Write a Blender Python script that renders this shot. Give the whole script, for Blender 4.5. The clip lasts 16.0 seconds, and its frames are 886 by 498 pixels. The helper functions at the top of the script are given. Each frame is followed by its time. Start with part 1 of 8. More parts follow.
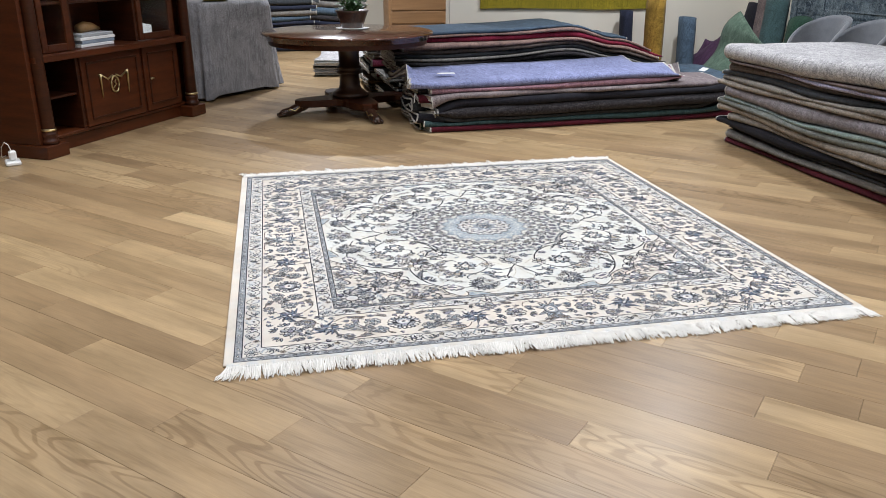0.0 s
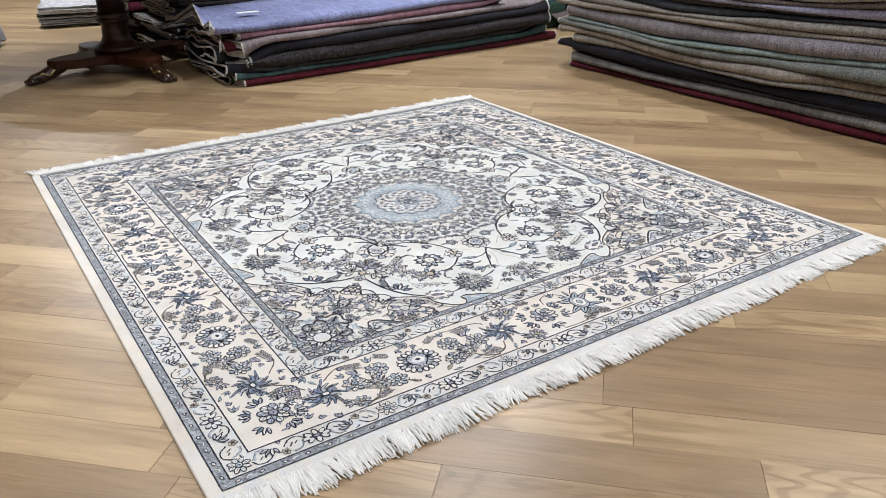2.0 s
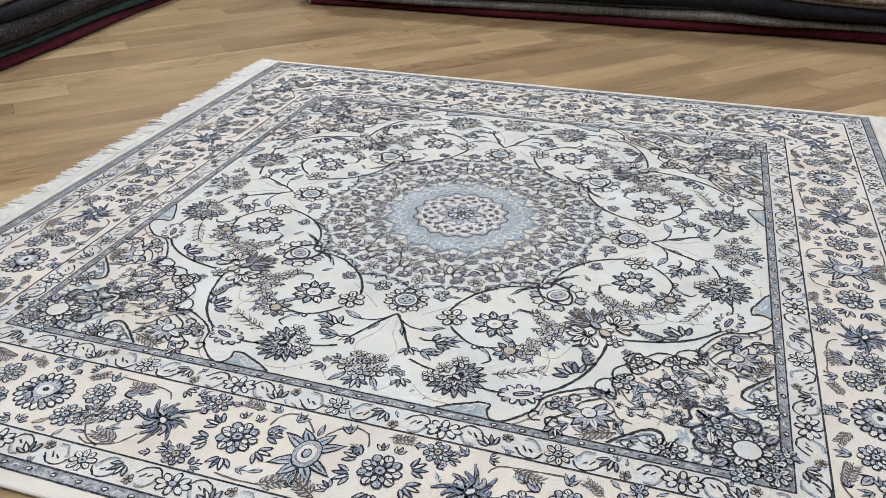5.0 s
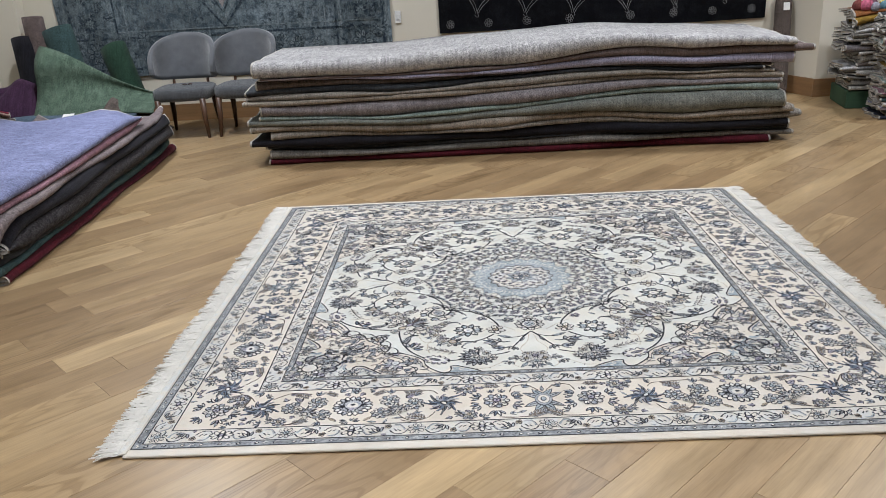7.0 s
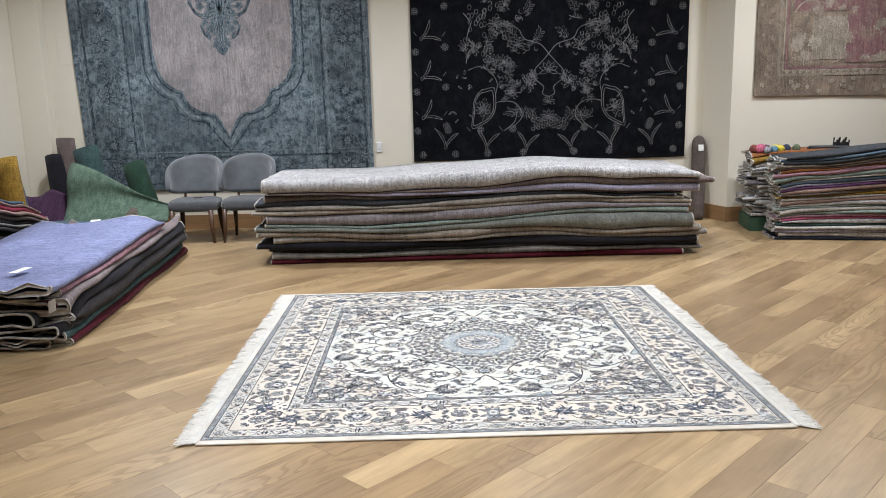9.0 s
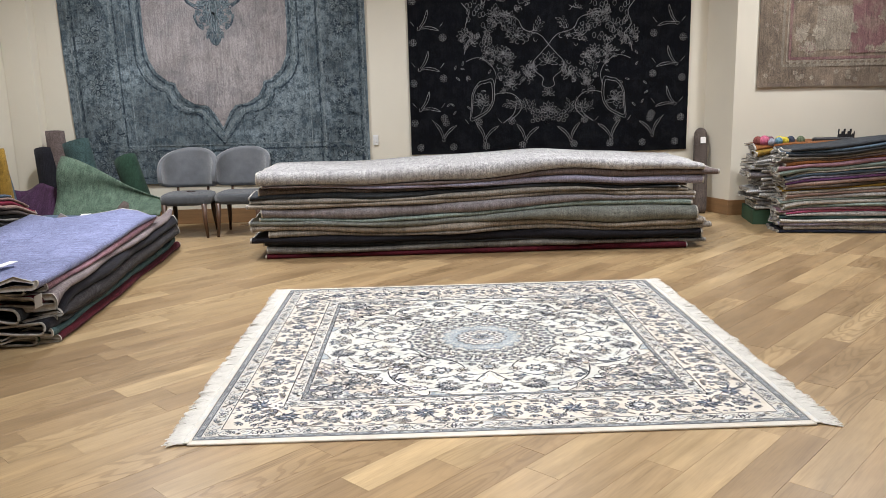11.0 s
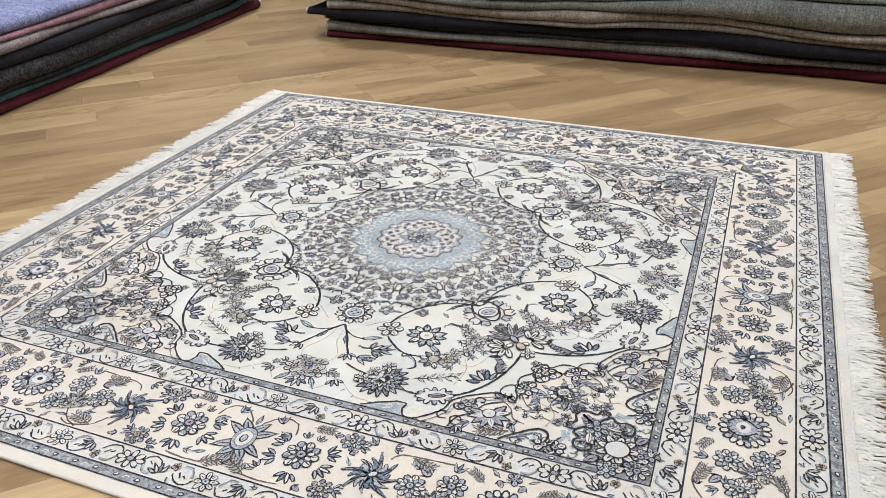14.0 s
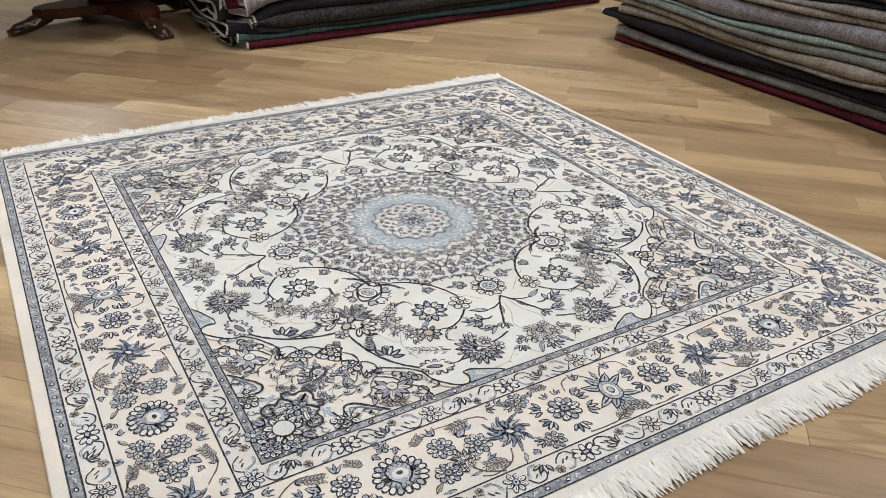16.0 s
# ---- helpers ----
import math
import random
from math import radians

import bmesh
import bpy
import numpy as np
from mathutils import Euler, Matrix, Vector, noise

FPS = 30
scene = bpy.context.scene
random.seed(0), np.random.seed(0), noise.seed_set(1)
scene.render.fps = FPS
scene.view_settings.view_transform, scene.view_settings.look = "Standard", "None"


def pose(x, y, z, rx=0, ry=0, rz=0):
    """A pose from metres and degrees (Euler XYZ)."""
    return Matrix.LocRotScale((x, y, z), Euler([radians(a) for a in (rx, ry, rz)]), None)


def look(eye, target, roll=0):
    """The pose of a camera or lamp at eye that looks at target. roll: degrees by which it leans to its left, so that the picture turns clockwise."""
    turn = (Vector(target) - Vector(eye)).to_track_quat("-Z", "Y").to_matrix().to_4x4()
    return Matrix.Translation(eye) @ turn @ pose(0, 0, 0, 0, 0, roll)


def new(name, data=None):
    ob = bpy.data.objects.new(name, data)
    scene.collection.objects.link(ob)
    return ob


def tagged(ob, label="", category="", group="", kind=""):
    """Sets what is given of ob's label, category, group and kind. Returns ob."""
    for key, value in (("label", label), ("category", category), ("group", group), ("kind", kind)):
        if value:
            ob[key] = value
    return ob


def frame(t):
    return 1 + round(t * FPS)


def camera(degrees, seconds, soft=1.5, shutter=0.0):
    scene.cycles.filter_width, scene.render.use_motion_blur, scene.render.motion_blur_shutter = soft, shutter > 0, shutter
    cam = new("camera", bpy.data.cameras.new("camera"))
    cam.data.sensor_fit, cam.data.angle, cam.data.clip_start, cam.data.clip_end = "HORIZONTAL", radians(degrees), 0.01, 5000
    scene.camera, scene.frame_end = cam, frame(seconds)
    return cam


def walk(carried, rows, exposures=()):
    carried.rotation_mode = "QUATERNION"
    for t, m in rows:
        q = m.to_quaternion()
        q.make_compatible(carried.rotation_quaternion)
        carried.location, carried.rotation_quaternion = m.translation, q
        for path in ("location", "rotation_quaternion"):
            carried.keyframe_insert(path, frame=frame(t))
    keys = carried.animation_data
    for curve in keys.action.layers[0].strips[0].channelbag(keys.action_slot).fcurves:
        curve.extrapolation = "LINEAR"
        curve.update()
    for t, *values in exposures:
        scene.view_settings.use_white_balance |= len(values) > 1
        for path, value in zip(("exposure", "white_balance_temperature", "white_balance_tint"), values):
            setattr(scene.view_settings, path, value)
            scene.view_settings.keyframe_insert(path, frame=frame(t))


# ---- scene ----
cam = camera(58.7, 16.0, soft=0.6)
PATH = [
    (0, (4.062, -1.078, 1.413), (2.227, -0.686, 0.722), 0.2),
    (0.5, (3.815, -1.328, 1.344), (2.042, -0.743, 0.627), -0.4),
    (1, (3.558, -1.532, 1.339), (1.861, -0.788, 0.586), -0.9),
    (1.5, (3.274, -1.663, 1.361), (1.666, -0.782, 0.563), -0.9),
    (2, (2.864, -1.636, 1.296), (1.342, -0.649, 0.454), -0.7),
    (2.5, (2.469, -1.668, 1.279), (1.052, -0.581, 0.378), -0.6),
    (3, (2.065, -1.692, 1.274), (0.782, -0.494, 0.316), -0.5),
    (3.2, (1.869, -1.675, 1.242), (0.65, -0.429, 0.263), -0.4),
    (5.3, (0.533, -2.287, 1.172), (0.108, -0.596, 0.193), -0.8),
    (5.5, (0.444, -2.413, 1.194), (0.086, -0.695, 0.235), -1.1),
    (6, (0.164, -2.598, 1.197), (-0.074, -0.826, 0.3), -2.2),
    (6.5, (-0.029, -2.899, 1.3), (-0.168, -1.071, 0.5), -3.1),
    (7, (-0.183, -3.418, 1.427), (-0.259, -1.542, 0.74), -3.3),
    (7.5, (-0.189, -3.875, 1.465), (-0.218, -1.96, 0.891), -3.0),
    (8, (-0.285, -4.261, 1.473), (-0.285, -2.316, 1.007), -2.2),
    (8.5, (-0.284, -4.513, 1.497), (-0.264, -2.557, 1.083), -1.7),
    (8.7, (-0.24, -4.63, 1.519), (-0.217, -2.669, 1.123), -1.5),
    (10.8, (-0.245, -4.59, 1.455), (-0.202, -2.625, 1.088), -1.3),
    (11, (-0.276, -4.474, 1.453), (-0.235, -2.513, 1.061), -1.4),
    (11.5, (-0.193, -4.136, 1.394), (-0.182, -2.193, 0.917), -1.5),
    (12, (-0.035, -3.743, 1.385), (-0.096, -1.832, 0.796), -1.7),
    (12.5, (0.116, -3.299, 1.382), (-0.051, -1.433, 0.682), -1.6),
    (13, (0.389, -2.943, 1.349), (0.089, -1.137, 0.543), -1.4),
    (13.5, (0.702, -2.621, 1.331), (0.247, -0.891, 0.435), -1.2),
    (14, (1.033, -2.242, 1.326), (0.377, -0.617, 0.361), -1.1),
    (14.5, (1.366, -1.858, 1.325), (0.485, -0.374, 0.314), -0.3),
    (15, (1.624, -1.501, 1.304), (0.498, -0.204, 0.279), 0.4),
    (15.5, (1.927, -1.291, 1.351), (0.586, -0.212, 0.332), 1.5),
    (16, (2.353, -1.239, 1.367), (0.856, -0.341, 0.39), 1.5),
]
EXPOSURES = [(0.0, -0.14, 5900, 10), (3.0, -0.32, 5850, 10), (5.5, -0.5, 5900, 9), (7.0, -0.44, 5950, 9), (8.5, -0.08, 5900, 9), (11.0, 0.01, 6200, 10), (12.5, -0.22, 6200, 10), (14.0, -0.3, 6100, 10), (16.0, -0.43, 6150, 10)]
walk(cam, [(t, look(eye, target, roll)) for t, eye, target, roll in PATH], EXPOSURES)

# ---- world, lamps, exposure ----
world = bpy.data.worlds.new("world")
scene.world = world
world.use_nodes = True
world.node_tree.nodes["Background"].inputs[0].default_value = (0.9, 0.95, 1.0, 1)
world.node_tree.nodes["Background"].inputs[1].default_value = 0.15
scene.view_settings.exposure = 0.0
CEIL = 3.9
LAMPS = [  # x, y, watts, degrees of spread
    # all unseen; the (-2.4, -0.9) one is added to brighten floor by the cabinet
    (-0.6, -2.4, 40, 95), (2.6, -2.6, 44, 140), (-2.4, -0.9, 26, 140), (0.6, -0.4, 38, 140), (-1.6, 1.3, 49, 140), (2.6, 1.2, 58, 140),
    (-2.9, 3.0, 94, 140), (0.9, 3.1, 54, 140), (4.0, 2.8, 67, 140), (-7.4, -0.4, 190, 140),
]


# ---- materials ----
def tex_nodes(name):
    m = bpy.data.materials.new(name)
    m.use_nodes = True
    nt = m.node_tree
    b = nt.nodes["Principled BSDF"]
    return m, nt, b


def link(nt, a, ai, b, bi):
    nt.links.new(a.outputs[ai], b.inputs[bi])


def noise_node(nt, scale, detail=4, rough=0.6, vec=None):
    n = nt.nodes.new("ShaderNodeTexNoise")
    n.inputs["Scale"].default_value = scale
    n.inputs["Detail"].default_value = detail
    n.inputs["Roughness"].default_value = rough
    if vec is not None:
        nt.links.new(vec, n.inputs["Vector"])
    return n


def ramp_node(nt, stops):
    r = nt.nodes.new("ShaderNodeValToRGB")
    el = r.color_ramp.elements
    while len(el) < len(stops):
        el.new(0.5)
    for e, (p, c) in zip(el, stops):
        e.position = p
        e.color = (c[0], c[1], c[2], 1)
    return r


def mix_node(nt, fac, a, b, mode="MIX"):
    m = nt.nodes.new("ShaderNodeMix")
    m.data_type = "RGBA"
    m.blend_type = mode
    for val, idx in ((fac, 0), (a, 6), (b, 7)):
        if isinstance(val, (int, float)):
            m.inputs[idx].default_value = val
        elif isinstance(val, tuple):
            m.inputs[idx].default_value = (val[0], val[1], val[2], 1)
        else:
            nt.links.new(val, m.inputs[idx])
    return m.outputs[2]


def mul(c, k):
    return tuple(min(1.0, v * k) for v in c)


def surface(name, col, rough=0.7, var=0.12, scale=3.0, fine=60.0, bump=0.1, metal=0.0, sheen=0.0, coat=0.0, stretch=None):
    """A plain surface whose colour wanders at two scales, with a fine relief."""
    m, nt, b = tex_nodes(name)
    co = nt.nodes.new("ShaderNodeTexCoord")
    vec = co.outputs["Object"]
    if stretch:
        mp = nt.nodes.new("ShaderNodeMapping")
        mp.inputs["Scale"].default_value = stretch
        nt.links.new(vec, mp.inputs["Vector"])
        vec = mp.outputs["Vector"]
    n1, n2 = noise_node(nt, scale, 3, 0.55, vec), noise_node(nt, fine, 3, 0.6, vec)
    r1 = ramp_node(nt, [(0.3, mul(col, 1 - var)), (0.7, mul(col, 1 + var))])
    link(nt, n1, 0, r1, 0)
    r2 = ramp_node(nt, [(0.3, (1 - var,) * 3), (0.7, (1, 1, 1))])
    link(nt, n2, 0, r2, 0)
    nt.links.new(mix_node(nt, 1.0, r1.outputs[0], r2.outputs[0], "MULTIPLY"), b.inputs["Base Color"])
    b.inputs["Roughness"].default_value = rough
    b.inputs["Metallic"].default_value = metal
    b.inputs["Sheen Weight"].default_value = sheen
    b.inputs["Coat Weight"].default_value = coat
    bp = nt.nodes.new("ShaderNodeBump")
    bp.inputs["Strength"].default_value = bump
    bp.inputs["Distance"].default_value = 0.01
    link(nt, n2, 0, bp, "Height")
    link(nt, bp, 0, b, "Normal")
    return m


def pile(name, col, worn=None, amount=0.45, scale=14.0, var=0.16, sheen=0.05):
    """Knotted wool: a worn floral ghost over a base colour, fine knots, soft streaks along the weft."""
    worn = worn or mul(col, 0.55)
    m, nt, b = tex_nodes(name)
    co = nt.nodes.new("ShaderNodeTexCoord")
    vec = co.outputs["Object"]
    big, mid, knots = noise_node(nt, 2.2, 3, 0.6, vec), noise_node(nt, scale, 5, 0.7, vec), noise_node(nt, 120, 3, 0.7, vec)
    st = nt.nodes.new("ShaderNodeMapping")
    st.inputs["Scale"].default_value = (40, 3, 3)
    nt.links.new(vec, st.inputs["Vector"])
    streak = noise_node(nt, 2.0, 4, 0.6, st.outputs["Vector"])
    ghost = ramp_node(nt, [(0.46, (0, 0, 0)), (0.6, (1, 1, 1))])
    link(nt, mid, 0, ghost, 0)
    r1 = ramp_node(nt, [(0.3, mul(col, 1 - var)), (0.7, mul(col, 1 + var))])
    link(nt, big, 0, r1, 0)
    mp = nt.nodes.new("ShaderNodeMath")
    mp.operation = "MULTIPLY"
    mp.inputs[1].default_value = amount
    link(nt, ghost, 0, mp, 0)
    c = mix_node(nt, mp.outputs[0], r1.outputs[0], tuple(worn))
    r2 = ramp_node(nt, [(0.32, (0.7,) * 3), (0.66, (1.08,) * 3)])
    link(nt, streak, 0, r2, 0)
    c = mix_node(nt, 1.0, c, r2.outputs[0], "MULTIPLY")
    r3 = ramp_node(nt, [(0.36, (0.42,) * 3), (0.62, (1.14,) * 3)])
    link(nt, knots, 0, r3, 0)
    c = mix_node(nt, 1.0, c, r3.outputs[0], "MULTIPLY")
    nt.links.new(c, b.inputs["Base Color"])
    b.inputs["Roughness"].default_value = 0.95
    b.inputs["Specular IOR Level"].default_value = 0.15
    b.inputs["Sheen Weight"].default_value = sheen
    bp = nt.nodes.new("ShaderNodeBump")
    bp.inputs["Strength"].default_value = 0.6
    bp.inputs["Distance"].default_value = 0.004
    link(nt, knots, 0, bp, "Height")
    link(nt, bp, 0, b, "Normal")
    return m


def oak(name, island):
    """Oiled oak boards: a tone for each board, cathedral grain along it, fine pores."""
    m, nt, b = tex_nodes(name)
    geo = nt.nodes.new("ShaderNodeNewGeometry")
    if island:
        rnd = geo.outputs["Random Per Island"]
    else:
        rnd = nt.nodes.new("ShaderNodeObjectInfo").outputs["Random"]
    rot = nt.nodes.new("ShaderNodeMapping")
    rot.inputs["Rotation"].default_value = (0, 0, -PLANK_ANGLE)
    nt.links.new(geo.outputs["Position"], rot.inputs["Vector"])
    shift = nt.nodes.new("ShaderNodeVectorMath")
    shift.operation = "MULTIPLY_ADD"
    comb = nt.nodes.new("ShaderNodeCombineXYZ")
    for i in range(3):
        nt.links.new(rnd, comb.inputs[i])
    nt.links.new(comb.outputs[0], shift.inputs[0])
    shift.inputs[1].default_value = (31, 17, 9)
    nt.links.new(rot.outputs["Vector"], shift.inputs[2])
    lng = nt.nodes.new("ShaderNodeMapping")
    lng.inputs["Scale"].default_value = (1.1, 13, 1)
    nt.links.new(shift.outputs[0], lng.inputs["Vector"])
    grain = noise_node(nt, 1.6, 5, 0.62, lng.outputs["Vector"])
    grain.inputs["Distortion"].default_value = 0.7
    pore = nt.nodes.new("ShaderNodeMapping")
    pore.inputs["Scale"].default_value = (7, 190, 1)
    nt.links.new(shift.outputs[0], pore.inputs["Vector"])
    pores = noise_node(nt, 1.0, 3, 0.6, pore.outputs["Vector"])
    arch = nt.nodes.new("ShaderNodeMapping")
    arch.inputs["Scale"].default_value = (1.2, 6.5, 1)
    nt.links.new(shift.outputs[0], arch.inputs["Vector"])
    hills = noise_node(nt, 1.0, 1.5, 0.5, arch.outputs["Vector"])
    rings = nt.nodes.new("ShaderNodeMath")
    rings.operation = "MULTIPLY"
    rings.inputs[1].default_value = 95.0
    link(nt, hills, 0, rings, 0)
    wave = nt.nodes.new("ShaderNodeMath")
    wave.operation = "SINE"
    link(nt, rings, 0, wave, 0)
    figured = nt.nodes.new("ShaderNodeMapRange")
    figured.inputs["From Min"].default_value = 0.5
    figured.inputs["From Max"].default_value = 1.0
    figured.inputs["To Min"].default_value = 0.05
    figured.inputs["To Max"].default_value = 0.78
    spread = nt.nodes.new("ShaderNodeMath")
    spread.operation = "FRACT"
    times = nt.nodes.new("ShaderNodeMath")
    times.operation = "MULTIPLY"
    times.inputs[1].default_value = 7.31
    nt.links.new(rnd, times.inputs[0])
    link(nt, times, 0, spread, 0)
    link(nt, spread, 0, figured, 0)
    tone = ramp_node(nt, [(0.0, (0.25, 0.168, 0.089)), (0.22, (0.308, 0.211, 0.113)), (0.55, (0.345, 0.241, 0.129)), (0.85, (0.38, 0.27, 0.146)), (1.0, (0.44, 0.32, 0.177))])
    nt.links.new(rnd, tone.inputs[0])
    r1 = ramp_node(nt, [(0.25, (0.68, 0.65, 0.6)), (0.48, (0.94, 0.93, 0.92)), (0.75, (1.1, 1.09, 1.08))])
    link(nt, grain, 0, r1, 0)
    c = mix_node(nt, 1.0, tone.outputs[0], r1.outputs[0], "MULTIPLY")
    r2 = ramp_node(nt, [(0.0, (1, 1, 1)), (0.35, (0.96, 0.95, 0.94)), (0.8, (0.62, 0.57, 0.5))])
    link(nt, wave, 0, r2, 0)
    c = mix_node(nt, figured.outputs[0], c, r2.outputs[0], "MULTIPLY")
    r3 = ramp_node(nt, [(0.25, (0.86, 0.84, 0.82)), (0.55, (1, 1, 1))])
    link(nt, pores, 0, r3, 0)
    c = mix_node(nt, 0.95, c, r3.outputs[0], "MULTIPLY")
    wide = nt.nodes.new("ShaderNodeMapping")
    wide.inputs["Scale"].default_value = (0.9, 3.2, 1)
    nt.links.new(shift.outputs[0], wide.inputs["Vector"])
    blot = noise_node(nt, 2.0, 4, 0.6, wide.outputs["Vector"])
    r4 = ramp_node(nt, [(0.32, (0.8, 0.785, 0.75)), (0.5, (0.98, 0.975, 0.96)), (0.68, (1.14, 1.13, 1.1))])
    link(nt, blot, 0, r4, 0)
    c = mix_node(nt, 1.0, c, r4.outputs[0], "MULTIPLY")
    nt.links.new(c, b.inputs["Base Color"])
    rr = nt.nodes.new("ShaderNodeMapRange")
    rr.inputs["To Min"].default_value = 0.25
    rr.inputs["To Max"].default_value = 0.42
    link(nt, grain, 0, rr, 0)
    link(nt, rr, 0, b, "Roughness")
    bp = nt.nodes.new("ShaderNodeBump")
    bp.inputs["Strength"].default_value = 0.12
    bp.inputs["Distance"].default_value = 0.003
    link(nt, pores, 0, bp, "Height")
    link(nt, bp, 0, b, "Normal")
    return m


PLANK_ANGLE = radians(45.2)
M_WALL = surface("wall_paint", (0.74, 0.69, 0.58), 0.85, 0.03, 1.2, 150, 0.04)
M_CEIL = surface("ceiling_paint", (0.78, 0.77, 0.74), 0.9, 0.03, 1.0, 120, 0.03)
M_BASE = surface("baseboard_wood", (0.3, 0.172, 0.08), 0.45, 0.15, 2, 40, 0.05, stretch=(1, 1, 12))
M_SUB = surface("floor_gap", (0.15, 0.1, 0.058), 0.9, 0.2)
M_OAK = oak("oak_board", False)
M_OAKS = oak("oak_boards", True)
M_MAHOG = surface("mahogany", (0.045, 0.0112, 0.003), 0.42, 0.35, 2.0, 30, 0.04, coat=0.06, stretch=(1, 1, 9))
M_MAHOG2 = surface("mahogany_light", (0.075, 0.0185, 0.0046), 0.4, 0.3, 2.0, 26, 0.04, coat=0.08, stretch=(1, 1, 9))
for m_ in (M_MAHOG, M_MAHOG2):
    next(n for n in m_.node_tree.nodes if n.type == "BSDF_PRINCIPLED").inputs["Specular IOR Level"].default_value = 0.3
M_TABLE = surface("walnut_top", (0.09, 0.03, 0.014), 0.2, 0.3, 2.5, 30, 0.03, coat=0.5, stretch=(9, 1, 1))
M_DARKW = surface("dark_wood", (0.05, 0.022, 0.012), 0.32, 0.3, 3, 40, 0.05, coat=0.3)
M_GILT = surface("gilt_brass", (0.62, 0.5, 0.26), 0.33, 0.2, 20, 90, 0.1, metal=1.0)
M_VELVET = surface("grey_velvet", (0.125, 0.132, 0.145), 0.85, 0.25, 6, 160, 0.25, sheen=0.45)
M_TWEED = surface("grey_tweed", (0.09, 0.095, 0.105), 0.95, 0.5, 90, 300, 0.6, sheen=0.3)
M_LEGW = surface("chair_leg_wood", (0.09, 0.045, 0.025), 0.4, 0.3, 4, 40, 0.05)
M_WHITE = surface("white_plastic", (0.78, 0.78, 0.77), 0.35, 0.03, 5, 80, 0.02)
M_TAG = surface("paper_tag", (0.82, 0.82, 0.8), 0.7, 0.04, 20, 90, 0.03)
M_EDGE = surface("wool_edge", (0.5, 0.475, 0.43), 0.95, 0.3, 20, 140, 0.5)
M_LEAF = surface("leaf_green", (0.05, 0.13, 0.035), 0.5, 0.35, 20, 60, 0.1)
M_POT = surface("glazed_pot", (0.075, 0.04, 0.028), 0.3, 0.5, 14, 60, 0.1, coat=0.4)
M_GREENBOX = surface("green_board", (0.035, 0.085, 0.045), 0.7, 0.2, 5, 60, 0.05)
M_METAL = surface("lamp_metal", (0.7, 0.7, 0.7), 0.4, 0.05, 9, 60, 0.02)
glass, gnt, gb = tex_nodes("cabinet_glass")
gb.inputs["Base Color"].default_value = (0.95, 0.97, 0.96, 1)
gb.inputs["Roughness"].default_value = 0.03
gb.inputs["Transmission Weight"].default_value = 1.0
gb.inputs["IOR"].default_value = 1.2
glow, wnt, wb = tex_nodes("lamp_lens")
wb.inputs["Emission Color"].default_value = (1, 0.93, 0.82, 1)
wb.inputs["Emission Strength"].default_value = 6.0


# ---- mesh helpers ----
class Soup:
    """Vertices and faces of one mesh, with a material index for each face."""

    def __init__(self):
        self.v, self.f, self.m = [], [], []

    def add(self, verts, faces, mi=0, at=None):
        n = len(self.v)
        self.v += [tuple(at @ Vector(p)) for p in verts] if at is not None else [tuple(p) for p in verts]
        self.f += [tuple(i + n for i in f) for f in faces]
        self.m += [mi] * len(faces)
        return self

    def mesh(self, name, mats, smooth=False):
        me = bpy.data.meshes.new(name)
        me.from_pydata(self.v, [], self.f)
        for m in mats:
            me.materials.append(m)
        me.polygons.foreach_set("material_index", self.m)
        me.polygons.foreach_set("use_smooth", [smooth] * len(self.f))
        me.update()
        return me


def box(soup, x0, y0, z0, x1, y1, z1, c=0.004, mi=0, at=None):
    """A block with chamfered edges: three rings of corners joined up."""
    c = min(c, 0.45 * (x1 - x0), 0.45 * (y1 - y0), 0.45 * (z1 - z0))

    def ring(z, i, j):
        return [(x0 + i, y0 + j, z), (x1 - i, y0 + j, z), (x1 - j, y0 + i, z), (x1 - j, y1 - i, z), (x1 - i, y1 - j, z), (x0 + i, y1 - j, z), (x0 + j, y1 - i, z), (x0 + j, y0 + i, z)]

    v = ring(z0, 2 * c, c) + ring(z0 + c, c, 0) + ring(z1 - c, c, 0) + ring(z1, 2 * c, c)
    f = [tuple(range(7, -1, -1)), tuple(range(24, 32))]
    for k in range(3):
        f += [(8 * k + i, 8 * k + (i + 1) % 8, 8 * k + 8 + (i + 1) % 8, 8 * k + 8 + i) for i in range(8)]
    return soup.add(v, f, mi, at)


def lathe(soup, prof, n=32, mi=0, at=None):
    """prof: (radius, z) from bottom to top."""
    v = [(r * math.cos(2 * math.pi * i / n), r * math.sin(2 * math.pi * i / n), z) for r, z in prof for i in range(n)]
    f = [(k * n + i, k * n + (i + 1) % n, (k + 1) * n + (i + 1) % n, (k + 1) * n + i) for k in range(len(prof) - 1) for i in range(n)]
    f += [tuple(range(n - 1, -1, -1)), tuple(range((len(prof) - 1) * n, len(prof) * n))]
    return soup.add(v, f, mi, at)


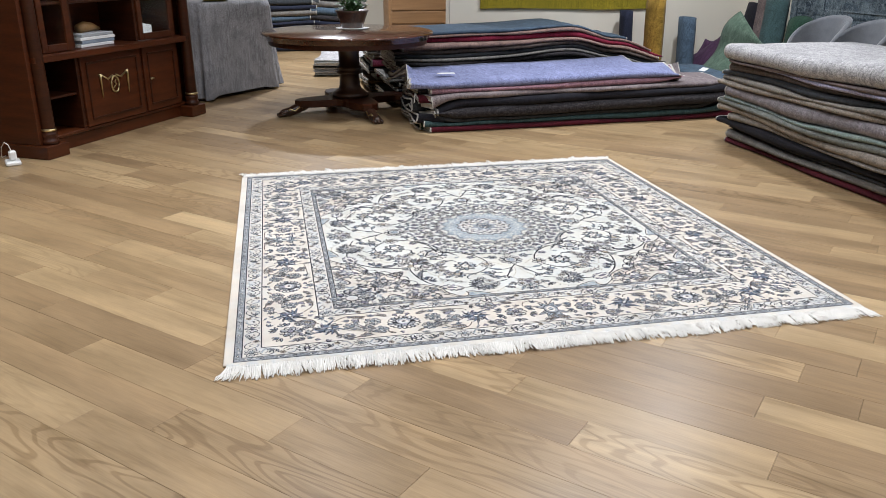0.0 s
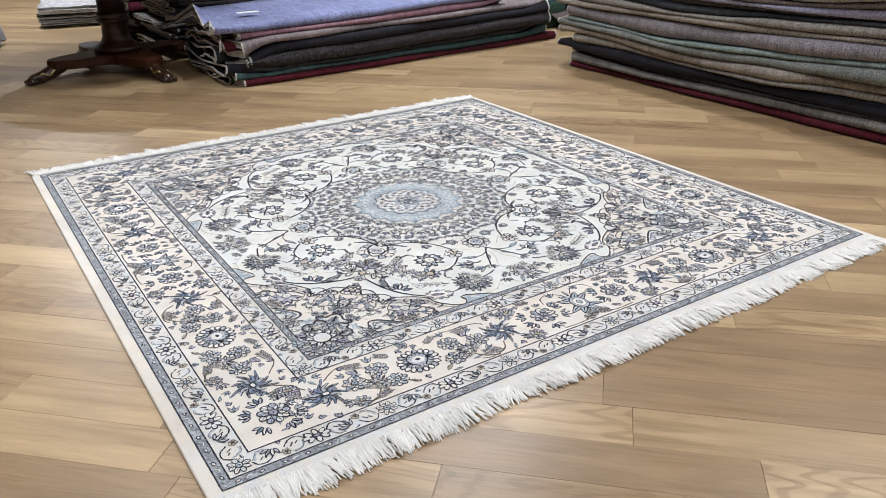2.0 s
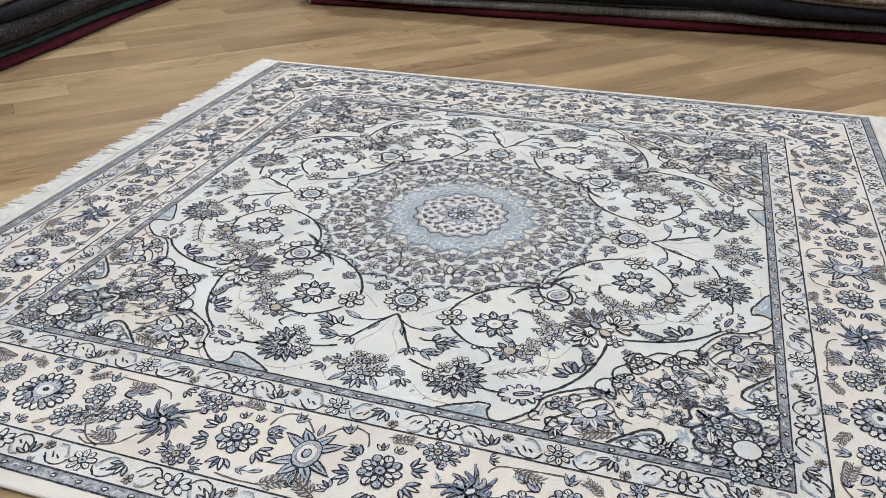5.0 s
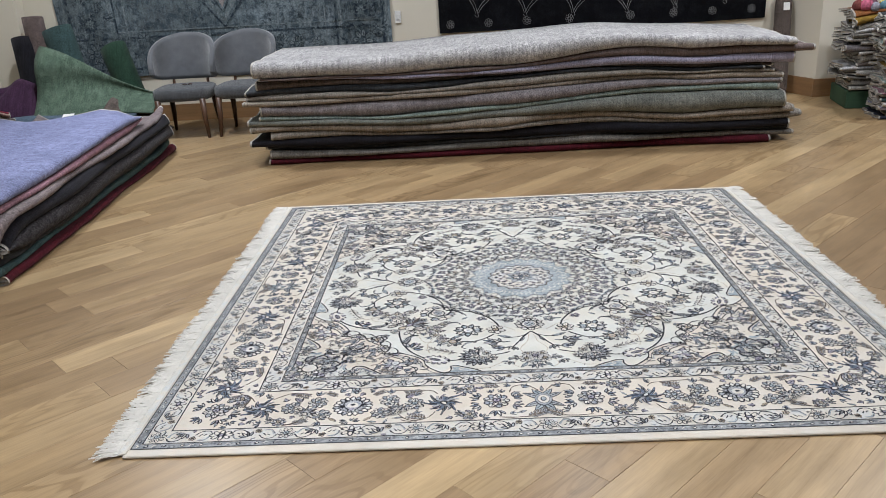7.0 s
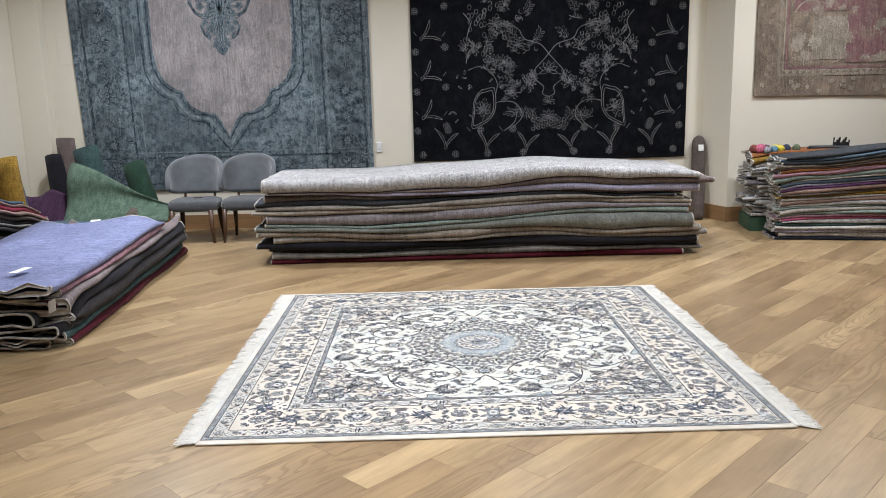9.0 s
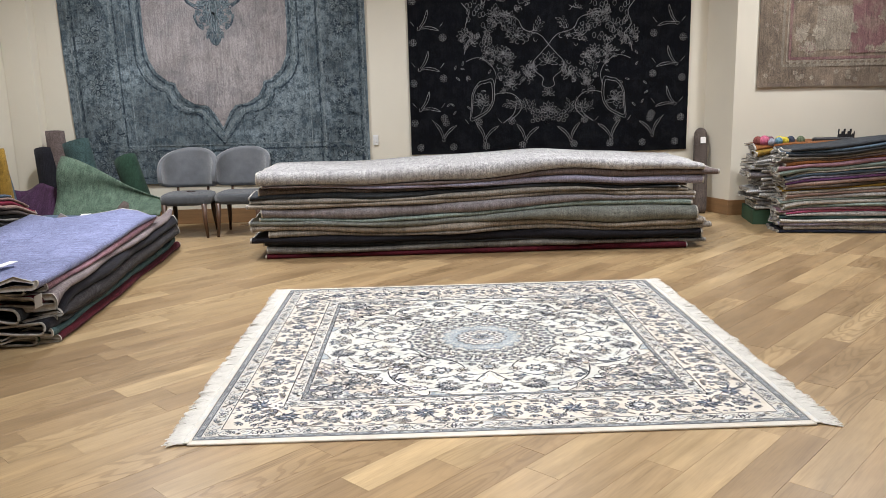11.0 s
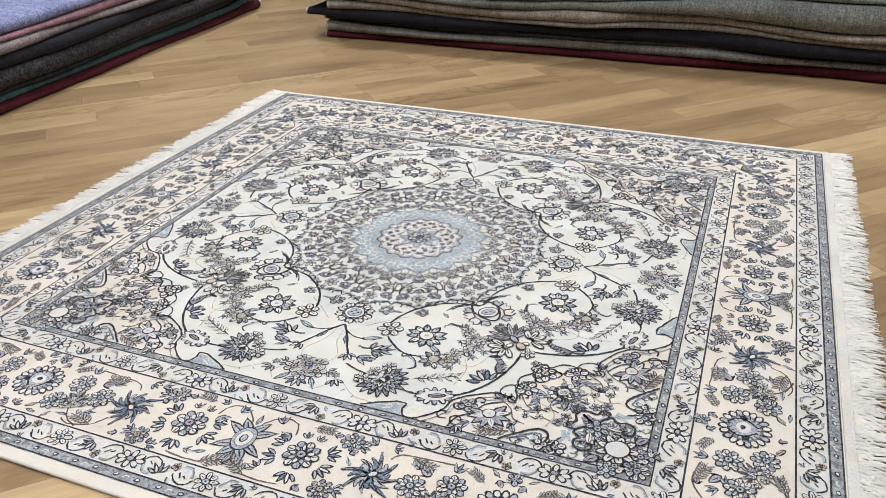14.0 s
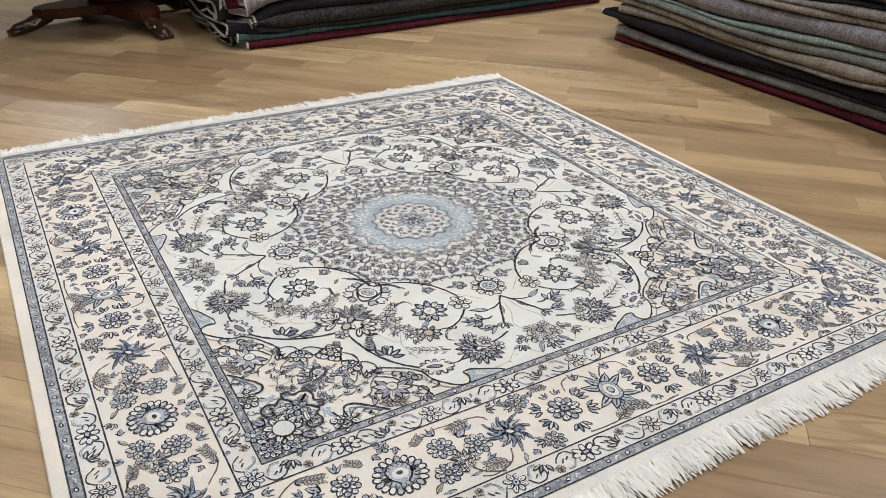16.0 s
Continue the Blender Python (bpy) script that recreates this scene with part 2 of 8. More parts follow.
def tube(soup, pts, radii, n=8, mi=0, at=None, flat=1.0):
    """A tapering round bar along a line of points."""
    pts = [Vector(p) for p in pts]
    v = []
    for k, p in enumerate(pts):
        d = (pts[min(k + 1, len(pts) - 1)] - pts[max(k - 1, 0)]).normalized()
        a = d.cross(Vector((0, 0, 1)) if abs(d.z) < 0.9 else Vector((1, 0, 0))).normalized()
        b = d.cross(a)
        r = radii[k] if isinstance(radii, (list, tuple)) else radii
        v += [tuple(p + a * r * math.cos(2 * math.pi * i / n) + b * r * flat * math.sin(2 * math.pi * i / n)) for i in range(n)]
    f = [(k * n + i, k * n + (i + 1) % n, (k + 1) * n + (i + 1) % n, (k + 1) * n + i) for k in range(len(pts) - 1) for i in range(n)]
    f += [tuple(range(n - 1, -1, -1)), tuple(range((len(pts) - 1) * n, len(pts) * n))]
    return soup.add(v, f, mi, at)


def sheet(soup, fn, nu, nv, thick, mi=0):
    """A sheet with thickness: fn(u, v) gives the middle surface for u, v from 0 to 1."""
    P = [[Vector(fn(i / nu, j / nv)) for j in range(nv + 1)] for i in range(nu + 1)]
    top, bot = [], []
    for i in range(nu + 1):
        for j in range(nv + 1):
            du = P[min(i + 1, nu)][j] - P[max(i - 1, 0)][j]
            dv = P[i][min(j + 1, nv)] - P[i][max(j - 1, 0)]
            nrm = du.cross(dv)
            nrm = nrm.normalized() if nrm.length > 1e-9 else Vector((0, 0, 1))
            top.append(tuple(P[i][j] + nrm * thick / 2))
            bot.append(tuple(P[i][j] - nrm * thick / 2))
    N, w = len(top), nv + 1
    f = []
    for i in range(nu):
        for j in range(nv):
            a, b, c, d = i * w + j, (i + 1) * w + j, (i + 1) * w + j + 1, i * w + j + 1
            f += [(a, b, c, d), (N + a, N + d, N + c, N + b)]
    rim = [i * w for i in range(nu + 1)] + [nu * w + j for j in range(1, nv + 1)] + [i * w + nv for i in range(nu - 1, -1, -1)] + [j for j in range(nv - 1, 0, -1)]
    f += [(rim[k], N + rim[k], N + rim[(k + 1) % len(rim)], rim[(k + 1) % len(rim)]) for k in range(len(rim))]
    return soup.add(top + bot, f, mi)


def part(name, soup, mats, parent=None, label="", smooth=False):
    """Links a mesh as one object, under a thing or a part if one is given."""
    mats = mats if isinstance(mats, (list, tuple)) else [mats]
    ob = new(name, soup.mesh(name, mats, smooth))
    if parent is not None:
        ob.parent = parent
    return tagged(ob, label)


def thing(name, m, label, category, group=""):
    ob = new(name)
    ob.empty_display_size = 0.1
    ob.matrix_basis = m
    return tagged(ob, label, category, group)


# ---- the room ----
BACK, WEST = 4.75, -4.9


def wall(name, x0, y0, x1, y1, z0=0.0, z1=CEIL, label=""):
    return tagged(part(name, box(Soup(), x0, y0, z0, x1, y1, z1, 0.006), M_WALL), label or "smooth cream painted plaster wall", "wall", "", "structure")


wall("wall_north", -4.9, BACK, 3.1, BACK + 0.2)
wall("wall_west", WEST - 0.2, 0.9, WEST, BACK + 0.2)
corner = Soup()
corner.add([(3.0, BACK, 0), (3.16, 4.3, 0), (8.2, 4.3, 0), (8.2, BACK + 0.2, 0), (3.1, BACK + 0.2, 0), (3.0, BACK, CEIL), (3.16, 4.3, CEIL), (8.2, 4.3, CEIL), (8.2, BACK + 0.2, CEIL), (3.1, BACK + 0.2, CEIL)],
           [(4, 3, 2, 1, 0), (5, 6, 7, 8, 9)] + [(i, (i + 1) % 5, 5 + (i + 1) % 5, 5 + i) for i in range(5)])
tagged(part("wall_north_east", corner, M_WALL), "cream painted wall stepping forward beside the black rug", "wall", "", "structure")
wall("wall_east", 8.2, -7.2, 8.4, 4.95)
wall("wall_south", -11.2, -7.4, 8.4, -7.2)
wall("wall_far_west", -11.2, -7.2, -11.0, 4.95)
wall("wall_far_north", -11.0, 3.2, -5.1, 3.4)
wall("pilaster", WEST, BACK - 0.16, WEST + 0.32, BACK, label="shallow cream plaster pilaster in the corner")
tagged(part("ceiling", box(Soup(), -11.2, -7.4, CEIL, 8.4, 4.95, CEIL + 0.15), M_CEIL), "plain off-white painted ceiling", "ceiling", "", "structure")
bb = Soup()
box(bb, -4.55, BACK - 0.018, 0, 2.99, BACK, 0.17, 0.003)
tagged(part("baseboard", bb, M_BASE), "varnished brown wooden baseboard", "baseboard", "", "structure")
bb = Soup()
box(bb, 3.14, 4.282, 0, 8.2, 4.3, 0.17, 0.003)
ang = math.atan2(4.3 - BACK, 0.16)
box(bb, 0.0, -0.02, 0, 0.478, 0.0, 0.17, 0.003, 0, Matrix.Translation((3.0, BACK - 0.0, 0)) @ Matrix.Rotation(ang, 4, "Z"))
tagged(part("baseboard", bb, M_BASE), "varnished brown wooden baseboard round the wall's step", "baseboard", "", "structure")
bb = Soup()
box(bb, WEST, 0.9, 0, WEST + 0.018, BACK - 0.16, 0.17, 0.003)
tagged(part("baseboard", bb, M_BASE), "varnished brown wooden baseboard", "baseboard", "", "structure")

# recessed downlights
for lx, ly, watt, spread in LAMPS:
    lt = thing("ceiling_light", pose(lx, ly, CEIL), "unseen round white recessed ceiling downlight, lit", "ceiling light", "ceiling lights")
    part("trim_ring", lathe(Soup(), [(0.15, -0.012), (0.17, -0.008), (0.17, 0.0), (0.15, 0.0)], 28), M_METAL, lt)
    part("lens", lathe(Soup(), [(0.145, -0.004), (0.145, -0.001)], 28), glow, lt, "glowing diffuser")
    ld = bpy.data.lights.new("downlight", "AREA")
    ld.shape, ld.size, ld.energy, ld.color, ld.spread = "DISK", 0.28, watt, (1.0, 0.99, 0.985), radians(spread)
    lo = new("downlight", ld)
    lo.matrix_basis = pose(lx, ly, CEIL - 0.02)
    lo.parent = None

# ---- folded rugs in stacks ----
def wob(x, s, k=1.0):
    return noise.noise(Vector((x * k, s * 7.31, 0.37 * s)))


def folded_rug(at, mat, label, group, u0, u1, zb, zt, depth, off, seed, turns=1, ripple=(0.02, 6.0), ragged=0.02):
    """A rug folded into a flat hairpin. u runs along the fold, v into the stack; zb(u), zt(u) its under and upper side.
    turns: how often its edge shows at the ends as a loop."""
    rnd = random.Random(seed)
    n = max(14, int((u1 - u0) / 0.09))
    sp = Soup()
    rows = []
    stations = [u0, u0 + 0.014] + [u0 + (u1 - u0) * i / n for i in range(1, n)] + [u1 - 0.014, u1]
    n = len(stations) - 1
    for u in stations:
        b, t = zb(u), zt(u)
        h = max(0.014, t - b)
        v0 = off + 0.04 * wob(u, seed, 1.3) + 0.008 * wob(u, seed + 3, 7)
        r = h / 2
        g = (0.14 if turns == 1 else 0.3) * h + 0.008 * wob(u, seed + 5, 4)
        g = max(0.002, min(g, 0.3 * h))
        us = u + 0.012 * wob(v0, seed + 9, 3)
        outer, inner = [], []
        for a in range(9):
            th = -math.pi / 2 - math.pi * a / 8
            bulge = 1.25 if r < 0.03 else 1.0
            outer.append((us, v0 + r * bulge + r * bulge * math.cos(th), b + r + r * math.sin(th)))
            inner.append((us, v0 + r * bulge + max(r * 0.55, r - 0.02) * math.cos(th) * 0.9, b + r + g * 0.5 * math.sin(th)))
        vs = [depth * 0.12, depth * 0.25, depth * 0.4, depth * 0.6, depth * 0.8, depth]
        lo = [(us, v0 + r + w, b + 0.003 * wob(w * 5 + u, seed)) for w in reversed(vs)]
        hi = [(us, v0 + r + w, t + 0.008 * wob(w * 3 + u * 2, seed + 1)) for w in vs]
        loi = [(us, v0 + r + w, b + r - g * 0.5) for w in reversed(vs)]
        hii = [(us, v0 + r + w, b + r + g * 0.5) for w in vs]
        end = max(0.0, 1 - min(u - u0, u1 - u) / 0.3) ** 2
        sgn_ = -1 if u - u0 < u1 - u else 1
        ring = lo + outer + hi + (loi + inner + hii)[::-1]
        ring = [(p[0] + sgn_ * end * ragged * noise.noise(Vector((p[1] * 9, p[2] * 3, seed * 3.3))), p[1], p[2] + end * min(1.0, p[2] / 0.12) * ripple[0] * noise.noise(Vector((p[1] * ripple[1], 3.0 + 6 * p[2], sgn_ * 4.0)))) for p in ring]
        rows.append(ring)
    w = len(rows[0])
    half = w // 2
    v = [p for row in rows for p in row]
    f = [(i * w + j, i * w + (j + 1) % w, (i + 1) * w + (j + 1) % w, (i + 1) * w + j) for i in range(n) for j in range(w)]
    sp.add(v, f, 0)
    sp.m[:w] = [1] * w
    sp.m[-w:] = [1] * w
    base = n * w
    for s, flip in ((0, False), (base, True)):
        q = [(s + j, s + j + 1, s + w - 2 - j, s + w - 1 - j) for j in range(half - 1)]
        sp.f += [x[::-1] if flip else x for x in q]
        sp.m += [1] * len(q)
    ob = part("folded_rug", sp, [mat, M_EDGE], None, "", True)
    ob.matrix_basis = at
    return tagged(ob, label, "rug", group)


def lerp_fn(pts):
    def f(u):
        if u <= pts[0][0]:
            return pts[0][1]
        for (a, x), (b, y) in zip(pts, pts[1:]):
            if u <= b:
                s = (u - a) / (b - a)
                return x + (y - x) * s * s * (3 - 2 * s)
        return pts[-1][1]
    return f


def rug_stack(at, layers, group, u0, u1, total, depth, seed, ripple=(0.02, 6.0), ragged=0.02, swing=0.55):
    """layers from the floor up: (share of height, material, label, how far its front stands back, start and end shift)."""
    def swell(k, u):
        """How thick a layer lies at u: rugs bunch up and thin out along the fold."""
        row = layers[k]
        thick = row[0] * (1 + swing * wob(u, seed + 5.3 * k, 0.75))
        return thick * row[6](u) if len(row) > 6 else thick

    def level(k):
        def z(u):
            every = [swell(j, u) for j in range(len(layers))]
            share = sum(every[:k]) / sum(every)
            wave = 0.016 * wob(u, seed + k * 1.7, 1.1) + 0.007 * wob(u, seed + k, 3.1)
            return 0.002 + share * total(u) + (wave if 0 < k < len(layers) else (0.5 * wave if k else 0.0))
        return z

    for k, (share, mat, label, off, s0, s1) in enumerate([l[:6] for l in layers]):
        lo, hi = level(k), level(k + 1)
        folded_rug(at, mat, label, group, u0 + s0, u1 + s1, lo, (lambda u, hi=hi, lo=lo: max(lo(u) + 0.014, hi(u) - 0.0015)), depth, off, seed + k, 1 + k % 2, ripple, ragged)


WOOL = {
    "maroon": pile("wool_maroon", (0.1, 0.012, 0.022), None, 0.3),
    "ash": pile("wool_ash", (0.25, 0.236, 0.215)),
    "stone": pile("wool_stone", (0.33, 0.3, 0.262)),
    "char": pile("wool_charcoal", (0.02, 0.019, 0.025)),
    "slate": pile("wool_slate", (0.055, 0.06, 0.068)),
    "sage": pile("wool_sage", (0.25, 0.262, 0.238), (0.13, 0.14, 0.13)),
    "mint": pile("wool_mint", (0.3, 0.37, 0.335)),
    "lav": pile("wool_lavender_grey", (0.3, 0.272, 0.285), (0.16, 0.14, 0.15)),
    "lilac": pile("wool_lilac", (0.4, 0.38, 0.5), None, 0.25),
    "taupe": pile("wool_taupe", (0.15, 0.12, 0.105)),
    "white": pile("wool_pale_grey", (0.56, 0.545, 0.54), (0.27, 0.26, 0.27), 0.65, 24),
    "blue": pile("wool_periwinkle", (0.29, 0.315, 0.52), (0.16, 0.18, 0.32), 0.5, 24, 0.16),
    "pink": pile("wool_dusty_pink", (0.36, 0.2, 0.24), (0.2, 0.12, 0.14)),
    "coal": pile("wool_coal_brown", (0.026, 0.023, 0.026), (0.1, 0.092, 0.094), 0.6, 60),
    "teal": pile("wool_teal", (0.07, 0.12, 0.12)),
    "green": pile("wool_green", (0.11, 0.165, 0.12), (0.2, 0.27, 0.205), 0.5, 14),
    "dkgreen": pile("wool_dark_green", (0.03, 0.065, 0.042), None, 0.25),
    "red": pile("wool_crimson", (0.3, 0.03, 0.065)),
    "rose": pile("wool_rose_beige", (0.37, 0.25, 0.21)),
    "gold": pile("wool_gold", (0.33, 0.2, 0.035), None, 0.4),
    "olive": pile("wool_olive_gold", (0.36, 0.29, 0.025), (0.28, 0.22, 0.02), 0.5, 5),
    "purple": pile("wool_plum", (0.085, 0.04, 0.085)),
    "steel": pile("wool_steel_blue", (0.1, 0.145, 0.2)),
    "navy": pile("wool_navy", (0.03, 0.035, 0.06)),
    "tan": pile("wool_tan", (0.37, 0.32, 0.265)),
    "hot": pile("wool_bright_pink", (0.55, 0.13, 0.25), None, 0.2),
    "violet": pile("wool_violet", (0.2, 0.09, 0.24), None, 0.3),
    "brown": pile("wool_brown", (0.13, 0.085, 0.055)),
    "rose2": pile("wool_grey_pink", (0.27, 0.225, 0.225), (0.15, 0.12, 0.13)),
    "rosy": pile("wool_rosy_brown", (0.2, 0.155, 0.145)),
    "rust": pile("wool_rust", (0.3, 0.12, 0.04), (0.2, 0.06, 0.03), 0.4),
    "linen": pile("wool_linen", (0.52, 0.49, 0.45)),
}

# long grey stack behind the carpet: fold faces -y
W = WOOL
grey_layers = [
    (0.050, W["maroon"], "deep maroon folded wool rug at the foot of the stack", 0.03, 0.0, -0.2),
    (0.055, W["ash"], "pale ash-grey folded wool rug", 0.02, 0.03, -0.03),
    (0.035, W["slate"], "thin slate-grey folded rug", 0.05, -0.02, -0.06),
    (0.075, W["char"], "charcoal folded wool rug with a dark nap", 0.0, -0.12, -0.08),
    (0.050, W["stone"], "beige folded wool rug", 0.01, 0.05, 0.02),
    (0.052, W["tan"], "beige-grey folded wool rug with a faded pattern", 0.0, -0.1, -0.05),
    (0.085, W["sage"], "grey-green faded folded rug", -0.03, -0.13, -0.13, lerp_fn([(-1.2, 0.55), (0.6, 1.0), (1.4, 1.7)])),
    (0.050, W["mint"], "pale mint folded wool rug", -0.01, -0.02, -0.17, lerp_fn([(-1.4, 0.6), (0.2, 0.9), (1.3, 1.25)])),
    (0.085, W["lav"], "lavender-grey distressed folded rug", -0.015, 0.0, -0.16, lerp_fn([(-0.6, 1.25), (1.6, 0.5)])),
    (0.050, W["tan"], "sand-coloured folded wool rug", 0.0, -0.13, -0.14),
    (0.050, W["stone"], "beige folded wool rug", 0.0, -0.11, -0.2, lerp_fn([(-0.6, 0.9), (1.0, 1.2), (1.8, 0.9)])),
    (0.060, W["slate"], "slate-blue folded wool rug", 0.01, -0.11, -0.3, lerp_fn([(-1.0, 1.2), (0.8, 0.55)])),
    (0.045, W["taupe"], "dark taupe folded wool rug", 0.03, -0.02, -0.22, lerp_fn([(-1.0, 1.2), (0.6, 0.6)])),
    (0.065, W["lilac"], "lilac folded wool rug, sagging at its end", -0.01, 0.02, -0.08, lerp_fn([(-1.2, 0.35), (-0.2, 0.7), (1.0, 1.2)])),
    (0.050, W["rosy"], "brown-grey folded wool rug with an end hanging over", -0.01, 0.02, 0.05, lerp_fn([(-0.8, 0.35), (0.4, 0.5), (1.6, 1.1)])),
    (0.125, W["white"], "thick pale grey distressed rug on top of the stack", -0.05, -0.02, -0.09, lerp_fn([(-1.0, 1.1), (1.4, 0.95), (2.2, 0.6)])),
]
rug_stack(pose(0, 2.5, 0), grey_layers, "grey stack of folded rugs", -1.74, 2.3,
          lerp_fn([(-1.75, 0.785), (-0.9, 0.785), (0.0, 0.825), (0.9, 0.862), (1.6, 0.815), (2.3, 0.775)]), 1.1, 3)

# periwinkle stack, fold faces +x: u runs along +y
blue_layers = [
    (0.045, W["maroon"], "maroon folded wool rug lying on the floor", 0.02, 0.0, 0.05),
    (0.050, W["teal"], "grey-green folded wool rug", 0.05, -0.06, -0.05),
    (0.050, W["slate"], "slate-grey folded wool rug", 0.06, 0.04, -0.1),
    (0.125, W["coal"], "thick charcoal folded rug with pale flecks", 0.0, 0.02, -0.06),
    (0.085, W["char"], "black-grey folded wool rug", 0.01, 0.08, -0.08),
    (0.05, W["rose2"], "grey-pink folded rug, end drooping", 0.03, 0.0, 0.02),
    (0.06, W["pink"], "dusty pink folded wool rug", 0.04, 0.04, -0.55),
    (0.060, W["blue"], "periwinkle-blue wool rug on top of the stack", 0.05, -0.1, -0.65),
]
AT_BLUE = Matrix.Translation((-2.5, 0.0, 0)) @ Matrix(((0, -1, 0, 0), (1, 0, 0, 0), (0, 0, 1, 0), (0, 0, 0, 1))) @ Matrix.Rotation(radians(3.2), 4, "Z")
rug_stack(AT_BLUE, blue_layers, "blue stack of folded rugs", 0.2, 3.2, lerp_fn([(0.2, 0.42), (1.2, 0.435), (2.5, 0.46), (3.2, 0.43)]), 1.05, 31, (0.15, 6.0), 0.12)


def curl(x0, x1, z, r, y, mat, label, seed):
    """The curled end of a rug that sticks out of the stack: a hairpin seen from its edge."""
    def at(u):
        w = 0.016 * math.sin(9 * u + seed)
        if u < 0.5:
            return (x0 + (x1 - x0) * u / 0.5, z + 2 * r + w)
        if u < 0.68:
            a = math.pi * (u - 0.5) / 0.18
            return (x1 + r * math.sin(a), z + r + r * math.cos(a) + w * (0.68 - u) / 0.18)
        k = (u - 0.68) / 0.32
        return (x1 - (x1 - x0) * 0.75 * k, z + 0.35 * r * math.sin(3.1 * k) + 0.012 * math.sin(14 * k + seed) * k)
    sp = Soup()
    sheet(sp, lambda u, v: (at(u)[0], y + 0.24 * v + 0.012 * math.sin(12 * u + seed), max(0.008, at(u)[1])), 44, 3, 0.012)
    tube(sp, [(at(k / 44)[0], y + 0.012 * math.sin(12 * k / 44 + seed), max(0.009, at(k / 44)[1])) for k in range(45)], 0.0085, 6, 1)
    tagged(part("folded_rug", sp, [mat, M_EDGE], None, "", True), label, "rug", "blue stack of folded rugs")


curl(-3.35, -2.68, 0.008, 0.032, 0.14, W["dkgreen"], "dark green rug with its curled end sticking out", 1)
curl(-3.5, -2.6, 0.085, 0.028, 0.11, W["char"], "charcoal rug with its curled end sticking out", 2.4)
curl(-3.2, -2.74, 0.16, 0.036, 0.1, W["slate"], "slate-grey rug with its curled end sticking out", 4)
curl(-3.45, -2.64, 0.25, 0.03, 0.13, W["maroon"], "maroon rug with its curled end sticking out", 5.2)
curl(-3.4, -2.7, 0.325, 0.025, 0.12, W["coal"], "dark flecked rug with its curled end sticking out", 0.3)
tg = Soup()
sheet(tg, lambda u, v: (-2.97 + 0.055 * v + 0.03 * u, 0.36 + 0.15 * u, 0.452 + 0.004 * u), 3, 2, 0.003)
tagged(part("price_tag", tg, M_TAG), "blank white paper tag lying on the blue rug", "tag", "paper tags")
tg = Soup()
sheet(tg, lambda u, v: (-2.6 + 0.045 * u, 0.085 + 0.006 * v, 0.25 + 0.075 * v + 0.02 * u), 3, 2, 0.003)
tagged(part("price_tag", tg, M_TAG), "blank white paper tag hanging from the folded ends", "tag", "paper tags")
tg = Soup()
sheet(tg, lambda u, v: (-3.72 + 0.09 * u, 3.36 + 0.05 * v + 0.02 * u, 0.308 + 0.03 * v), 3, 2, 0.003)
tagged(part("price_tag", tg, M_TAG), "blank white paper tag lying on the blue-grey rug", "tag", "paper tags")

# higher stack behind it
mix = ["maroon", "coal", "stone", "slate", "brown", "char", "ash", "dkgreen", "ash", "slate", "coal", "ash", "slate", "taupe", "rose", "red", "rose", "steel"]
names = {"rust": "rust-orange", "rosy": "rosy brown", "maroon": "maroon", "coal": "coal-brown", "stone": "beige", "slate": "slate-grey", "brown": "brown", "char": "charcoal", "ash": "ash-grey", "dkgreen": "dark green", "taupe": "taupe",
         "rose": "rose-beige", "red": "crimson", "steel": "steel-blue", "navy": "navy", "tan": "tan", "hot": "bright pink", "violet": "violet", "linen": "linen-white", "teal": "teal", "gold": "gold", "mint": "mint",
         "lav": "lavender-grey", "pink": "dusty pink", "lilac": "lilac", "white": "pale grey", "sage": "grey-green", "purple": "plum", "blue": "blue", "olive": "olive", "green": "green"}
r_ = random.Random(5)
tall = [(r_.uniform(0.035, 0.055), W[c], names[c] + " folded wool rug in the tall stack", r_.uniform(0, 0.05), r_.uniform(-0.06, 0.08), 0.25 - 0.045 * abs(k - 13) + r_.uniform(-0.1, 0.05) - (0.35 if k == 17 else 0)) for k, c in enumerate(mix)]
AT_TALL = Matrix.Translation((-3.85, 0.0, 0)) @ Matrix(((0, -1, 0, 0), (1, 0, 0, 0), (0, 0, 1, 0), (0, 0, 0, 1))) @ Matrix.Rotation(radians(2), 4, "Z")
rug_stack(AT_TALL, tall, "tall stack of folded rugs", 0.12, 2.9, lerp_fn([(0.1, 0.72), (1.2, 0.745), (2.0, 0.78), (2.5, 0.66), (3.2, 0.47)]), 0.85, 57)

# low heap beyond the table
mix = ["coal", "slate", "brown", "stone", "red", "coal", "char", "hot", "brown", "ash", "slate", "stone"]
heap = [(r_.uniform(0.04, 0.06), W[c], names[c] + " folded wool rug in a loose heap", r_.uniform(0, 0.08), r_.uniform(-0.08, 0.1), r_.uniform(-0.05, 0.05)) for c in mix]
AT_HEAP = Matrix.Translation((-4.8, 0.0, 0)) @ Matrix(((0, -1, 0, 0), (1, 0, 0, 0), (0, 0, 1, 0), (0, 0, 0, 1)))
rug_stack(AT_HEAP, heap, "loose heap of folded rugs", 0.02, 0.7, lerp_fn([(0, 0.55), (0.7, 0.62)]), 0.9, 91)

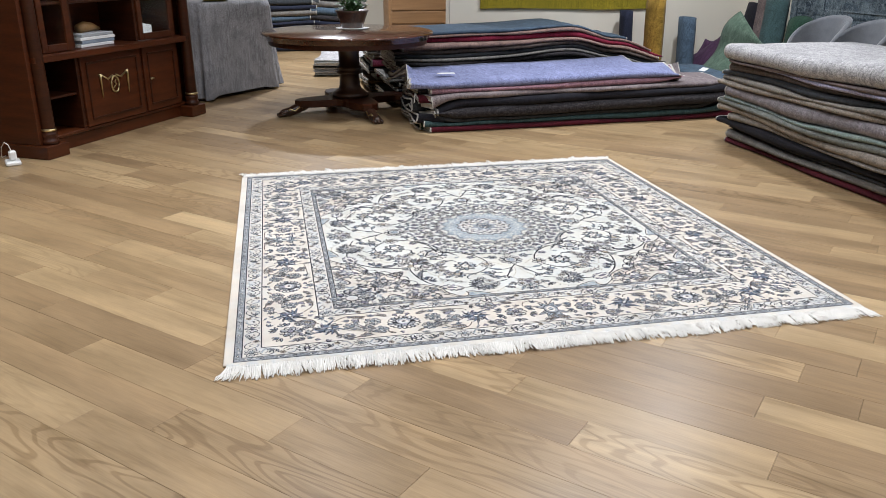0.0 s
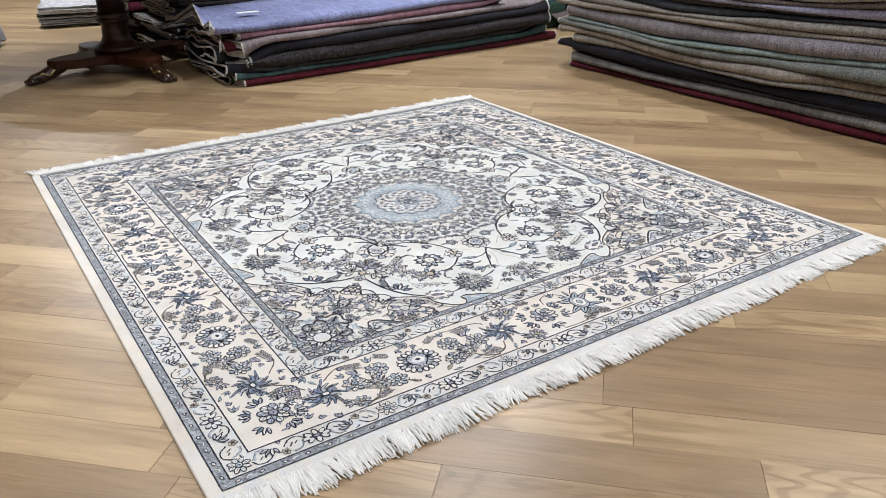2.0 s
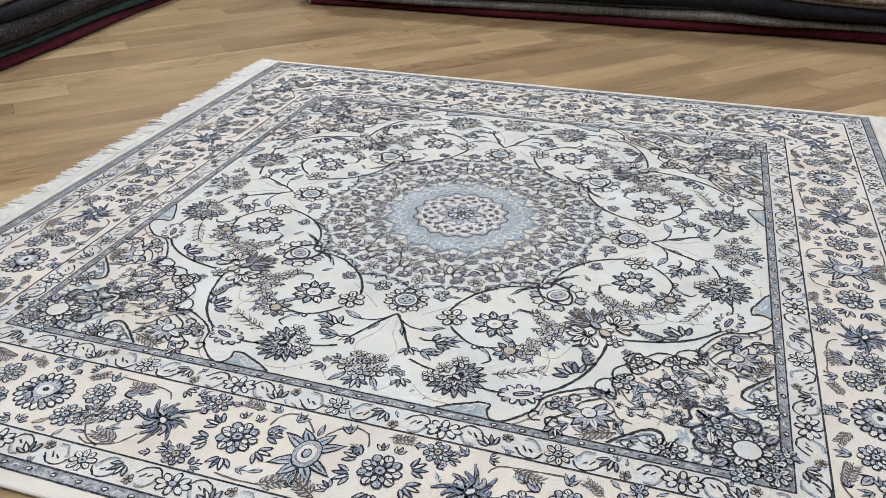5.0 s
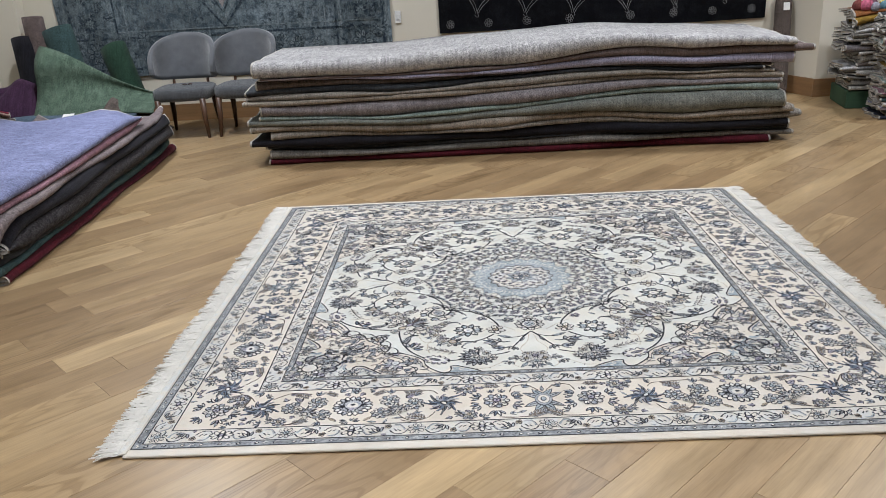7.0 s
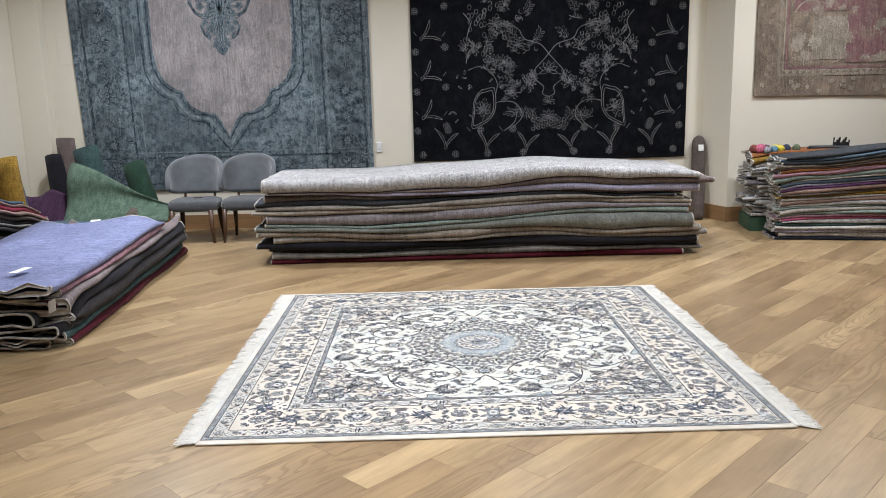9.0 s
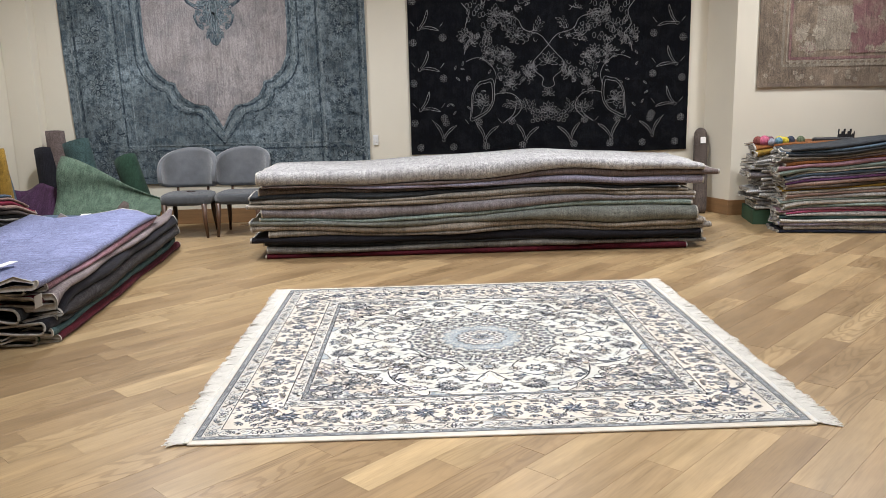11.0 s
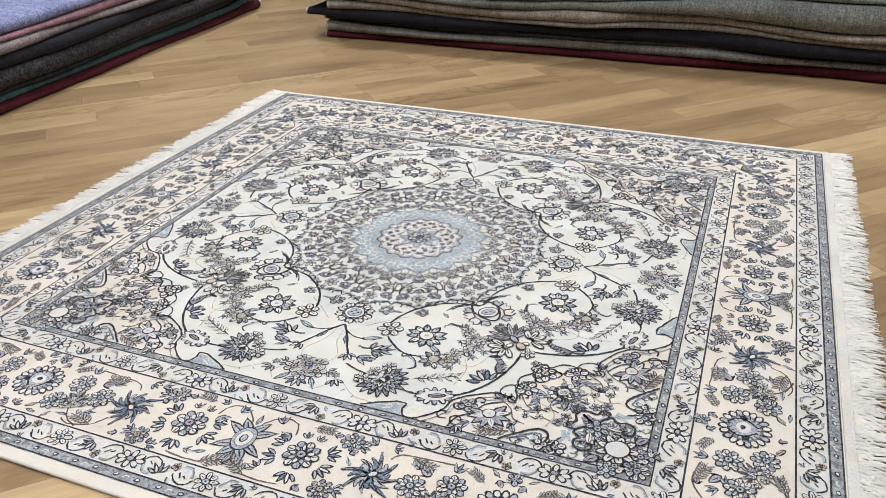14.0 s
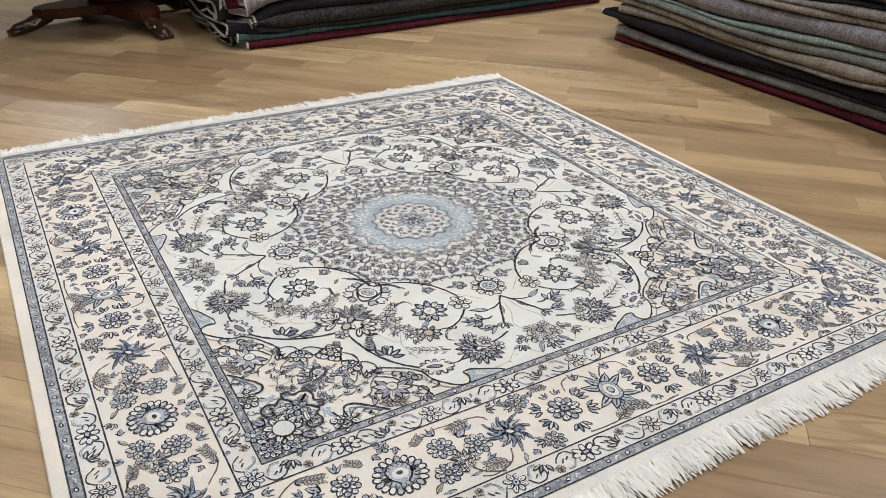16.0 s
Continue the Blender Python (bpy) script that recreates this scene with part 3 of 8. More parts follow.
# two stacks by the stepped wall: fold faces -y, ends face -x
mix = ["navy", "linen", "lilac", "linen", "teal", "white", "hot", "pink", "mint", "linen", "mint", "white", "rose", "linen", "gold", "taupe", "rose", "violet", "lilac", "steel", "linen", "mint", "pink", "rust", "rosy", "stone", "slate", "steel", "slate"]
strip = [(r_.uniform(0.026, 0.04), W[c], names[c] + " folded rug in the colourful stack", r_.uniform(0, 0.025), r_.uniform(-0.04, 0.06), r_.uniform(-0.1, 0.1)) for c in mix]
AT_R = Matrix.Translation((3.2, 3.1, 0)) @ Matrix.Rotation(radians(-10), 4, "Z")
rug_stack(AT_R, strip, "colourful stack of folded rugs", 0.0, 2.6, lerp_fn([(0, 0.82), (0.3, 0.85), (1.2, 0.93), (2.6, 0.95)]), 0.42, 133, (0.045, 15.0), 0.06)
mix = ["linen", "white", "ash", "linen", "white", "taupe", "linen", "linen", "lav", "linen", "white", "ash", "white", "linen", "gold", "rust"]
back = [(r_.uniform(0.03, 0.05), W[c], names[c] + " folded rug in the pale stack", r_.uniform(0, 0.05), r_.uniform(-0.06, 0.08), r_.uniform(-0.1, 0.1)) for c in mix]
AT_R2 = Matrix.Translation((3.09, 3.62, 0.16)) @ Matrix.Rotation(radians(-10), 4, "Z")
rug_stack(AT_R2, back, "pale stack of folded rugs", 0.06, 2.4, lerp_fn([(0, 0.66), (0.5, 0.69), (2.4, 0.72)]), 0.5, 177, (0.05, 13.0), 0.07)
pl = thing("low_platform", pose(3.16, 3.64, 0, 0, 0, -10), "dark green painted low board platform under the pale stack", "platform")
part("board", box(Soup(), 0.0, 0.0, 0.0, 2.4, 0.52, 0.155, 0.004), M_GREENBOX, pl)


# ---- the knotted carpet ----
CX, CY, HX, HY, ZP = 0.034, 0.014, 1.342, 1.309, 0.0105  # centre, half sizes of the dark edge line, pile height


def dye(name, col, var=0.1):
    m = surface("dye_" + name, col, 0.95, var + 0.05, 5.0, 420.0, 0.6, sheen=0.04)
    next(n for n in m.node_tree.nodes if n.type == "BSDF_PRINCIPLED").inputs["Specular IOR Level"].default_value = 0.12
    return m


DYES = [dye("ivory", (0.685, 0.69, 0.645), 0.06), dye("peach", (0.735, 0.663, 0.563), 0.05), dye("ink", (0.013, 0.014, 0.024), 0.3), dye("blue", (0.24, 0.29, 0.37), 0.2), dye("sky", (0.4, 0.46, 0.49), 0.14),
        dye("grey", (0.29, 0.295, 0.3), 0.2), dye("brown", (0.15, 0.12, 0.1), 0.25), dye("lavender", (0.42, 0.385, 0.45), 0.15), dye("cream", (0.73, 0.68, 0.595), 0.06), dye("straw", (0.56, 0.48, 0.37), 0.1),
        dye("silver", (0.52, 0.525, 0.52), 0.12), dye("slate", (0.3, 0.315, 0.325), 0.2)]
IVORY, PEACH, INK, BLUE, SKY, GREY, BROWN, LAV, CREAM, STRAW, SILVER, SLATE = range(12)


def abrash(mat, tint, scale, amount):
    """Lets a dye drift towards a second tone in soft patches, as wool from several dye lots does."""
    nt = mat.node_tree
    b = next(n for n in nt.nodes if n.type == "BSDF_PRINCIPLED")
    old = b.inputs["Base Color"].links[0].from_socket
    co = nt.nodes.new("ShaderNodeTexCoord")
    n1 = noise_node(nt, scale, 3, 0.6, co.outputs["Object"])
    r = ramp_node(nt, [(0.42, (0, 0, 0)), (0.64, (amount,) * 3)])
    link(nt, n1, 0, r, 0)
    nt.links.new(mix_node(nt, r.outputs[0], old, tint), b.inputs["Base Color"])


def heather(mat, tint, amount, scale=190.0, lo=0.5, hi=0.62):
    """Single knots of a second tone among the rest."""
    nt = mat.node_tree
    b = next(n for n in nt.nodes if n.type == "BSDF_PRINCIPLED")
    old = b.inputs["Base Color"].links[0].from_socket
    co = nt.nodes.new("ShaderNodeTexCoord")
    n1 = noise_node(nt, scale, 2, 0.7, co.outputs["Object"])
    r = ramp_node(nt, [(lo, (0, 0, 0)), (hi, (amount,) * 3)])
    link(nt, n1, 0, r, 0)
    nt.links.new(mix_node(nt, r.outputs[0], old, tint), b.inputs["Base Color"])


abrash(DYES[IVORY], (0.72, 0.665, 0.555), 6.0, 0.6)
abrash(DYES[PEACH], (0.7, 0.68, 0.63), 7.0, 0.6)
abrash(DYES[CREAM], (0.6, 0.645, 0.68), 22.0, 0.55)
abrash(DYES[SILVER], (0.42, 0.46, 0.52), 24.0, 0.6)
abrash(DYES[SLATE], (0.5, 0.51, 0.52), 45.0, 0.8)
abrash(DYES[SKY], (0.54, 0.58, 0.59), 22.0, 0.6)
abrash(DYES[LAV], (0.5, 0.52, 0.56), 18.0, 0.5)
heather(DYES[INK], (0.16, 0.165, 0.18), 0.75, 230.0, 0.46, 0.66)
heather(DYES[BLUE], (0.05, 0.06, 0.11), 0.8)
heather(DYES[SKY], (0.2, 0.245, 0.29), 0.75, 160.0)
heather(DYES[SKY], (0.66, 0.68, 0.66), 0.7, 140.0, 0.56, 0.66)
heather(DYES[GREY], (0.09, 0.09, 0.1), 0.8)
heather(DYES[SILVER], (0.2, 0.22, 0.26), 0.8, 170.0, 0.47, 0.6)
heather(DYES[LAV], (0.15, 0.14, 0.2), 0.8)
heather(DYES[STRAW], (0.25, 0.21, 0.16), 0.7)
heather(DYES[SLATE], (0.1, 0.11, 0.13), 0.8, 120.0)
heather(DYES[CREAM], (0.45, 0.46, 0.48), 0.5, 150.0, 0.54, 0.66)
STEP = 0.00035


def ell(cx, cy, a, b, rot=0.0, n=10, tip=0.0):
    """An ellipse; tip sharpens its far end."""
    out = []
    c, s = math.cos(rot), math.sin(rot)
    for i in range(n):
        th = 2 * math.pi * i / n
        x, y = a * math.cos(th), b * math.sin(th)
        if tip and x > 0:
            y *= 1 - tip * (x / a)
        out.append((cx + c * x - s * y, cy + s * x + c * y))
    return out


def ribbon(pts, w, smooth=5, taper=False):
    """Quads along a smooth line through the points, as a list of polygons."""
    P = [Vector((p[0], p[1])) for p in pts]
    if smooth > 1 and len(P) > 2:
        Q = []
        for i in range(len(P) - 1):
            a, b, c, d = P[max(i - 1, 0)], P[i], P[i + 1], P[min(i + 2, len(P) - 1)]
            for k in range(smooth):
                t = k / smooth
                Q.append(0.5 * ((2 * b) + (c - a) * t + (2 * a - 5 * b + 4 * c - d) * t * t + (3 * b - a - 3 * c + d) * t ** 3))
        P = Q + [P[-1]]
    L, R = [], []
    n = len(P)
    for i, p in enumerate(P):
        d = P[min(i + 1, n - 1)] - P[max(i - 1, 0)]
        d = d.normalized() if d.length > 1e-9 else Vector((1, 0))
        k = w / 2 * ((1 - 0.75 * i / (n - 1)) if taper else 1)
        L.append((p.x - d.y * k, p.y + d.x * k))
        R.append((p.x + d.y * k, p.y - d.x * k))
    return [(L[i], R[i], R[i + 1], L[i + 1]) for i in range(n - 1)]


class Motif:
    def __init__(self):
        self.polys = []  # points, dye, layer

    def poly(self, pts, dy, lay):
        self.polys.append((pts, dy, lay))
        return self

    def line(self, pts, w, dy=INK, lay=2, smooth=5, taper=False):
        for q in ribbon(pts, w, smooth, taper):
            self.polys.append((q, dy, lay))
        return self

    def put(self, other, x=0.0, y=0.0, rot=0.0, s=1.0, flip=False, lay=0):
        c, n = math.cos(rot) * s, math.sin(rot) * s
        m = -1 if flip else 1
        for pts, dy, l in other.polys:
            self.polys.append(([(x + c * px * m - n * py, y + n * px * m + c * py) for px, py in pts], dy, l + lay))
        return self


def petal_ring(mo, n, r, length0, width, fill, edge=INK, lay=1, rot=0.0, tip=0.0, inner=None, start=0, stop=None):
    for i in range(start, n if stop is None else stop):
        a = rot + 2 * math.pi * i / n
        length = length0 * (1 + 0.16 * math.sin(2.4 * i + n))
        cx, cy = r * math.cos(a), r * math.sin(a)
        mo.poly(ell(cx, cy, length, width, a, 10, tip), edge, lay)
        mo.poly(ell(cx, cy, length * 0.78, width * 0.66, a, 8, tip), fill, lay + 1)
        if length > 0.28:
            mo.poly(ell(cx - 0.1 * length * math.cos(a), cy - 0.1 * length * math.sin(a), length * 0.46, width * 0.13, a, 6), edge, lay + 2)
        if inner is not None:
            mo.poly(ell(cx - 0.25 * length * math.cos(a), cy - 0.25 * length * math.sin(a), length * 0.42, width * 0.3, a, 6), inner, lay + 2)


def disc(mo, r, dy, lay, n=14):
    mo.poly(ell(0, 0, r, r, 0, n), dy, lay)


def rosette(n=8, fill=CREAM, heart=SKY, inner=None):
    m = Motif()
    petal_ring(m, n, 0.62, 0.38, 1.05 * math.pi * 0.62 / n, fill, inner=inner)
    disc(m, 0.34, INK, 4)
    disc(m, 0.25, heart, 5)
    disc(m, 0.1, INK, 6)
    return m


def palmette(fill=CREAM, side=SILVER):
    """A tall blossom of nested, out-curling petals with small flowers at its foot, opening towards +y."""
    m = Motif()
    for k in range(4):
        for sg in (-1, 1):
            h, w = 0.85 - 0.24 * k, 0.16 + 0.17 * k
            arc = [(0, -0.32 + 0.04 * k), (sg * w * 0.9, -0.12), (sg * w * 1.15, 0.3 * h), (sg * w * 0.8, 0.78 * h), (sg * w * 1.3, 1.0 * h)]
            m.line(arc, 0.2, INK, 1 + 2 * (3 - k), 4, True)
            m.line(arc, 0.12, (fill, side, fill, LAV)[k], 2 + 2 * (3 - k), 4, True)
            m.poly(ell(sg * w * 1.45, h * 1.02, 0.07, 0.05, 0, 6), INK, 3)
    m.poly(ell(0, 0.3, 0.42, 0.15, math.pi / 2, 10, 0.6), INK, 9)
    m.poly(ell(0, 0.28, 0.33, 0.1, math.pi / 2, 10, 0.6), fill, 10)
    m.poly(ell(0, 0.22, 0.17, 0.045, math.pi / 2, 8), INK, 11)
    for sg in (-1, 1):
        m.put(rosette(6, CREAM, STRAW), sg * 0.72, -0.05, 0, 0.27, lay=8)
        m.put(rosette(6, CREAM, LAV), sg * 0.5, -0.42, 0.3, 0.25, lay=8)
        m.put(rosette(5, CREAM, SILVER), sg * 0.86, 0.36, 0.3, 0.18, lay=8)
    m.poly(ell(0, -0.4, 0.2, 0.15, math.pi / 2, 8), INK, 9)
    m.poly(ell(0, -0.4, 0.14, 0.1, math.pi / 2, 8), CREAM, 10)
    return m


def lotus(fill=LAV, side=BLUE, n=7):
    """A palmette that opens towards +y."""
    m = Motif()
    for k in range(n):
        t = (k - (n - 1) / 2) / ((n - 1) / 2)
        a = math.pi / 2 - t * 1.9
        ln = 0.52 - 0.16 * abs(t)
        cx, cy = 0.48 * math.cos(a), 0.48 * math.sin(a)
        m.poly(ell(cx, cy, ln, 0.17, a, 10, 0.9), INK, 1 + (k % 2))
        m.poly(ell(cx, cy, ln * 0.8, 0.125, a, 8, 0.85), side if k % 2 else fill, 3 + (k % 2))
        m.poly(ell(cx - 0.08 * math.cos(a), cy - 0.08 * math.sin(a), ln * 0.6, 0.075, a, 8, 0.5), SILVER, 5)
        for off_ in (-0.07, 0.07):
            m.poly(ell(cx - off_ * math.sin(a) - 0.06 * math.cos(a), cy + off_ * math.cos(a) - 0.06 * math.sin(a), ln * 0.55, 0.02, a - off_ * 1.6, 6), INK, 6)
        m.poly(ell(cx - 0.1 * math.cos(a), cy - 0.1 * math.sin(a), ln * 0.5, 0.026, a, 6), INK, 6)
        m.poly(ell(cx + 0.12 * math.cos(a), cy + 0.12 * math.sin(a), ln * 0.2, 0.035, a, 6), CREAM, 6)
    m.poly(ell(0, 0.06, 0.27, 0.2, math.pi / 2, 12, 0.4), INK, 7)
    m.poly(ell(0, 0.06, 0.21, 0.145, math.pi / 2, 12, 0.4), CREAM, 8)
    m.poly(ell(0, 0.06, 0.1, 0.07, math.pi / 2, 8), INK, 9)
    petal_ring(m, 5, 0.5, 0.16, 0.13, SILVER, INK, 4, -math.pi / 2 - 0.9, 0, None, 0, 2)
    return m


def shaggy():
    """A broad grey palmette with many overlapping petals, opening towards +y."""
    m = Motif()
    for ring, (r, ln, w, n, c) in enumerate(((0.66, 0.34, 0.13, 15, SILVER), (0.48, 0.3, 0.13, 11, GREY), (0.28, 0.24, 0.12, 8, CREAM))):
        petal_ring(m, n, r, ln, w, c, INK, 1 + 2 * ring, 0.1 * ring, 0.6)
    m.poly(ell(0, 0, 0.17, 0.13, math.pi / 2, 10), INK, 7)
    m.poly(ell(0, 0, 0.1, 0.08, math.pi / 2, 8), CREAM, 8)
    m.put(rosette(6, CREAM, LAV), 0.5, 0.62, 0, 0.34, lay=7)
    m.put(rosette(6, CREAM, LAV), -0.2, 0.82, 0, 0.3, lay=7)
    return m


def leaf(fill=SILVER):
    """A leaf from the origin to (0, 1)."""
    m = Motif()
    m.poly(ell(0, 0.5, 0.5, 0.17, math.pi / 2, 12, 0.7), INK, 1)
    m.poly(ell(0, 0.5, 0.43, 0.125, math.pi / 2, 10, 0.7), fill, 2)
    m.line([(0, 0), (0.02, 0.5), (0, 0.9)], 0.035, INK, 3, 2)
    return m


def feather():
    """A curled serrated leaf."""
    m = Motif()
    arc = [(0, 0), (0.16, 0.26), (0.2, 0.56), (0.1, 0.86), (-0.16, 1.0), (-0.3, 0.92)]
    m.line(arc, 0.17, INK, 1, 5, True)
    m.line(arc, 0.1, SILVER, 2, 5, True)
    m.line(arc, 0.03, INK, 3, 5, True)
    for k in range(6):
        t = 0.15 + 0.12 * k
        m.poly(ell(0.2 + 0.02 * k * (1 - k / 5), 0.1 + t, 0.13, 0.045, 0.9 + 0.2 * k, 6, 0.8), INK, 3)
    return m


def spray():
    """A bare sprig with pairs of narrow leaves."""
    m = Motif()
    m.line([(0, 0), (0.06, 0.5), (0, 1)], 0.04, BROWN, 1, 3)
    for k in range(5):
        for sgn in (-1, 1):
            m.poly(ell(0.04 + sgn * 0.13, 0.2 + 0.18 * k, 0.15, 0.05, math.pi / 2 - sgn * 0.75, 6, 0.6), BROWN if sgn > 0 else INK, 2)
            m.poly(ell(0.04 + sgn * 0.13, 0.2 + 0.18 * k, 0.09, 0.02, math.pi / 2 - sgn * 0.75, 6, 0.6), STRAW, 3)
    return m


def tuft(fill=BLUE):
    m = Motif()
    for k in range(3):
        m.poly(ell(0.25 * (k - 1), 0.5 - 0.12 * abs(k - 1), 0.48, 0.15, math.pi / 2 - 0.55 * (k - 1), 8, 0.7), INK, 1)
        m.poly(ell(0.25 * (k - 1), 0.5 - 0.12 * abs(k - 1), 0.38, 0.095, math.pi / 2 - 0.55 * (k - 1), 6, 0.7), fill if k == 1 else SILVER, 2)
    return m


def bud(fill=LAV):
    m = Motif()
    m.poly(ell(0, 0.3, 0.42, 0.26, math.pi / 2, 10, 0.5), INK, 1)
    m.poly(ell(0, 0.3, 0.35, 0.19, math.pi / 2, 8, 0.5), fill, 2)
    m.poly(ell(0, 0.28, 0.2, 0.035, math.pi / 2, 6), INK, 3)
    for sgn in (-1, 1):
        m.poly(ell(sgn * 0.22, 0.1, 0.28, 0.09, math.pi / 2 - sgn * 0.9, 6, 0.7), INK, 1)
    return m


ROS, ROSB, ROS6, ROSL = rosette(8, CREAM, SKY), rosette(7, CREAM, SKY, SILVER), rosette(6, CREAM, STRAW, SILVER), rosette(8, CREAM, LAV, LAV)
LOTUS, LOTUSD, SHAG, LEAF, LEAFB, FEATH, SPRAY, TUFT, BUD = palmette(SILVER, CREAM), palmette(CREAM, STRAW), shaggy(), leaf(), leaf(SKY), feather(), spray(), tuft(), bud()
PI = math.pi

def outlined(mo, pts, fill, w, lay=1, edge=INK):
    """A filled shape with a drawn line round it."""
    mo.poly(pts, fill, lay)
    mo.line(list(pts) + [pts[0]], w, edge, lay + 1, 1)


def cog(n=10, heart=SKY):
    """A round blossom: an eye in a ring, stubby petals standing apart round it."""
    m = Motif()
    for i in range(n):
        a = 2 * PI * (i + 0.5) / n
        c, s_ = math.cos(a), math.sin(a)
        bump = [(0.58, -0.15), (0.74, -0.21), (0.9, -0.17), (0.84, -0.04), (0.99, 0.04), (0.88, 0.2), (0.7, 0.2), (0.58, 0.13)]
        outlined(m, [(r * c - t * s_, r * s_ + t * c) for r, t in bump], CREAM, 0.075, 1)
        m.line([(0.6 * c, 0.6 * s_), (0.8 * c, 0.8 * s_)], 0.05, GREY, 3, 1)
    disc(m, 0.55, INK, 3, 16)
    disc(m, 0.47, CREAM, 4, 16)
    disc(m, 0.37, GREY, 5, 14)
    disc(m, 0.31, heart, 6, 14)
    for i in range(4):
        m.poly(ell(0.16 * math.cos(1.57 * i), 0.16 * math.sin(1.57 * i), 0.075, 0.06, 1.57 * i, 6), INK, 7)
    return m


def aster(n=11, fill=SILVER, heart=CREAM):
    """A pale heart with ragged pointed petals."""
    m = Motif()
    for i in range(n):
        a = 2 * PI * i / n + 0.12 * math.sin(5 * i)
        ln = 0.32 + 0.07 * math.sin(3.1 * i)
        m.poly(ell(0.68 * math.cos(a), 0.68 * math.sin(a), ln, 0.23, a, 10, 0.6), INK, 1)
        m.poly(ell(0.66 * math.cos(a), 0.66 * math.sin(a), ln * 0.74, 0.13, a, 8, 0.75), (fill, CREAM, SKY)[i % 3], 2)
        m.poly(ell(0.74 * math.cos(a), 0.74 * math.sin(a), ln * 0.5, 0.03, a, 6), INK, 3)
    disc(m, 0.38, INK, 4, 14)
    disc(m, 0.31, heart, 5, 14)
    disc(m, 0.1, SILVER, 6, 8)
    return m


def plume(n=13, fill=GREY):
    """A dark fan of many narrow petals opening towards +y, small flowers at its foot."""
    m = Motif()
    for lay, (r0, ln, k, c) in enumerate(((0.56, 0.46, n, fill), (0.4, 0.38, n - 3, SILVER), (0.24, 0.26, n - 5, CREAM))):
        for i in range(k):
            t = (i / (k - 1) - 0.5) * 2
            a = PI / 2 - t * (2.05 - 0.2 * lay)
            l2 = ln * (1 - 0.2 * abs(t)) * (1 + 0.1 * math.sin(4 * i))
            cx_, cy_ = r0 * math.cos(a), r0 * math.sin(a)
            m.poly(ell(cx_, cy_, l2, 0.15, a, 10, 0.35), INK, 1 + 3 * lay)
            m.poly(ell(cx_, cy_, l2 * 0.8, 0.09, a, 8, 0.35), c if i % 2 else SILVER, 2 + 3 * lay)
            m.poly(ell(cx_, cy_, l2 * 0.55, 0.022, a, 6), INK, 3 + 3 * lay)
    m.poly(ell(0, 0.1, 0.2, 0.11, PI / 2, 10, 0.4), INK, 10)
    m.poly(ell(0, 0.1, 0.14, 0.07, PI / 2, 8, 0.4), CREAM, 11)
    for sg in (-1, 1):
        m.put(rosette(6, CREAM, SILVER), sg * 0.55, -0.42, 0, 0.3, lay=8)
    m.put(rosette(6, CREAM, STRAW), 0, -0.5, 0.4, 0.26, lay=8)
    return m


def eye_palmette():
    """A ringed eye under a collar of curling brackets, opening towards +y."""
    m = Motif()
    for sg in (-1, 1):
        for k, (a, r, sz) in enumerate(((0.15, 0.72, 0.26), (0.62, 0.74, 0.24), (-0.4, 0.74, 0.26), (-0.95, 0.72, 0.22))):
            x, y = sg * r * math.cos(a), r * math.sin(a)
            br = [(-0.5, -0.6), (0.5, -0.9), (1.1, -0.3), (0.55, 0.0), (1.0, 0.55), (0.3, 0.9), (-0.55, 0.5)]
            c, s_ = math.cos(a), math.sin(a)
            outlined(m, [(sg * (r * c + sz * (u * c - v * s_)), r * s_ + sz * (u * s_ + v * c)) for u, v in br], (CREAM, SILVER)[k % 2], 0.06, 1)
        m.line([(sg * 0.12, 0.95), (sg * 0.36, 0.7), (sg * 0.5, 0.34), (sg * 0.46, 0.0), (sg * 0.24, -0.46), (0, -0.62)], 0.085, INK, 4, 4)
        m.line([(sg * 0.2, 1.0), (sg * 0.6, 1.02), (sg * 0.95, 1.15)], 0.11, GREY, 3, 3, True)
    m.poly(ell(0, 0.02, 0.44, 0.37, 0, 18), INK, 5)
    m.poly(ell(0, 0.02, 0.38, 0.31, 0, 18), CREAM, 6)
    m.poly(ell(0, 0.02, 0.29, 0.22, 0, 16), GREY, 7)
    m.poly(ell(0, 0.02, 0.25, 0.185, 0, 16), SILVER, 8)
    for sg in (-1, 1):
        m.poly(ell(sg * 0.09, 0.02, 0.05, 0.04, 0, 6), INK, 9)
    outlined(m, ell(0, 0.72, 0.17, 0.13, 0, 8), CREAM, 0.06, 4)
    return m


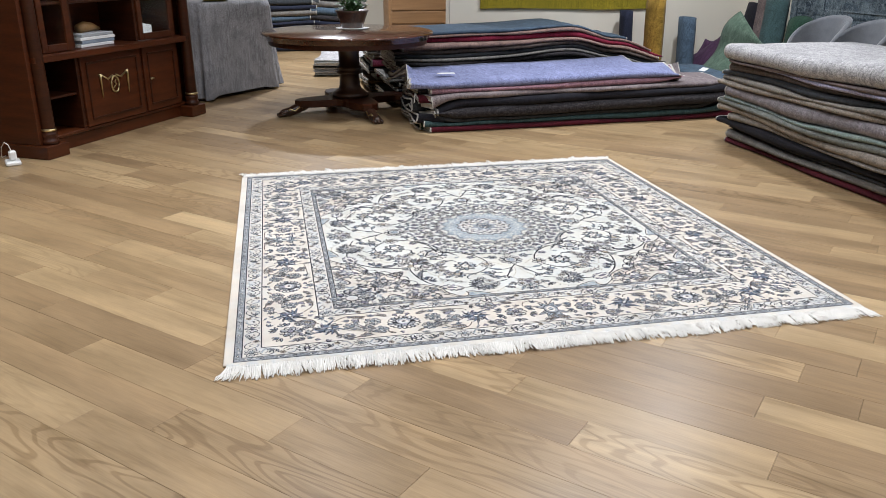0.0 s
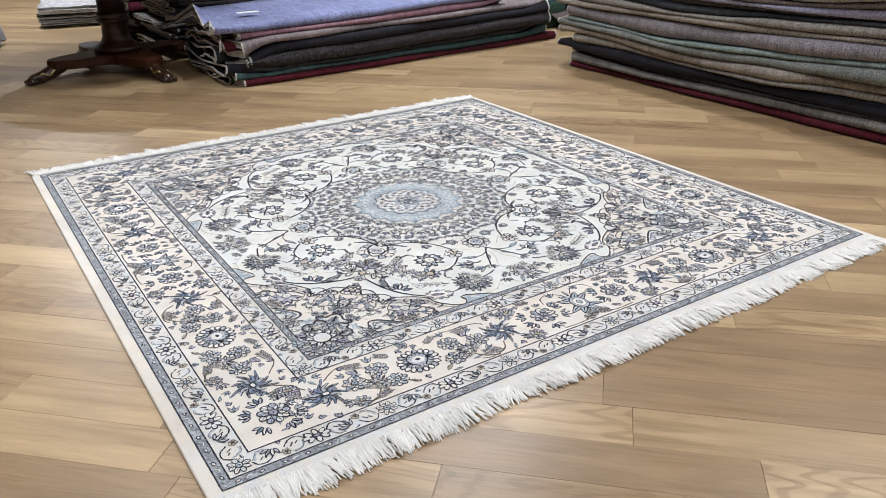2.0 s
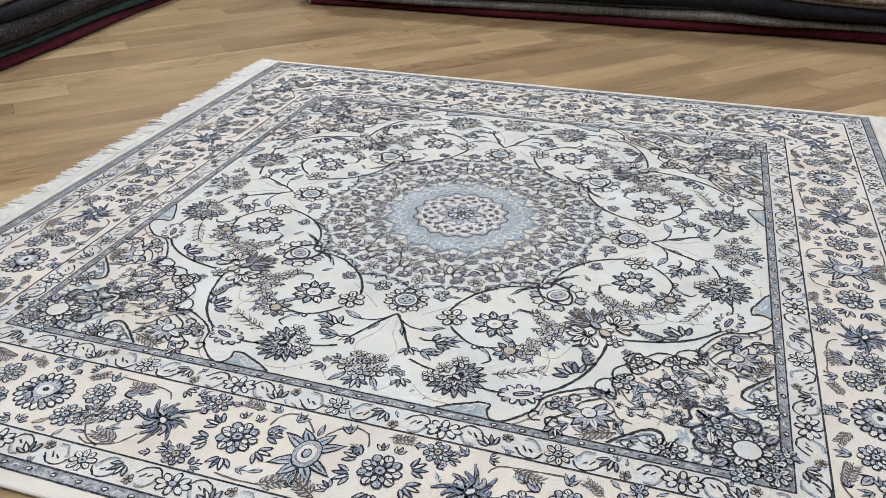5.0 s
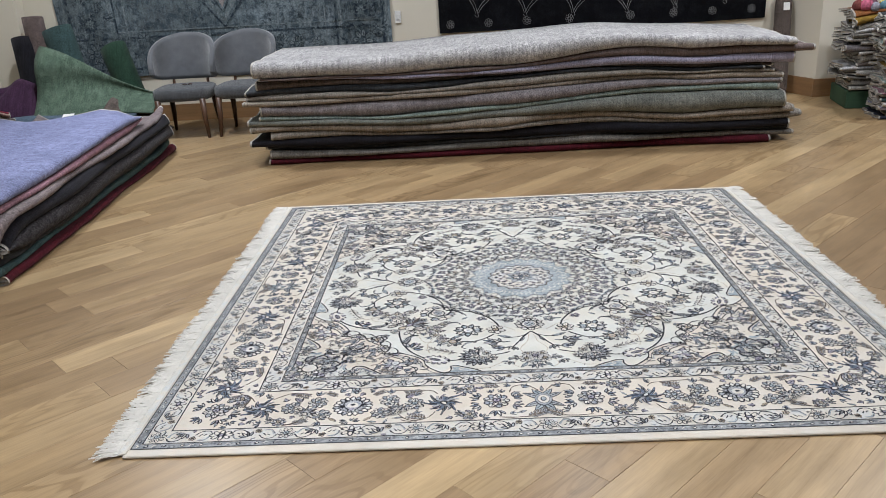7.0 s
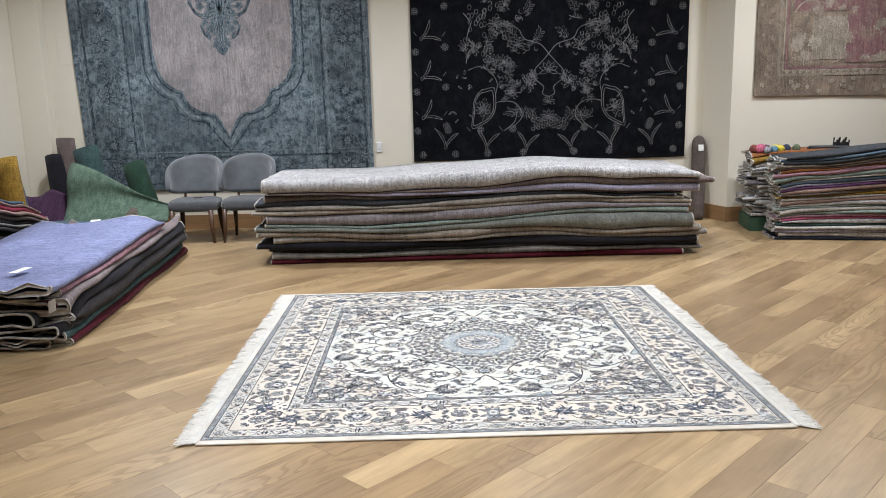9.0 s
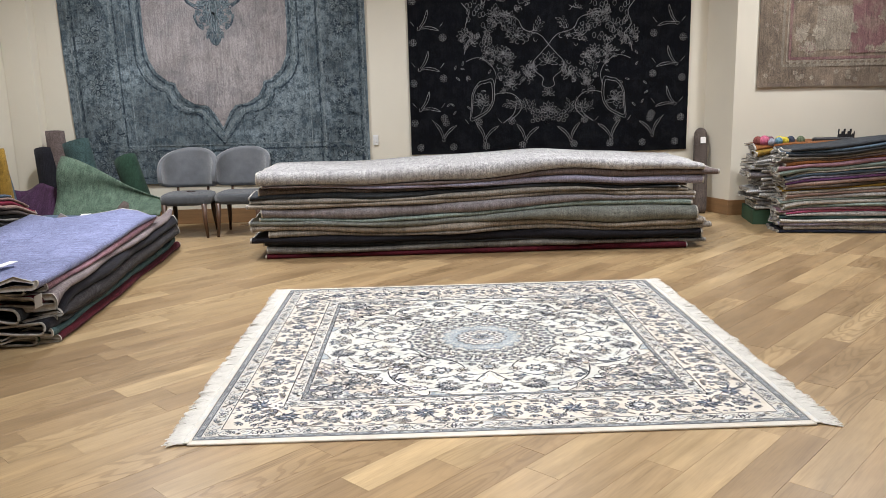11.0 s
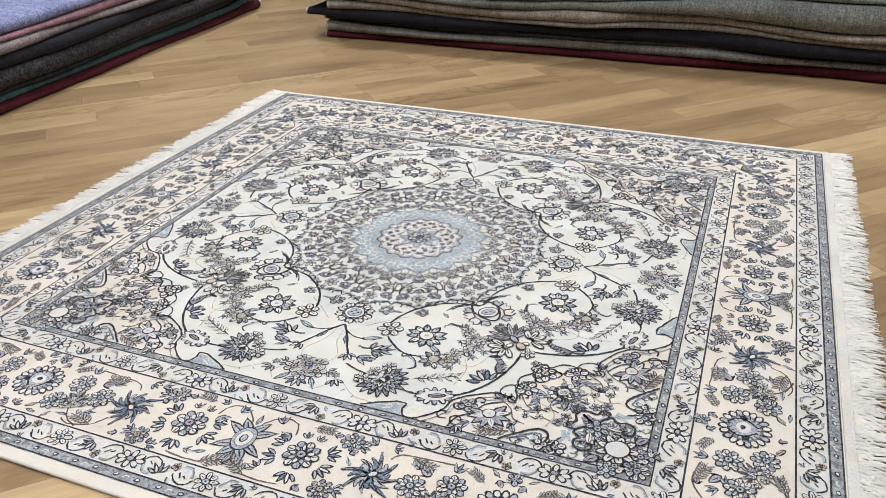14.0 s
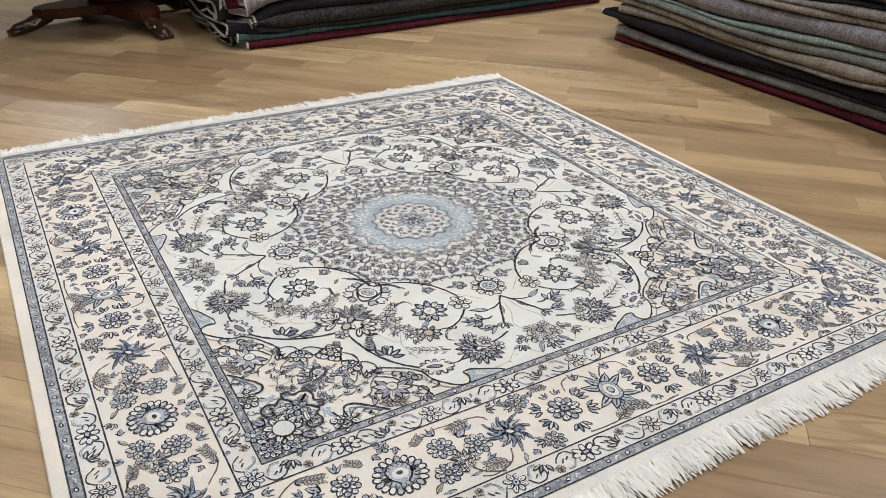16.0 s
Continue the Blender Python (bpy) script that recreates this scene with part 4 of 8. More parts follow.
def crest():
    """A dark plumed palmette with fanned side flowers and a pale heart, opening towards +y."""
    m = Motif()
    for k in range(9):
        t = (k - 4) / 4
        a = PI / 2 - t * 1.25
        ln = 0.5 - 0.1 * abs(t)
        cx_, cy_ = 0.46 * math.cos(a), 0.22 + 0.46 * math.sin(a)
        m.poly(ell(cx_, cy_, ln, 0.12, a, 10, 0.5), INK, 2 + k % 2)
        m.poly(ell(cx_, cy_, ln * 0.84, 0.075, a, 8, 0.5), (BROWN, GREY, SILVER)[k % 3], 4 + k % 2)
        m.poly(ell(cx_, cy_, ln * 0.6, 0.02, a, 6), INK, 6)
    for sg in (-1, 1):
        fan = Motif()
        for j in range(5):
            a = PI / 2 + (j - 2) * 0.62
            fan.poly(ell(0.55 * math.cos(a), 0.55 * math.sin(a), 0.46, 0.2, a, 9, -0.2), INK, 1)
            fan.poly(ell(0.57 * math.cos(a), 0.57 * math.sin(a), 0.34, 0.13, a, 8, -0.2), CREAM, 2)
            fan.poly(ell(0.45 * math.cos(a), 0.45 * math.sin(a), 0.24, 0.04, a, 6), INK, 3)
        m.put(fan, sg * 0.42, -0.1, -sg * 1.6, 0.62, lay=4)
    m.poly(ell(0, 0.18, 0.26, 0.14, PI / 2, 10, 0.5), INK, 9)
    m.poly(ell(0, 0.18, 0.2, 0.09, PI / 2, 10, 0.5), LAV, 10)
    m.poly(ell(0, -0.28, 0.22, 0.17, PI / 2, 12), INK, 9)
    m.poly(ell(0, -0.28, 0.17, 0.125, PI / 2, 12), STRAW, 10)
    petal_ring(m, 6, 0.3, 0.16, 0.1, CREAM, INK, 7, -PI / 2 - 1.3, 0, None, 0, 3)
    m.put(rosette(6, CREAM, SKY), 0, -0.72, 0, 0.27, lay=6)
    return m


def pod():
    """A scalloped oval flower with a slit eye, along x."""
    m = Motif()
    for i in range(12):
        a = 2 * PI * i / 12
        m.poly(ell(0.74 * math.cos(a), 0.44 * math.sin(a), 0.27, 0.17, a, 8), INK, 1)
        m.poly(ell(0.72 * math.cos(a), 0.42 * math.sin(a), 0.2, 0.115, a, 8), (CREAM, LAV)[i % 2], 2)
    m.poly(ell(0, 0, 0.7, 0.36, 0, 14), CREAM, 3)
    m.poly(ell(0.1, 0, 0.46, 0.17, 0, 12), INK, 4)
    m.poly(ell(0.1, 0, 0.36, 0.1, 0, 10), LAV, 5)
    m.line([(-0.2, 0), (0.4, 0)], 0.05, INK, 6, 1)
    return m


def crown(fill=LAV, n=9):
    """A star flower of broad pointed petals with thick dark outlines, opening towards +y."""
    m = Motif()
    for k in range(n):
        t = (k - (n - 1) / 2) / ((n - 1) / 2)
        a = PI / 2 - t * 1.95
        ln = 0.5 - 0.08 * abs(t)
        cx_, cy_ = 0.5 * math.cos(a), 0.5 * math.sin(a)
        m.poly(ell(cx_, cy_, ln, 0.22, a - 0.25 * t, 12, 0.6), INK, 1 + k % 2)
        m.poly(ell(cx_, cy_, ln * 0.76, 0.125, a - 0.25 * t, 10, 0.6), (fill, CREAM, SILVER)[k % 3], 3 + k % 2)
        m.poly(ell(cx_, cy_, ln * 0.4, 0.025, a - 0.25 * t, 6), GREY, 5)
    disc(m, 0.3, INK, 6, 12)
    disc(m, 0.24, CREAM, 7, 12)
    m.poly(ell(0, 0.02, 0.09, 0.07, 0, 6), SKY, 8)
    return m


def lily():
    """A dark swirling flower of long pointed petals with a pale throat."""
    m = Motif()
    for k in range(8):
        a = 2 * PI * k / 8 + 0.25
        ln = 0.55 + 0.16 * math.sin(2.3 * k)
        for side, c in ((0.0, (BLUE, GREY, LAV)[k % 3]), (0.3, (SILVER, BLUE)[k % 2])):
            b_ = a + side
            arc = [(0.12 * math.cos(b_), 0.12 * math.sin(b_)), (0.5 * math.cos(b_ + 0.1), 0.5 * math.sin(b_ + 0.1)), ((0.42 + ln - side) * math.cos(b_ + 0.38), (0.42 + ln - side) * math.sin(b_ + 0.38))]
            m.line(arc, 0.31, INK, 1 + k % 2, 4, True)
            m.line(arc, 0.18, c, 3 + k % 2, 4, True)
        m.line([(0.3 * math.cos(a), 0.3 * math.sin(a)), (0.7 * math.cos(a + 0.2), 0.7 * math.sin(a + 0.2))], 0.05, INK, 5, 2)
    m.poly(ell(0.05, 0.02, 0.22, 0.15, 0.4, 10), INK, 6)
    m.poly(ell(0.06, 0.03, 0.14, 0.09, 0.4, 10), CREAM, 7)
    return m


def sheaf(fill=BLUE, n=5):
    """A small fan of spread dark-edged petals, from the origin towards +y."""
    m = Motif()
    for k in range(n):
        a = PI / 2 + (k - (n - 1) / 2) * 0.5
        ln = 0.42 - 0.05 * abs(k - (n - 1) / 2)
        m.poly(ell(0.56 * math.cos(a), 0.56 * math.sin(a), ln, 0.15, a, 8, 0.3), INK, 1)
        m.poly(ell(0.53 * math.cos(a), 0.53 * math.sin(a), ln * 0.72, 0.065, a, 8, 0.2), (SILVER, fill, CREAM)[k % 3], 2)
    return m


def frond(n=6, fill=SILVER):
    """A stem with outlined leaves in pairs, from the origin to (0, 1)."""
    m = Motif()
    m.line([(0, 0), (0.05, 0.5), (0, 1)], 0.035, BROWN, 1, 3)
    for k in range(n):
        for sgn in (-1, 1):
            y = 0.12 + 0.8 * (k + (0.25 if sgn > 0 else 0)) / n
            m.poly(ell(0.04 + sgn * 0.13, y + 0.07, 0.16, 0.06, PI / 2 - sgn * 0.85, 8, 0.6), BROWN, 2)
            m.poly(ell(0.04 + sgn * 0.13, y + 0.07, 0.11, 0.033, PI / 2 - sgn * 0.85, 6, 0.6), fill, 3)
    return m


def double(n=9, fill=SKY, heart=CREAM):
    """A scalloped flower with a second ring of small petals round its heart."""
    m = Motif()
    for i in range(n):
        a = 2 * PI * i / n
        for j, (r, ln, w, c) in enumerate(((0.76, 0.27, 0.27, fill), (0.5, 0.24, 0.15, CREAM))):
            b_ = a + j * PI / n
            m.poly(ell(r * math.cos(b_), r * math.sin(b_), ln, w, b_, 9), INK, 1 + 3 * j)
            m.poly(ell(r * math.cos(b_), r * math.sin(b_), ln * 0.7, w * 0.66, b_, 8), (c, SILVER)[i % 2], 2 + 3 * j)
        m.line([(0.62 * math.cos(a), 0.62 * math.sin(a)), (0.9 * math.cos(a + 0.1), 0.9 * math.sin(a + 0.1))], 0.05, (INK, BLUE)[i % 2], 3, 1)
    disc(m, 0.3, INK, 7)
    disc(m, 0.22, heart, 8)
    disc(m, 0.09, INK, 9)
    return m


def scatter(mo, seed, tries, inside, gap, kinds, size):
    """Fills the bare ground of a drawing with small sprigs that keep clear of what is drawn."""
    pts = np.array([p for poly, dy, lay in mo.polys for p in poly] + [(sum(p[0] for p in poly) / len(poly), sum(p[1] for p in poly) / len(poly)) for poly, dy, lay in mo.polys])
    rnd = random.Random(seed)
    for _ in range(tries):
        x, y = inside(rnd)
        if x is None or np.min((pts[:, 0] - x) ** 2 + (pts[:, 1] - y) ** 2) < gap * gap:
            continue
        kind, k, rot = rnd.choice(kinds), rnd.uniform(*size), rnd.uniform(0, 6.3)
        mo.put(kind, x - 0.45 * k * -math.sin(rot), y - 0.45 * k * math.cos(rot), rot, k)
        pts = np.vstack([pts, [(x, y), (x + 0.4 * gap, y), (x - 0.4 * gap, y), (x, y + 0.4 * gap), (x, y - 0.4 * gap)]])


ASTER, PLUME, EYE, CREST, POD, CROWN, LILY, SHEAF, FROND = aster(), plume(), eye_palmette(), crest(), pod(), crown(), lily(), sheaf(), frond()
SHEAFG, FRONDG, DOUBLE, DOUBLEL = sheaf(GREY, 4), frond(5, SILVER), double(9, CREAM, SKY), double(8, LAV, STRAW)

# -- one eighth of the field: x across, d outwards along the axis; drawn towards -y
F = Motif()


def fp(mo, x, d, rot=0.0, s=1.0, flip=False, lay=0):
    F.put(mo, x, -d, rot, s, flip, lay)


def fl(pts, w=0.0048, dy=INK, lay=2, smooth=6, taper=False):
    F.line([(x, -d) for x, d in pts], w, dy, lay, smooth, taper)


# forked stem below the axis flower
fl([(0.0, 0.572), (0.03, 0.617), (0.052, 0.66), (0.075, 0.703)], 0.0065)
fl([(0.02, 0.6), (0.05, 0.618), (0.085, 0.622)], 0.0045)
fp(LEAF, 0.03, 0.62, PI + 0.35, 0.045)
fp(SHEAFG, 0.07, 0.695, PI + 0.45, 0.042)
fp(leaf(SKY), 0.078, 0.622, -1.15, 0.062)
fp(FEATH, 0.085, 0.655, -1.3, 0.05)
fp(SHEAFG, 0.12, 0.672, -0.9, 0.055)
fp(TUFT, 0.145, 0.655, -1.2, 0.05)
fp(TUFT, 0.105, 0.705, -1.7, 0.05)
fp(SHEAFG, 0.165, 0.692, 1.3, 0.042)
# ring vine with its flowers
fl([(0.335, 0.342), (0.275, 0.35), (0.222, 0.372), (0.165, 0.424), (0.133, 0.48), (0.122, 0.52)], 0.0068)
fp(rosette(6, CREAM, STRAW), 0.135, 0.549, 0.3, 0.039, lay=3)
fl([(0.142, 0.585), (0.165, 0.61), (0.195, 0.634), (0.228, 0.646), (0.262, 0.642), (0.3, 0.632)], 0.006)
F.poly(ell(0.22, -0.652, 0.0085, 0.0085, 0, 8), INK, 3)
F.poly(ell(0.22, -0.652, 0.0045, 0.0045, 0, 6), CREAM, 4)
fl([(0.232, 0.65), (0.255, 0.665), (0.268, 0.692), (0.252, 0.708)], 0.011, INK, 2, 5, True)
fl([(0.236, 0.653), (0.256, 0.668), (0.265, 0.69)], 0.006, SKY, 3, 5, True)
fp(aster(9, GREY, STRAW), 0.303, 0.643, 0.3, 0.043, lay=2)
for x, d, k in ((0.347, 0.607, 0), (0.372, 0.578, 1), (0.392, 0.548, 0), (0.366, 0.54, 1), (0.37, 0.508, 0), (0.346, 0.482, 1), (0.402, 0.51, 1), (0.34, 0.64, 1)):
    fp(ROS6 if k else ROSL, x, d, 0.9 * k + x * 20, 0.0235, lay=2)
    fp(TUFT, x + 0.016, d + 0.01, 3 * x * 9, 0.03)
    fp(SHEAFG, x - 0.014, d - 0.012, 40 * d, 0.026)
fp(FEATH, 0.335, 0.485, 1.35, 0.06)
fp(ASTER, 0.243, 0.545, 0.1, 0.06)
fp(leaf(SKY), 0.27, 0.585, -2.2, 0.055)
fp(BUD, 0.187, 0.442, 1.3, 0.03)
fp(rosette(5, LAV, CREAM), 0.19, 0.44, 0, 0.02, lay=3)
fp(LEAF, 0.165, 0.448, -1.2, 0.03)
fl([(0.3, 0.347), (0.268, 0.372), (0.25, 0.402)], 0.013, INK, 2, 5, True)
fl([(0.295, 0.352), (0.268, 0.374), (0.254, 0.396)], 0.0055, SILVER, 3, 5, True)
fp(LEAFB, 0.27, 0.437, 0.9, 0.035)
fp(rosette(5, SILVER, CREAM), 0.082, 0.46, 0, 0.026, lay=2)
fp(LEAFB, 0.098, 0.458, -1.5, 0.036)
# dark palmette and the long outer vine
fl([(0.09, 0.742), (0.12, 0.755), (0.16, 0.765)], 0.0058)
fp(PLUME, 0.208, 0.772, PI + 0.95, 0.077, lay=1)
fl([(0.27, 0.792), (0.3, 0.796), (0.325, 0.794)], 0.0055)
fp(POD, 0.362, 0.788, 0.35, 0.052, lay=2)
fl([(0.405, 0.77), (0.44, 0.738), (0.472, 0.694), (0.496, 0.64), (0.511, 0.58), (0.516, 0.535)], 0.0068)
fl([(0.492, 0.64), (0.478, 0.616), (0.474, 0.592), (0.456, 0.572), (0.438, 0.578)], 0.03, INK, 2, 6, True)
fl([(0.486, 0.635), (0.475, 0.612), (0.47, 0.592), (0.456, 0.578)], 0.014, GREY, 3, 6, True)
for k in range(6):
    fp(LEAF, 0.489 - 0.007 * k, 0.632 - 0.01 * k, -0.7 - 0.12 * k, 0.024, lay=2)
fp(SHEAF, 0.466, 0.69, 0.75, 0.062)
fp(BUD, 0.44, 0.655, -0.3, 0.03)
fl([(0.285, 0.738), (0.33, 0.722), (0.385, 0.69)], 0.004, BROWN, 1)
for k in range(5):
    x, d = 0.296 + 0.021 * k, 0.735 - 0.01 * k
    fp(leaf(CREAM), x, d, -0.55, 0.03, lay=1)
    fp(leaf(CREAM), x, d, -2.0, 0.027, lay=1)
fp(SHEAFG, 0.09, 0.812, PI + 0.5, 0.04)
fp(rosette(5, SKY, STRAW), 0.09, 0.8, 0, 0.012, lay=2)
for pts in ([(0.33, 0.62), (0.4, 0.64), (0.43, 0.6), (0.45, 0.52)], [(0.01, 0.6), (0.02, 0.66), (0.05, 0.72), (0.03, 0.77)], [(0.12, 0.82), (0.17, 0.86), (0.22, 0.865)], [(0.16, 0.53), (0.2, 0.56), (0.23, 0.55)],
            [(0.06, 0.56), (0.1, 0.52), (0.16, 0.47)], [(0.38, 0.61), (0.4, 0.66), (0.39, 0.73)], [(0.05, 0.78), (0.08, 0.84), (0.06, 0.87)], [(0.41, 0.5), (0.43, 0.47), (0.42, 0.45), (0.405, 0.46)]):
    fl(pts, 0.0026, STRAW, 0)
for x, d, r in ((0.13, 0.852, 1.0), (0.165, 0.868, 1.2), (0.05, 0.87, 1.5)):
    fl([(x, d), (x + 0.012 * math.cos(r), d - 0.008)], 0.0035, GREY, 1, 1)
# scalloped edge of the field, with blue scrolls
edge = [(0.2, 0.885), (0.226, 0.868), (0.262, 0.85), (0.285, 0.84), (0.308, 0.842), (0.305, 0.863), (0.318, 0.886), (0.345, 0.884), (0.382, 0.851), (0.402, 0.82), (0.408, 0.79), (0.432, 0.763), (0.462, 0.742), (0.5, 0.722),
        (0.53, 0.722), (0.555, 0.735), (0.556, 0.714), (0.546, 0.694), (0.548, 0.668), (0.564, 0.65), (0.584, 0.64), (0.574, 0.612), (0.578, 0.579)]
fl(edge, 0.005, INK, 3, 5)
F.poly([(x, -d) for x, d in [(0.206, 0.885), (0.228, 0.874), (0.262, 0.856), (0.285, 0.846), (0.303, 0.847), (0.299, 0.864), (0.311, 0.885)]], SKY, 1)
fl([(0.255, 0.878), (0.278, 0.866), (0.27, 0.856), (0.262, 0.866)], 0.004, CREAM, 3)
fl([(x + 0.008, d + 0.014) for x, d in edge[7:15]], 0.0032, GREY, 2, 5)
fl([(x + 0.014, d + 0.022) for x, d in edge[9:16]], 0.0045, SILVER, 1, 5)
# curls and flowers of the corner pieces
for x, d, r, sz in ((0.405, 0.842, 0.9, 0.02), (0.43, 0.8, 0.3, 0.018), (0.548, 0.728, 0.6, 0.017), (0.575, 0.71, 2.2, 0.016), (0.445, 0.852, 1.4, 0.022), (0.478, 0.765, 2.6, 0.018), (0.59, 0.625, 0.4, 0.017), (0.606, 0.6, 2.0, 0.015)):
    fl([(x + sz * math.cos(r + 0.9 * k) * (1 - 0.12 * k), d + sz * math.sin(r + 0.9 * k) * (1 - 0.12 * k)) for k in range(7)], 0.0044, INK, 3, 4)
fl([(0.43, 0.885), (0.442, 0.842), (0.474, 0.812), (0.49, 0.775), (0.53, 0.748)], 0.0042, INK, 3, 5)
fl([(0.52, 0.74), (0.553, 0.765), (0.57, 0.8), (0.6, 0.81)], 0.0038, BROWN, 2, 5)
fp(CROWN, 0.511, 0.805, PI + 0.45, 0.06, lay=1)
fp(rosette(5, SILVER, STRAW), 0.452, 0.79, 0, 0.028)
fp(rosette(6, CREAM, LAV), 0.57, 0.675, 0, 0.032)
fp(BUD, 0.523, 0.735, 0.9, 0.045)
for x, d in ((0.612, 0.742), (0.594, 0.777), (0.628, 0.772), (0.568, 0.757), (0.64, 0.735)):
    fp(rosette(5, CREAM, BROWN), x, d, 0, 0.0115)
    fl([(x + 0.012, d), (x + 0.028, d + 0.006)], 0.003, INK, 1, 1)
fp(FROND, 0.572, 0.848, 1.95, 0.085)
fp(leaf(SILVER), 0.565, 0.84, -0.4, 0.045)
fp(leaf(SILVER), 0.585, 0.85, 0.5, 0.05)
fl([(0.511, 0.85), (0.535, 0.862), (0.572, 0.85)], 0.0035, GREY, 1)
fp(SHEAFG, 0.45, 0.868, PI, 0.036)
fp(TUFT, 0.475, 0.85, 2.2, 0.035)
for dx, dd in ((0, -0.018), (-0.014, 0.008), (0.014, 0.008)):
    fp(rosette(5, SILVER, BROWN), 0.688 + dx, 0.766 + dd, 0, 0.0155, lay=2)
fp(LEAF, 0.612, 0.705, 2.6, 0.045)
fp(TUFT, 0.625, 0.69, 1.4, 0.04)
fl([(0.62, 0.72), (0.66, 0.75), (0.65, 0.8)], 0.003, STRAW, 1)
# corner cartouche, ink over grey-blue
hull = [(0.556, 0.884), (0.602, 0.846), (0.645, 0.818), (0.7, 0.822), (0.722, 0.795), (0.74, 0.765), (0.73, 0.73)]
for (xa, da), (xb, db) in zip(hull, hull[1:]):
    F.poly([(0.884, -0.884), (xa, -da), (xb, -db)], IVORY, -1)
fl([(0.556, 0.884), (0.578, 0.862), (0.6, 0.842), (0.625, 0.822), (0.648, 0.815), (0.664, 0.83), (0.662, 0.856), (0.648, 0.868), (0.634, 0.858)], 0.0062, INK, 5, 5)
fl([(0.575, 0.876), (0.604, 0.852), (0.63, 0.834), (0.648, 0.832), (0.65, 0.85)], 0.005, BLUE, 4, 5)
fl([(0.725, 0.725), (0.742, 0.742), (0.744, 0.764), (0.726, 0.778), (0.716, 0.795), (0.73, 0.81), (0.722, 0.83), (0.735, 0.85), (0.76, 0.85), (0.766, 0.832), (0.752, 0.826)], 0.0062, INK, 5, 5)
fl([(0.733, 0.74), (0.734, 0.76), (0.72, 0.774), (0.706, 0.795), (0.715, 0.83)], 0.006, SKY, 4, 5)
fl([(0.68, 0.875), (0.69, 0.84), (0.7, 0.82), (0.692, 0.8)], 0.012, SKY, 3, 5)
fl([(0.676, 0.884), (0.682, 0.85), (0.694, 0.825)], 0.004, INK, 5, 5)
fl([(0.77, 0.79), (0.79, 0.8), (0.8, 0.825), (0.785, 0.84)], 0.0042, INK, 5, 5)
rr = random.Random(11)
for k in range(95):
    for _ in range(20):
        x = rr.uniform(0.58, 0.875)
        d = rr.uniform(max(x, 0.72), 0.878)
        low_d = 0.87 if x < 0.6 else 0.85 if x < 0.63 else 0.84 if x < 0.67 else 0.855 if x < 0.735 else x
        if d > low_d and (x - 0.824) ** 2 + (d - 0.824) ** 2 > 0.0016:
            break
    else:
        continue
    a0, sg = rr.uniform(0, 6.3), rr.choice((-1, 1))
    fl([(x + 0.0155 * math.cos(a0 + sg * 0.8 * j) * (1 - 0.13 * j), d + 0.0155 * math.sin(a0 + sg * 0.8 * j) * (1 - 0.13 * j)) for j in range(6)], 0.003, rr.choice((INK, GREY, GREY, SKY, LAV, BLUE, SILVER)), 4, 3)
    if k % 7 == 0:
        fp(rr.choice((leaf(rr.choice((SKY, CREAM, LAV))), rosette(5, CREAM, SILVER), BUD)), x, d, rr.uniform(0, 6.3), 0.0155 if k % 2 else 0.027, lay=3)



def corner_spot(g):
    x, d = g.uniform(0.42, 0.74), g.uniform(0.6, 0.88)
    ok = x < d - 0.02 and x + d > 1.24 and not (abs(x - 0.511) < 0.05 and abs(d - 0.805) < 0.05)
    return (x, -d) if ok and not (x > 0.6 and x + d > 1.42) else (None, None)


scatter(F, 8, 1500, corner_spot, 0.017, (TUFT, LEAF, FRONDG, SHEAFG, leaf(STRAW)), (0.026, 0.036))

# whole field parts on axes and diagonals
FA, FD = Motif(), Motif()
FA.put(cog(10, SKY), 0, -0.507, 0.1, 0.06)
for sx, sd, s, mo in ((0, 0.782, 0.034, ROSL), (-0.034, 0.803, 0.03, ROS6), (0.034, 0.803, 0.03, ROS6), (0.0, 0.825, 0.03, ROSB), (-0.026, 0.765, 0.022, ROS6), (0.026, 0.765, 0.022, ROS6)):
    FA.put(mo, sx, -sd, 7 * sx, s, lay=2)
FA.put(SHEAF, 0, -0.84, PI, 0.045)
for sg in (-1, 1):
    FA.put(leaf(SKY), sg * 0.03, -0.83, PI + sg * 0.6, 0.052)
    FA.put(SHEAFG, sg * 0.055, -0.79, -sg * 1.7, 0.034)
q = math.sqrt(0.5)


def fd(mo, r, rot=0.0, s=1.0, side=0.0, lay=0):
    """On the diagonal, r from the centre."""
    FD.put(mo, r * q + side * q, -r * q + side * q, rot + PI / 4, s, False, lay)


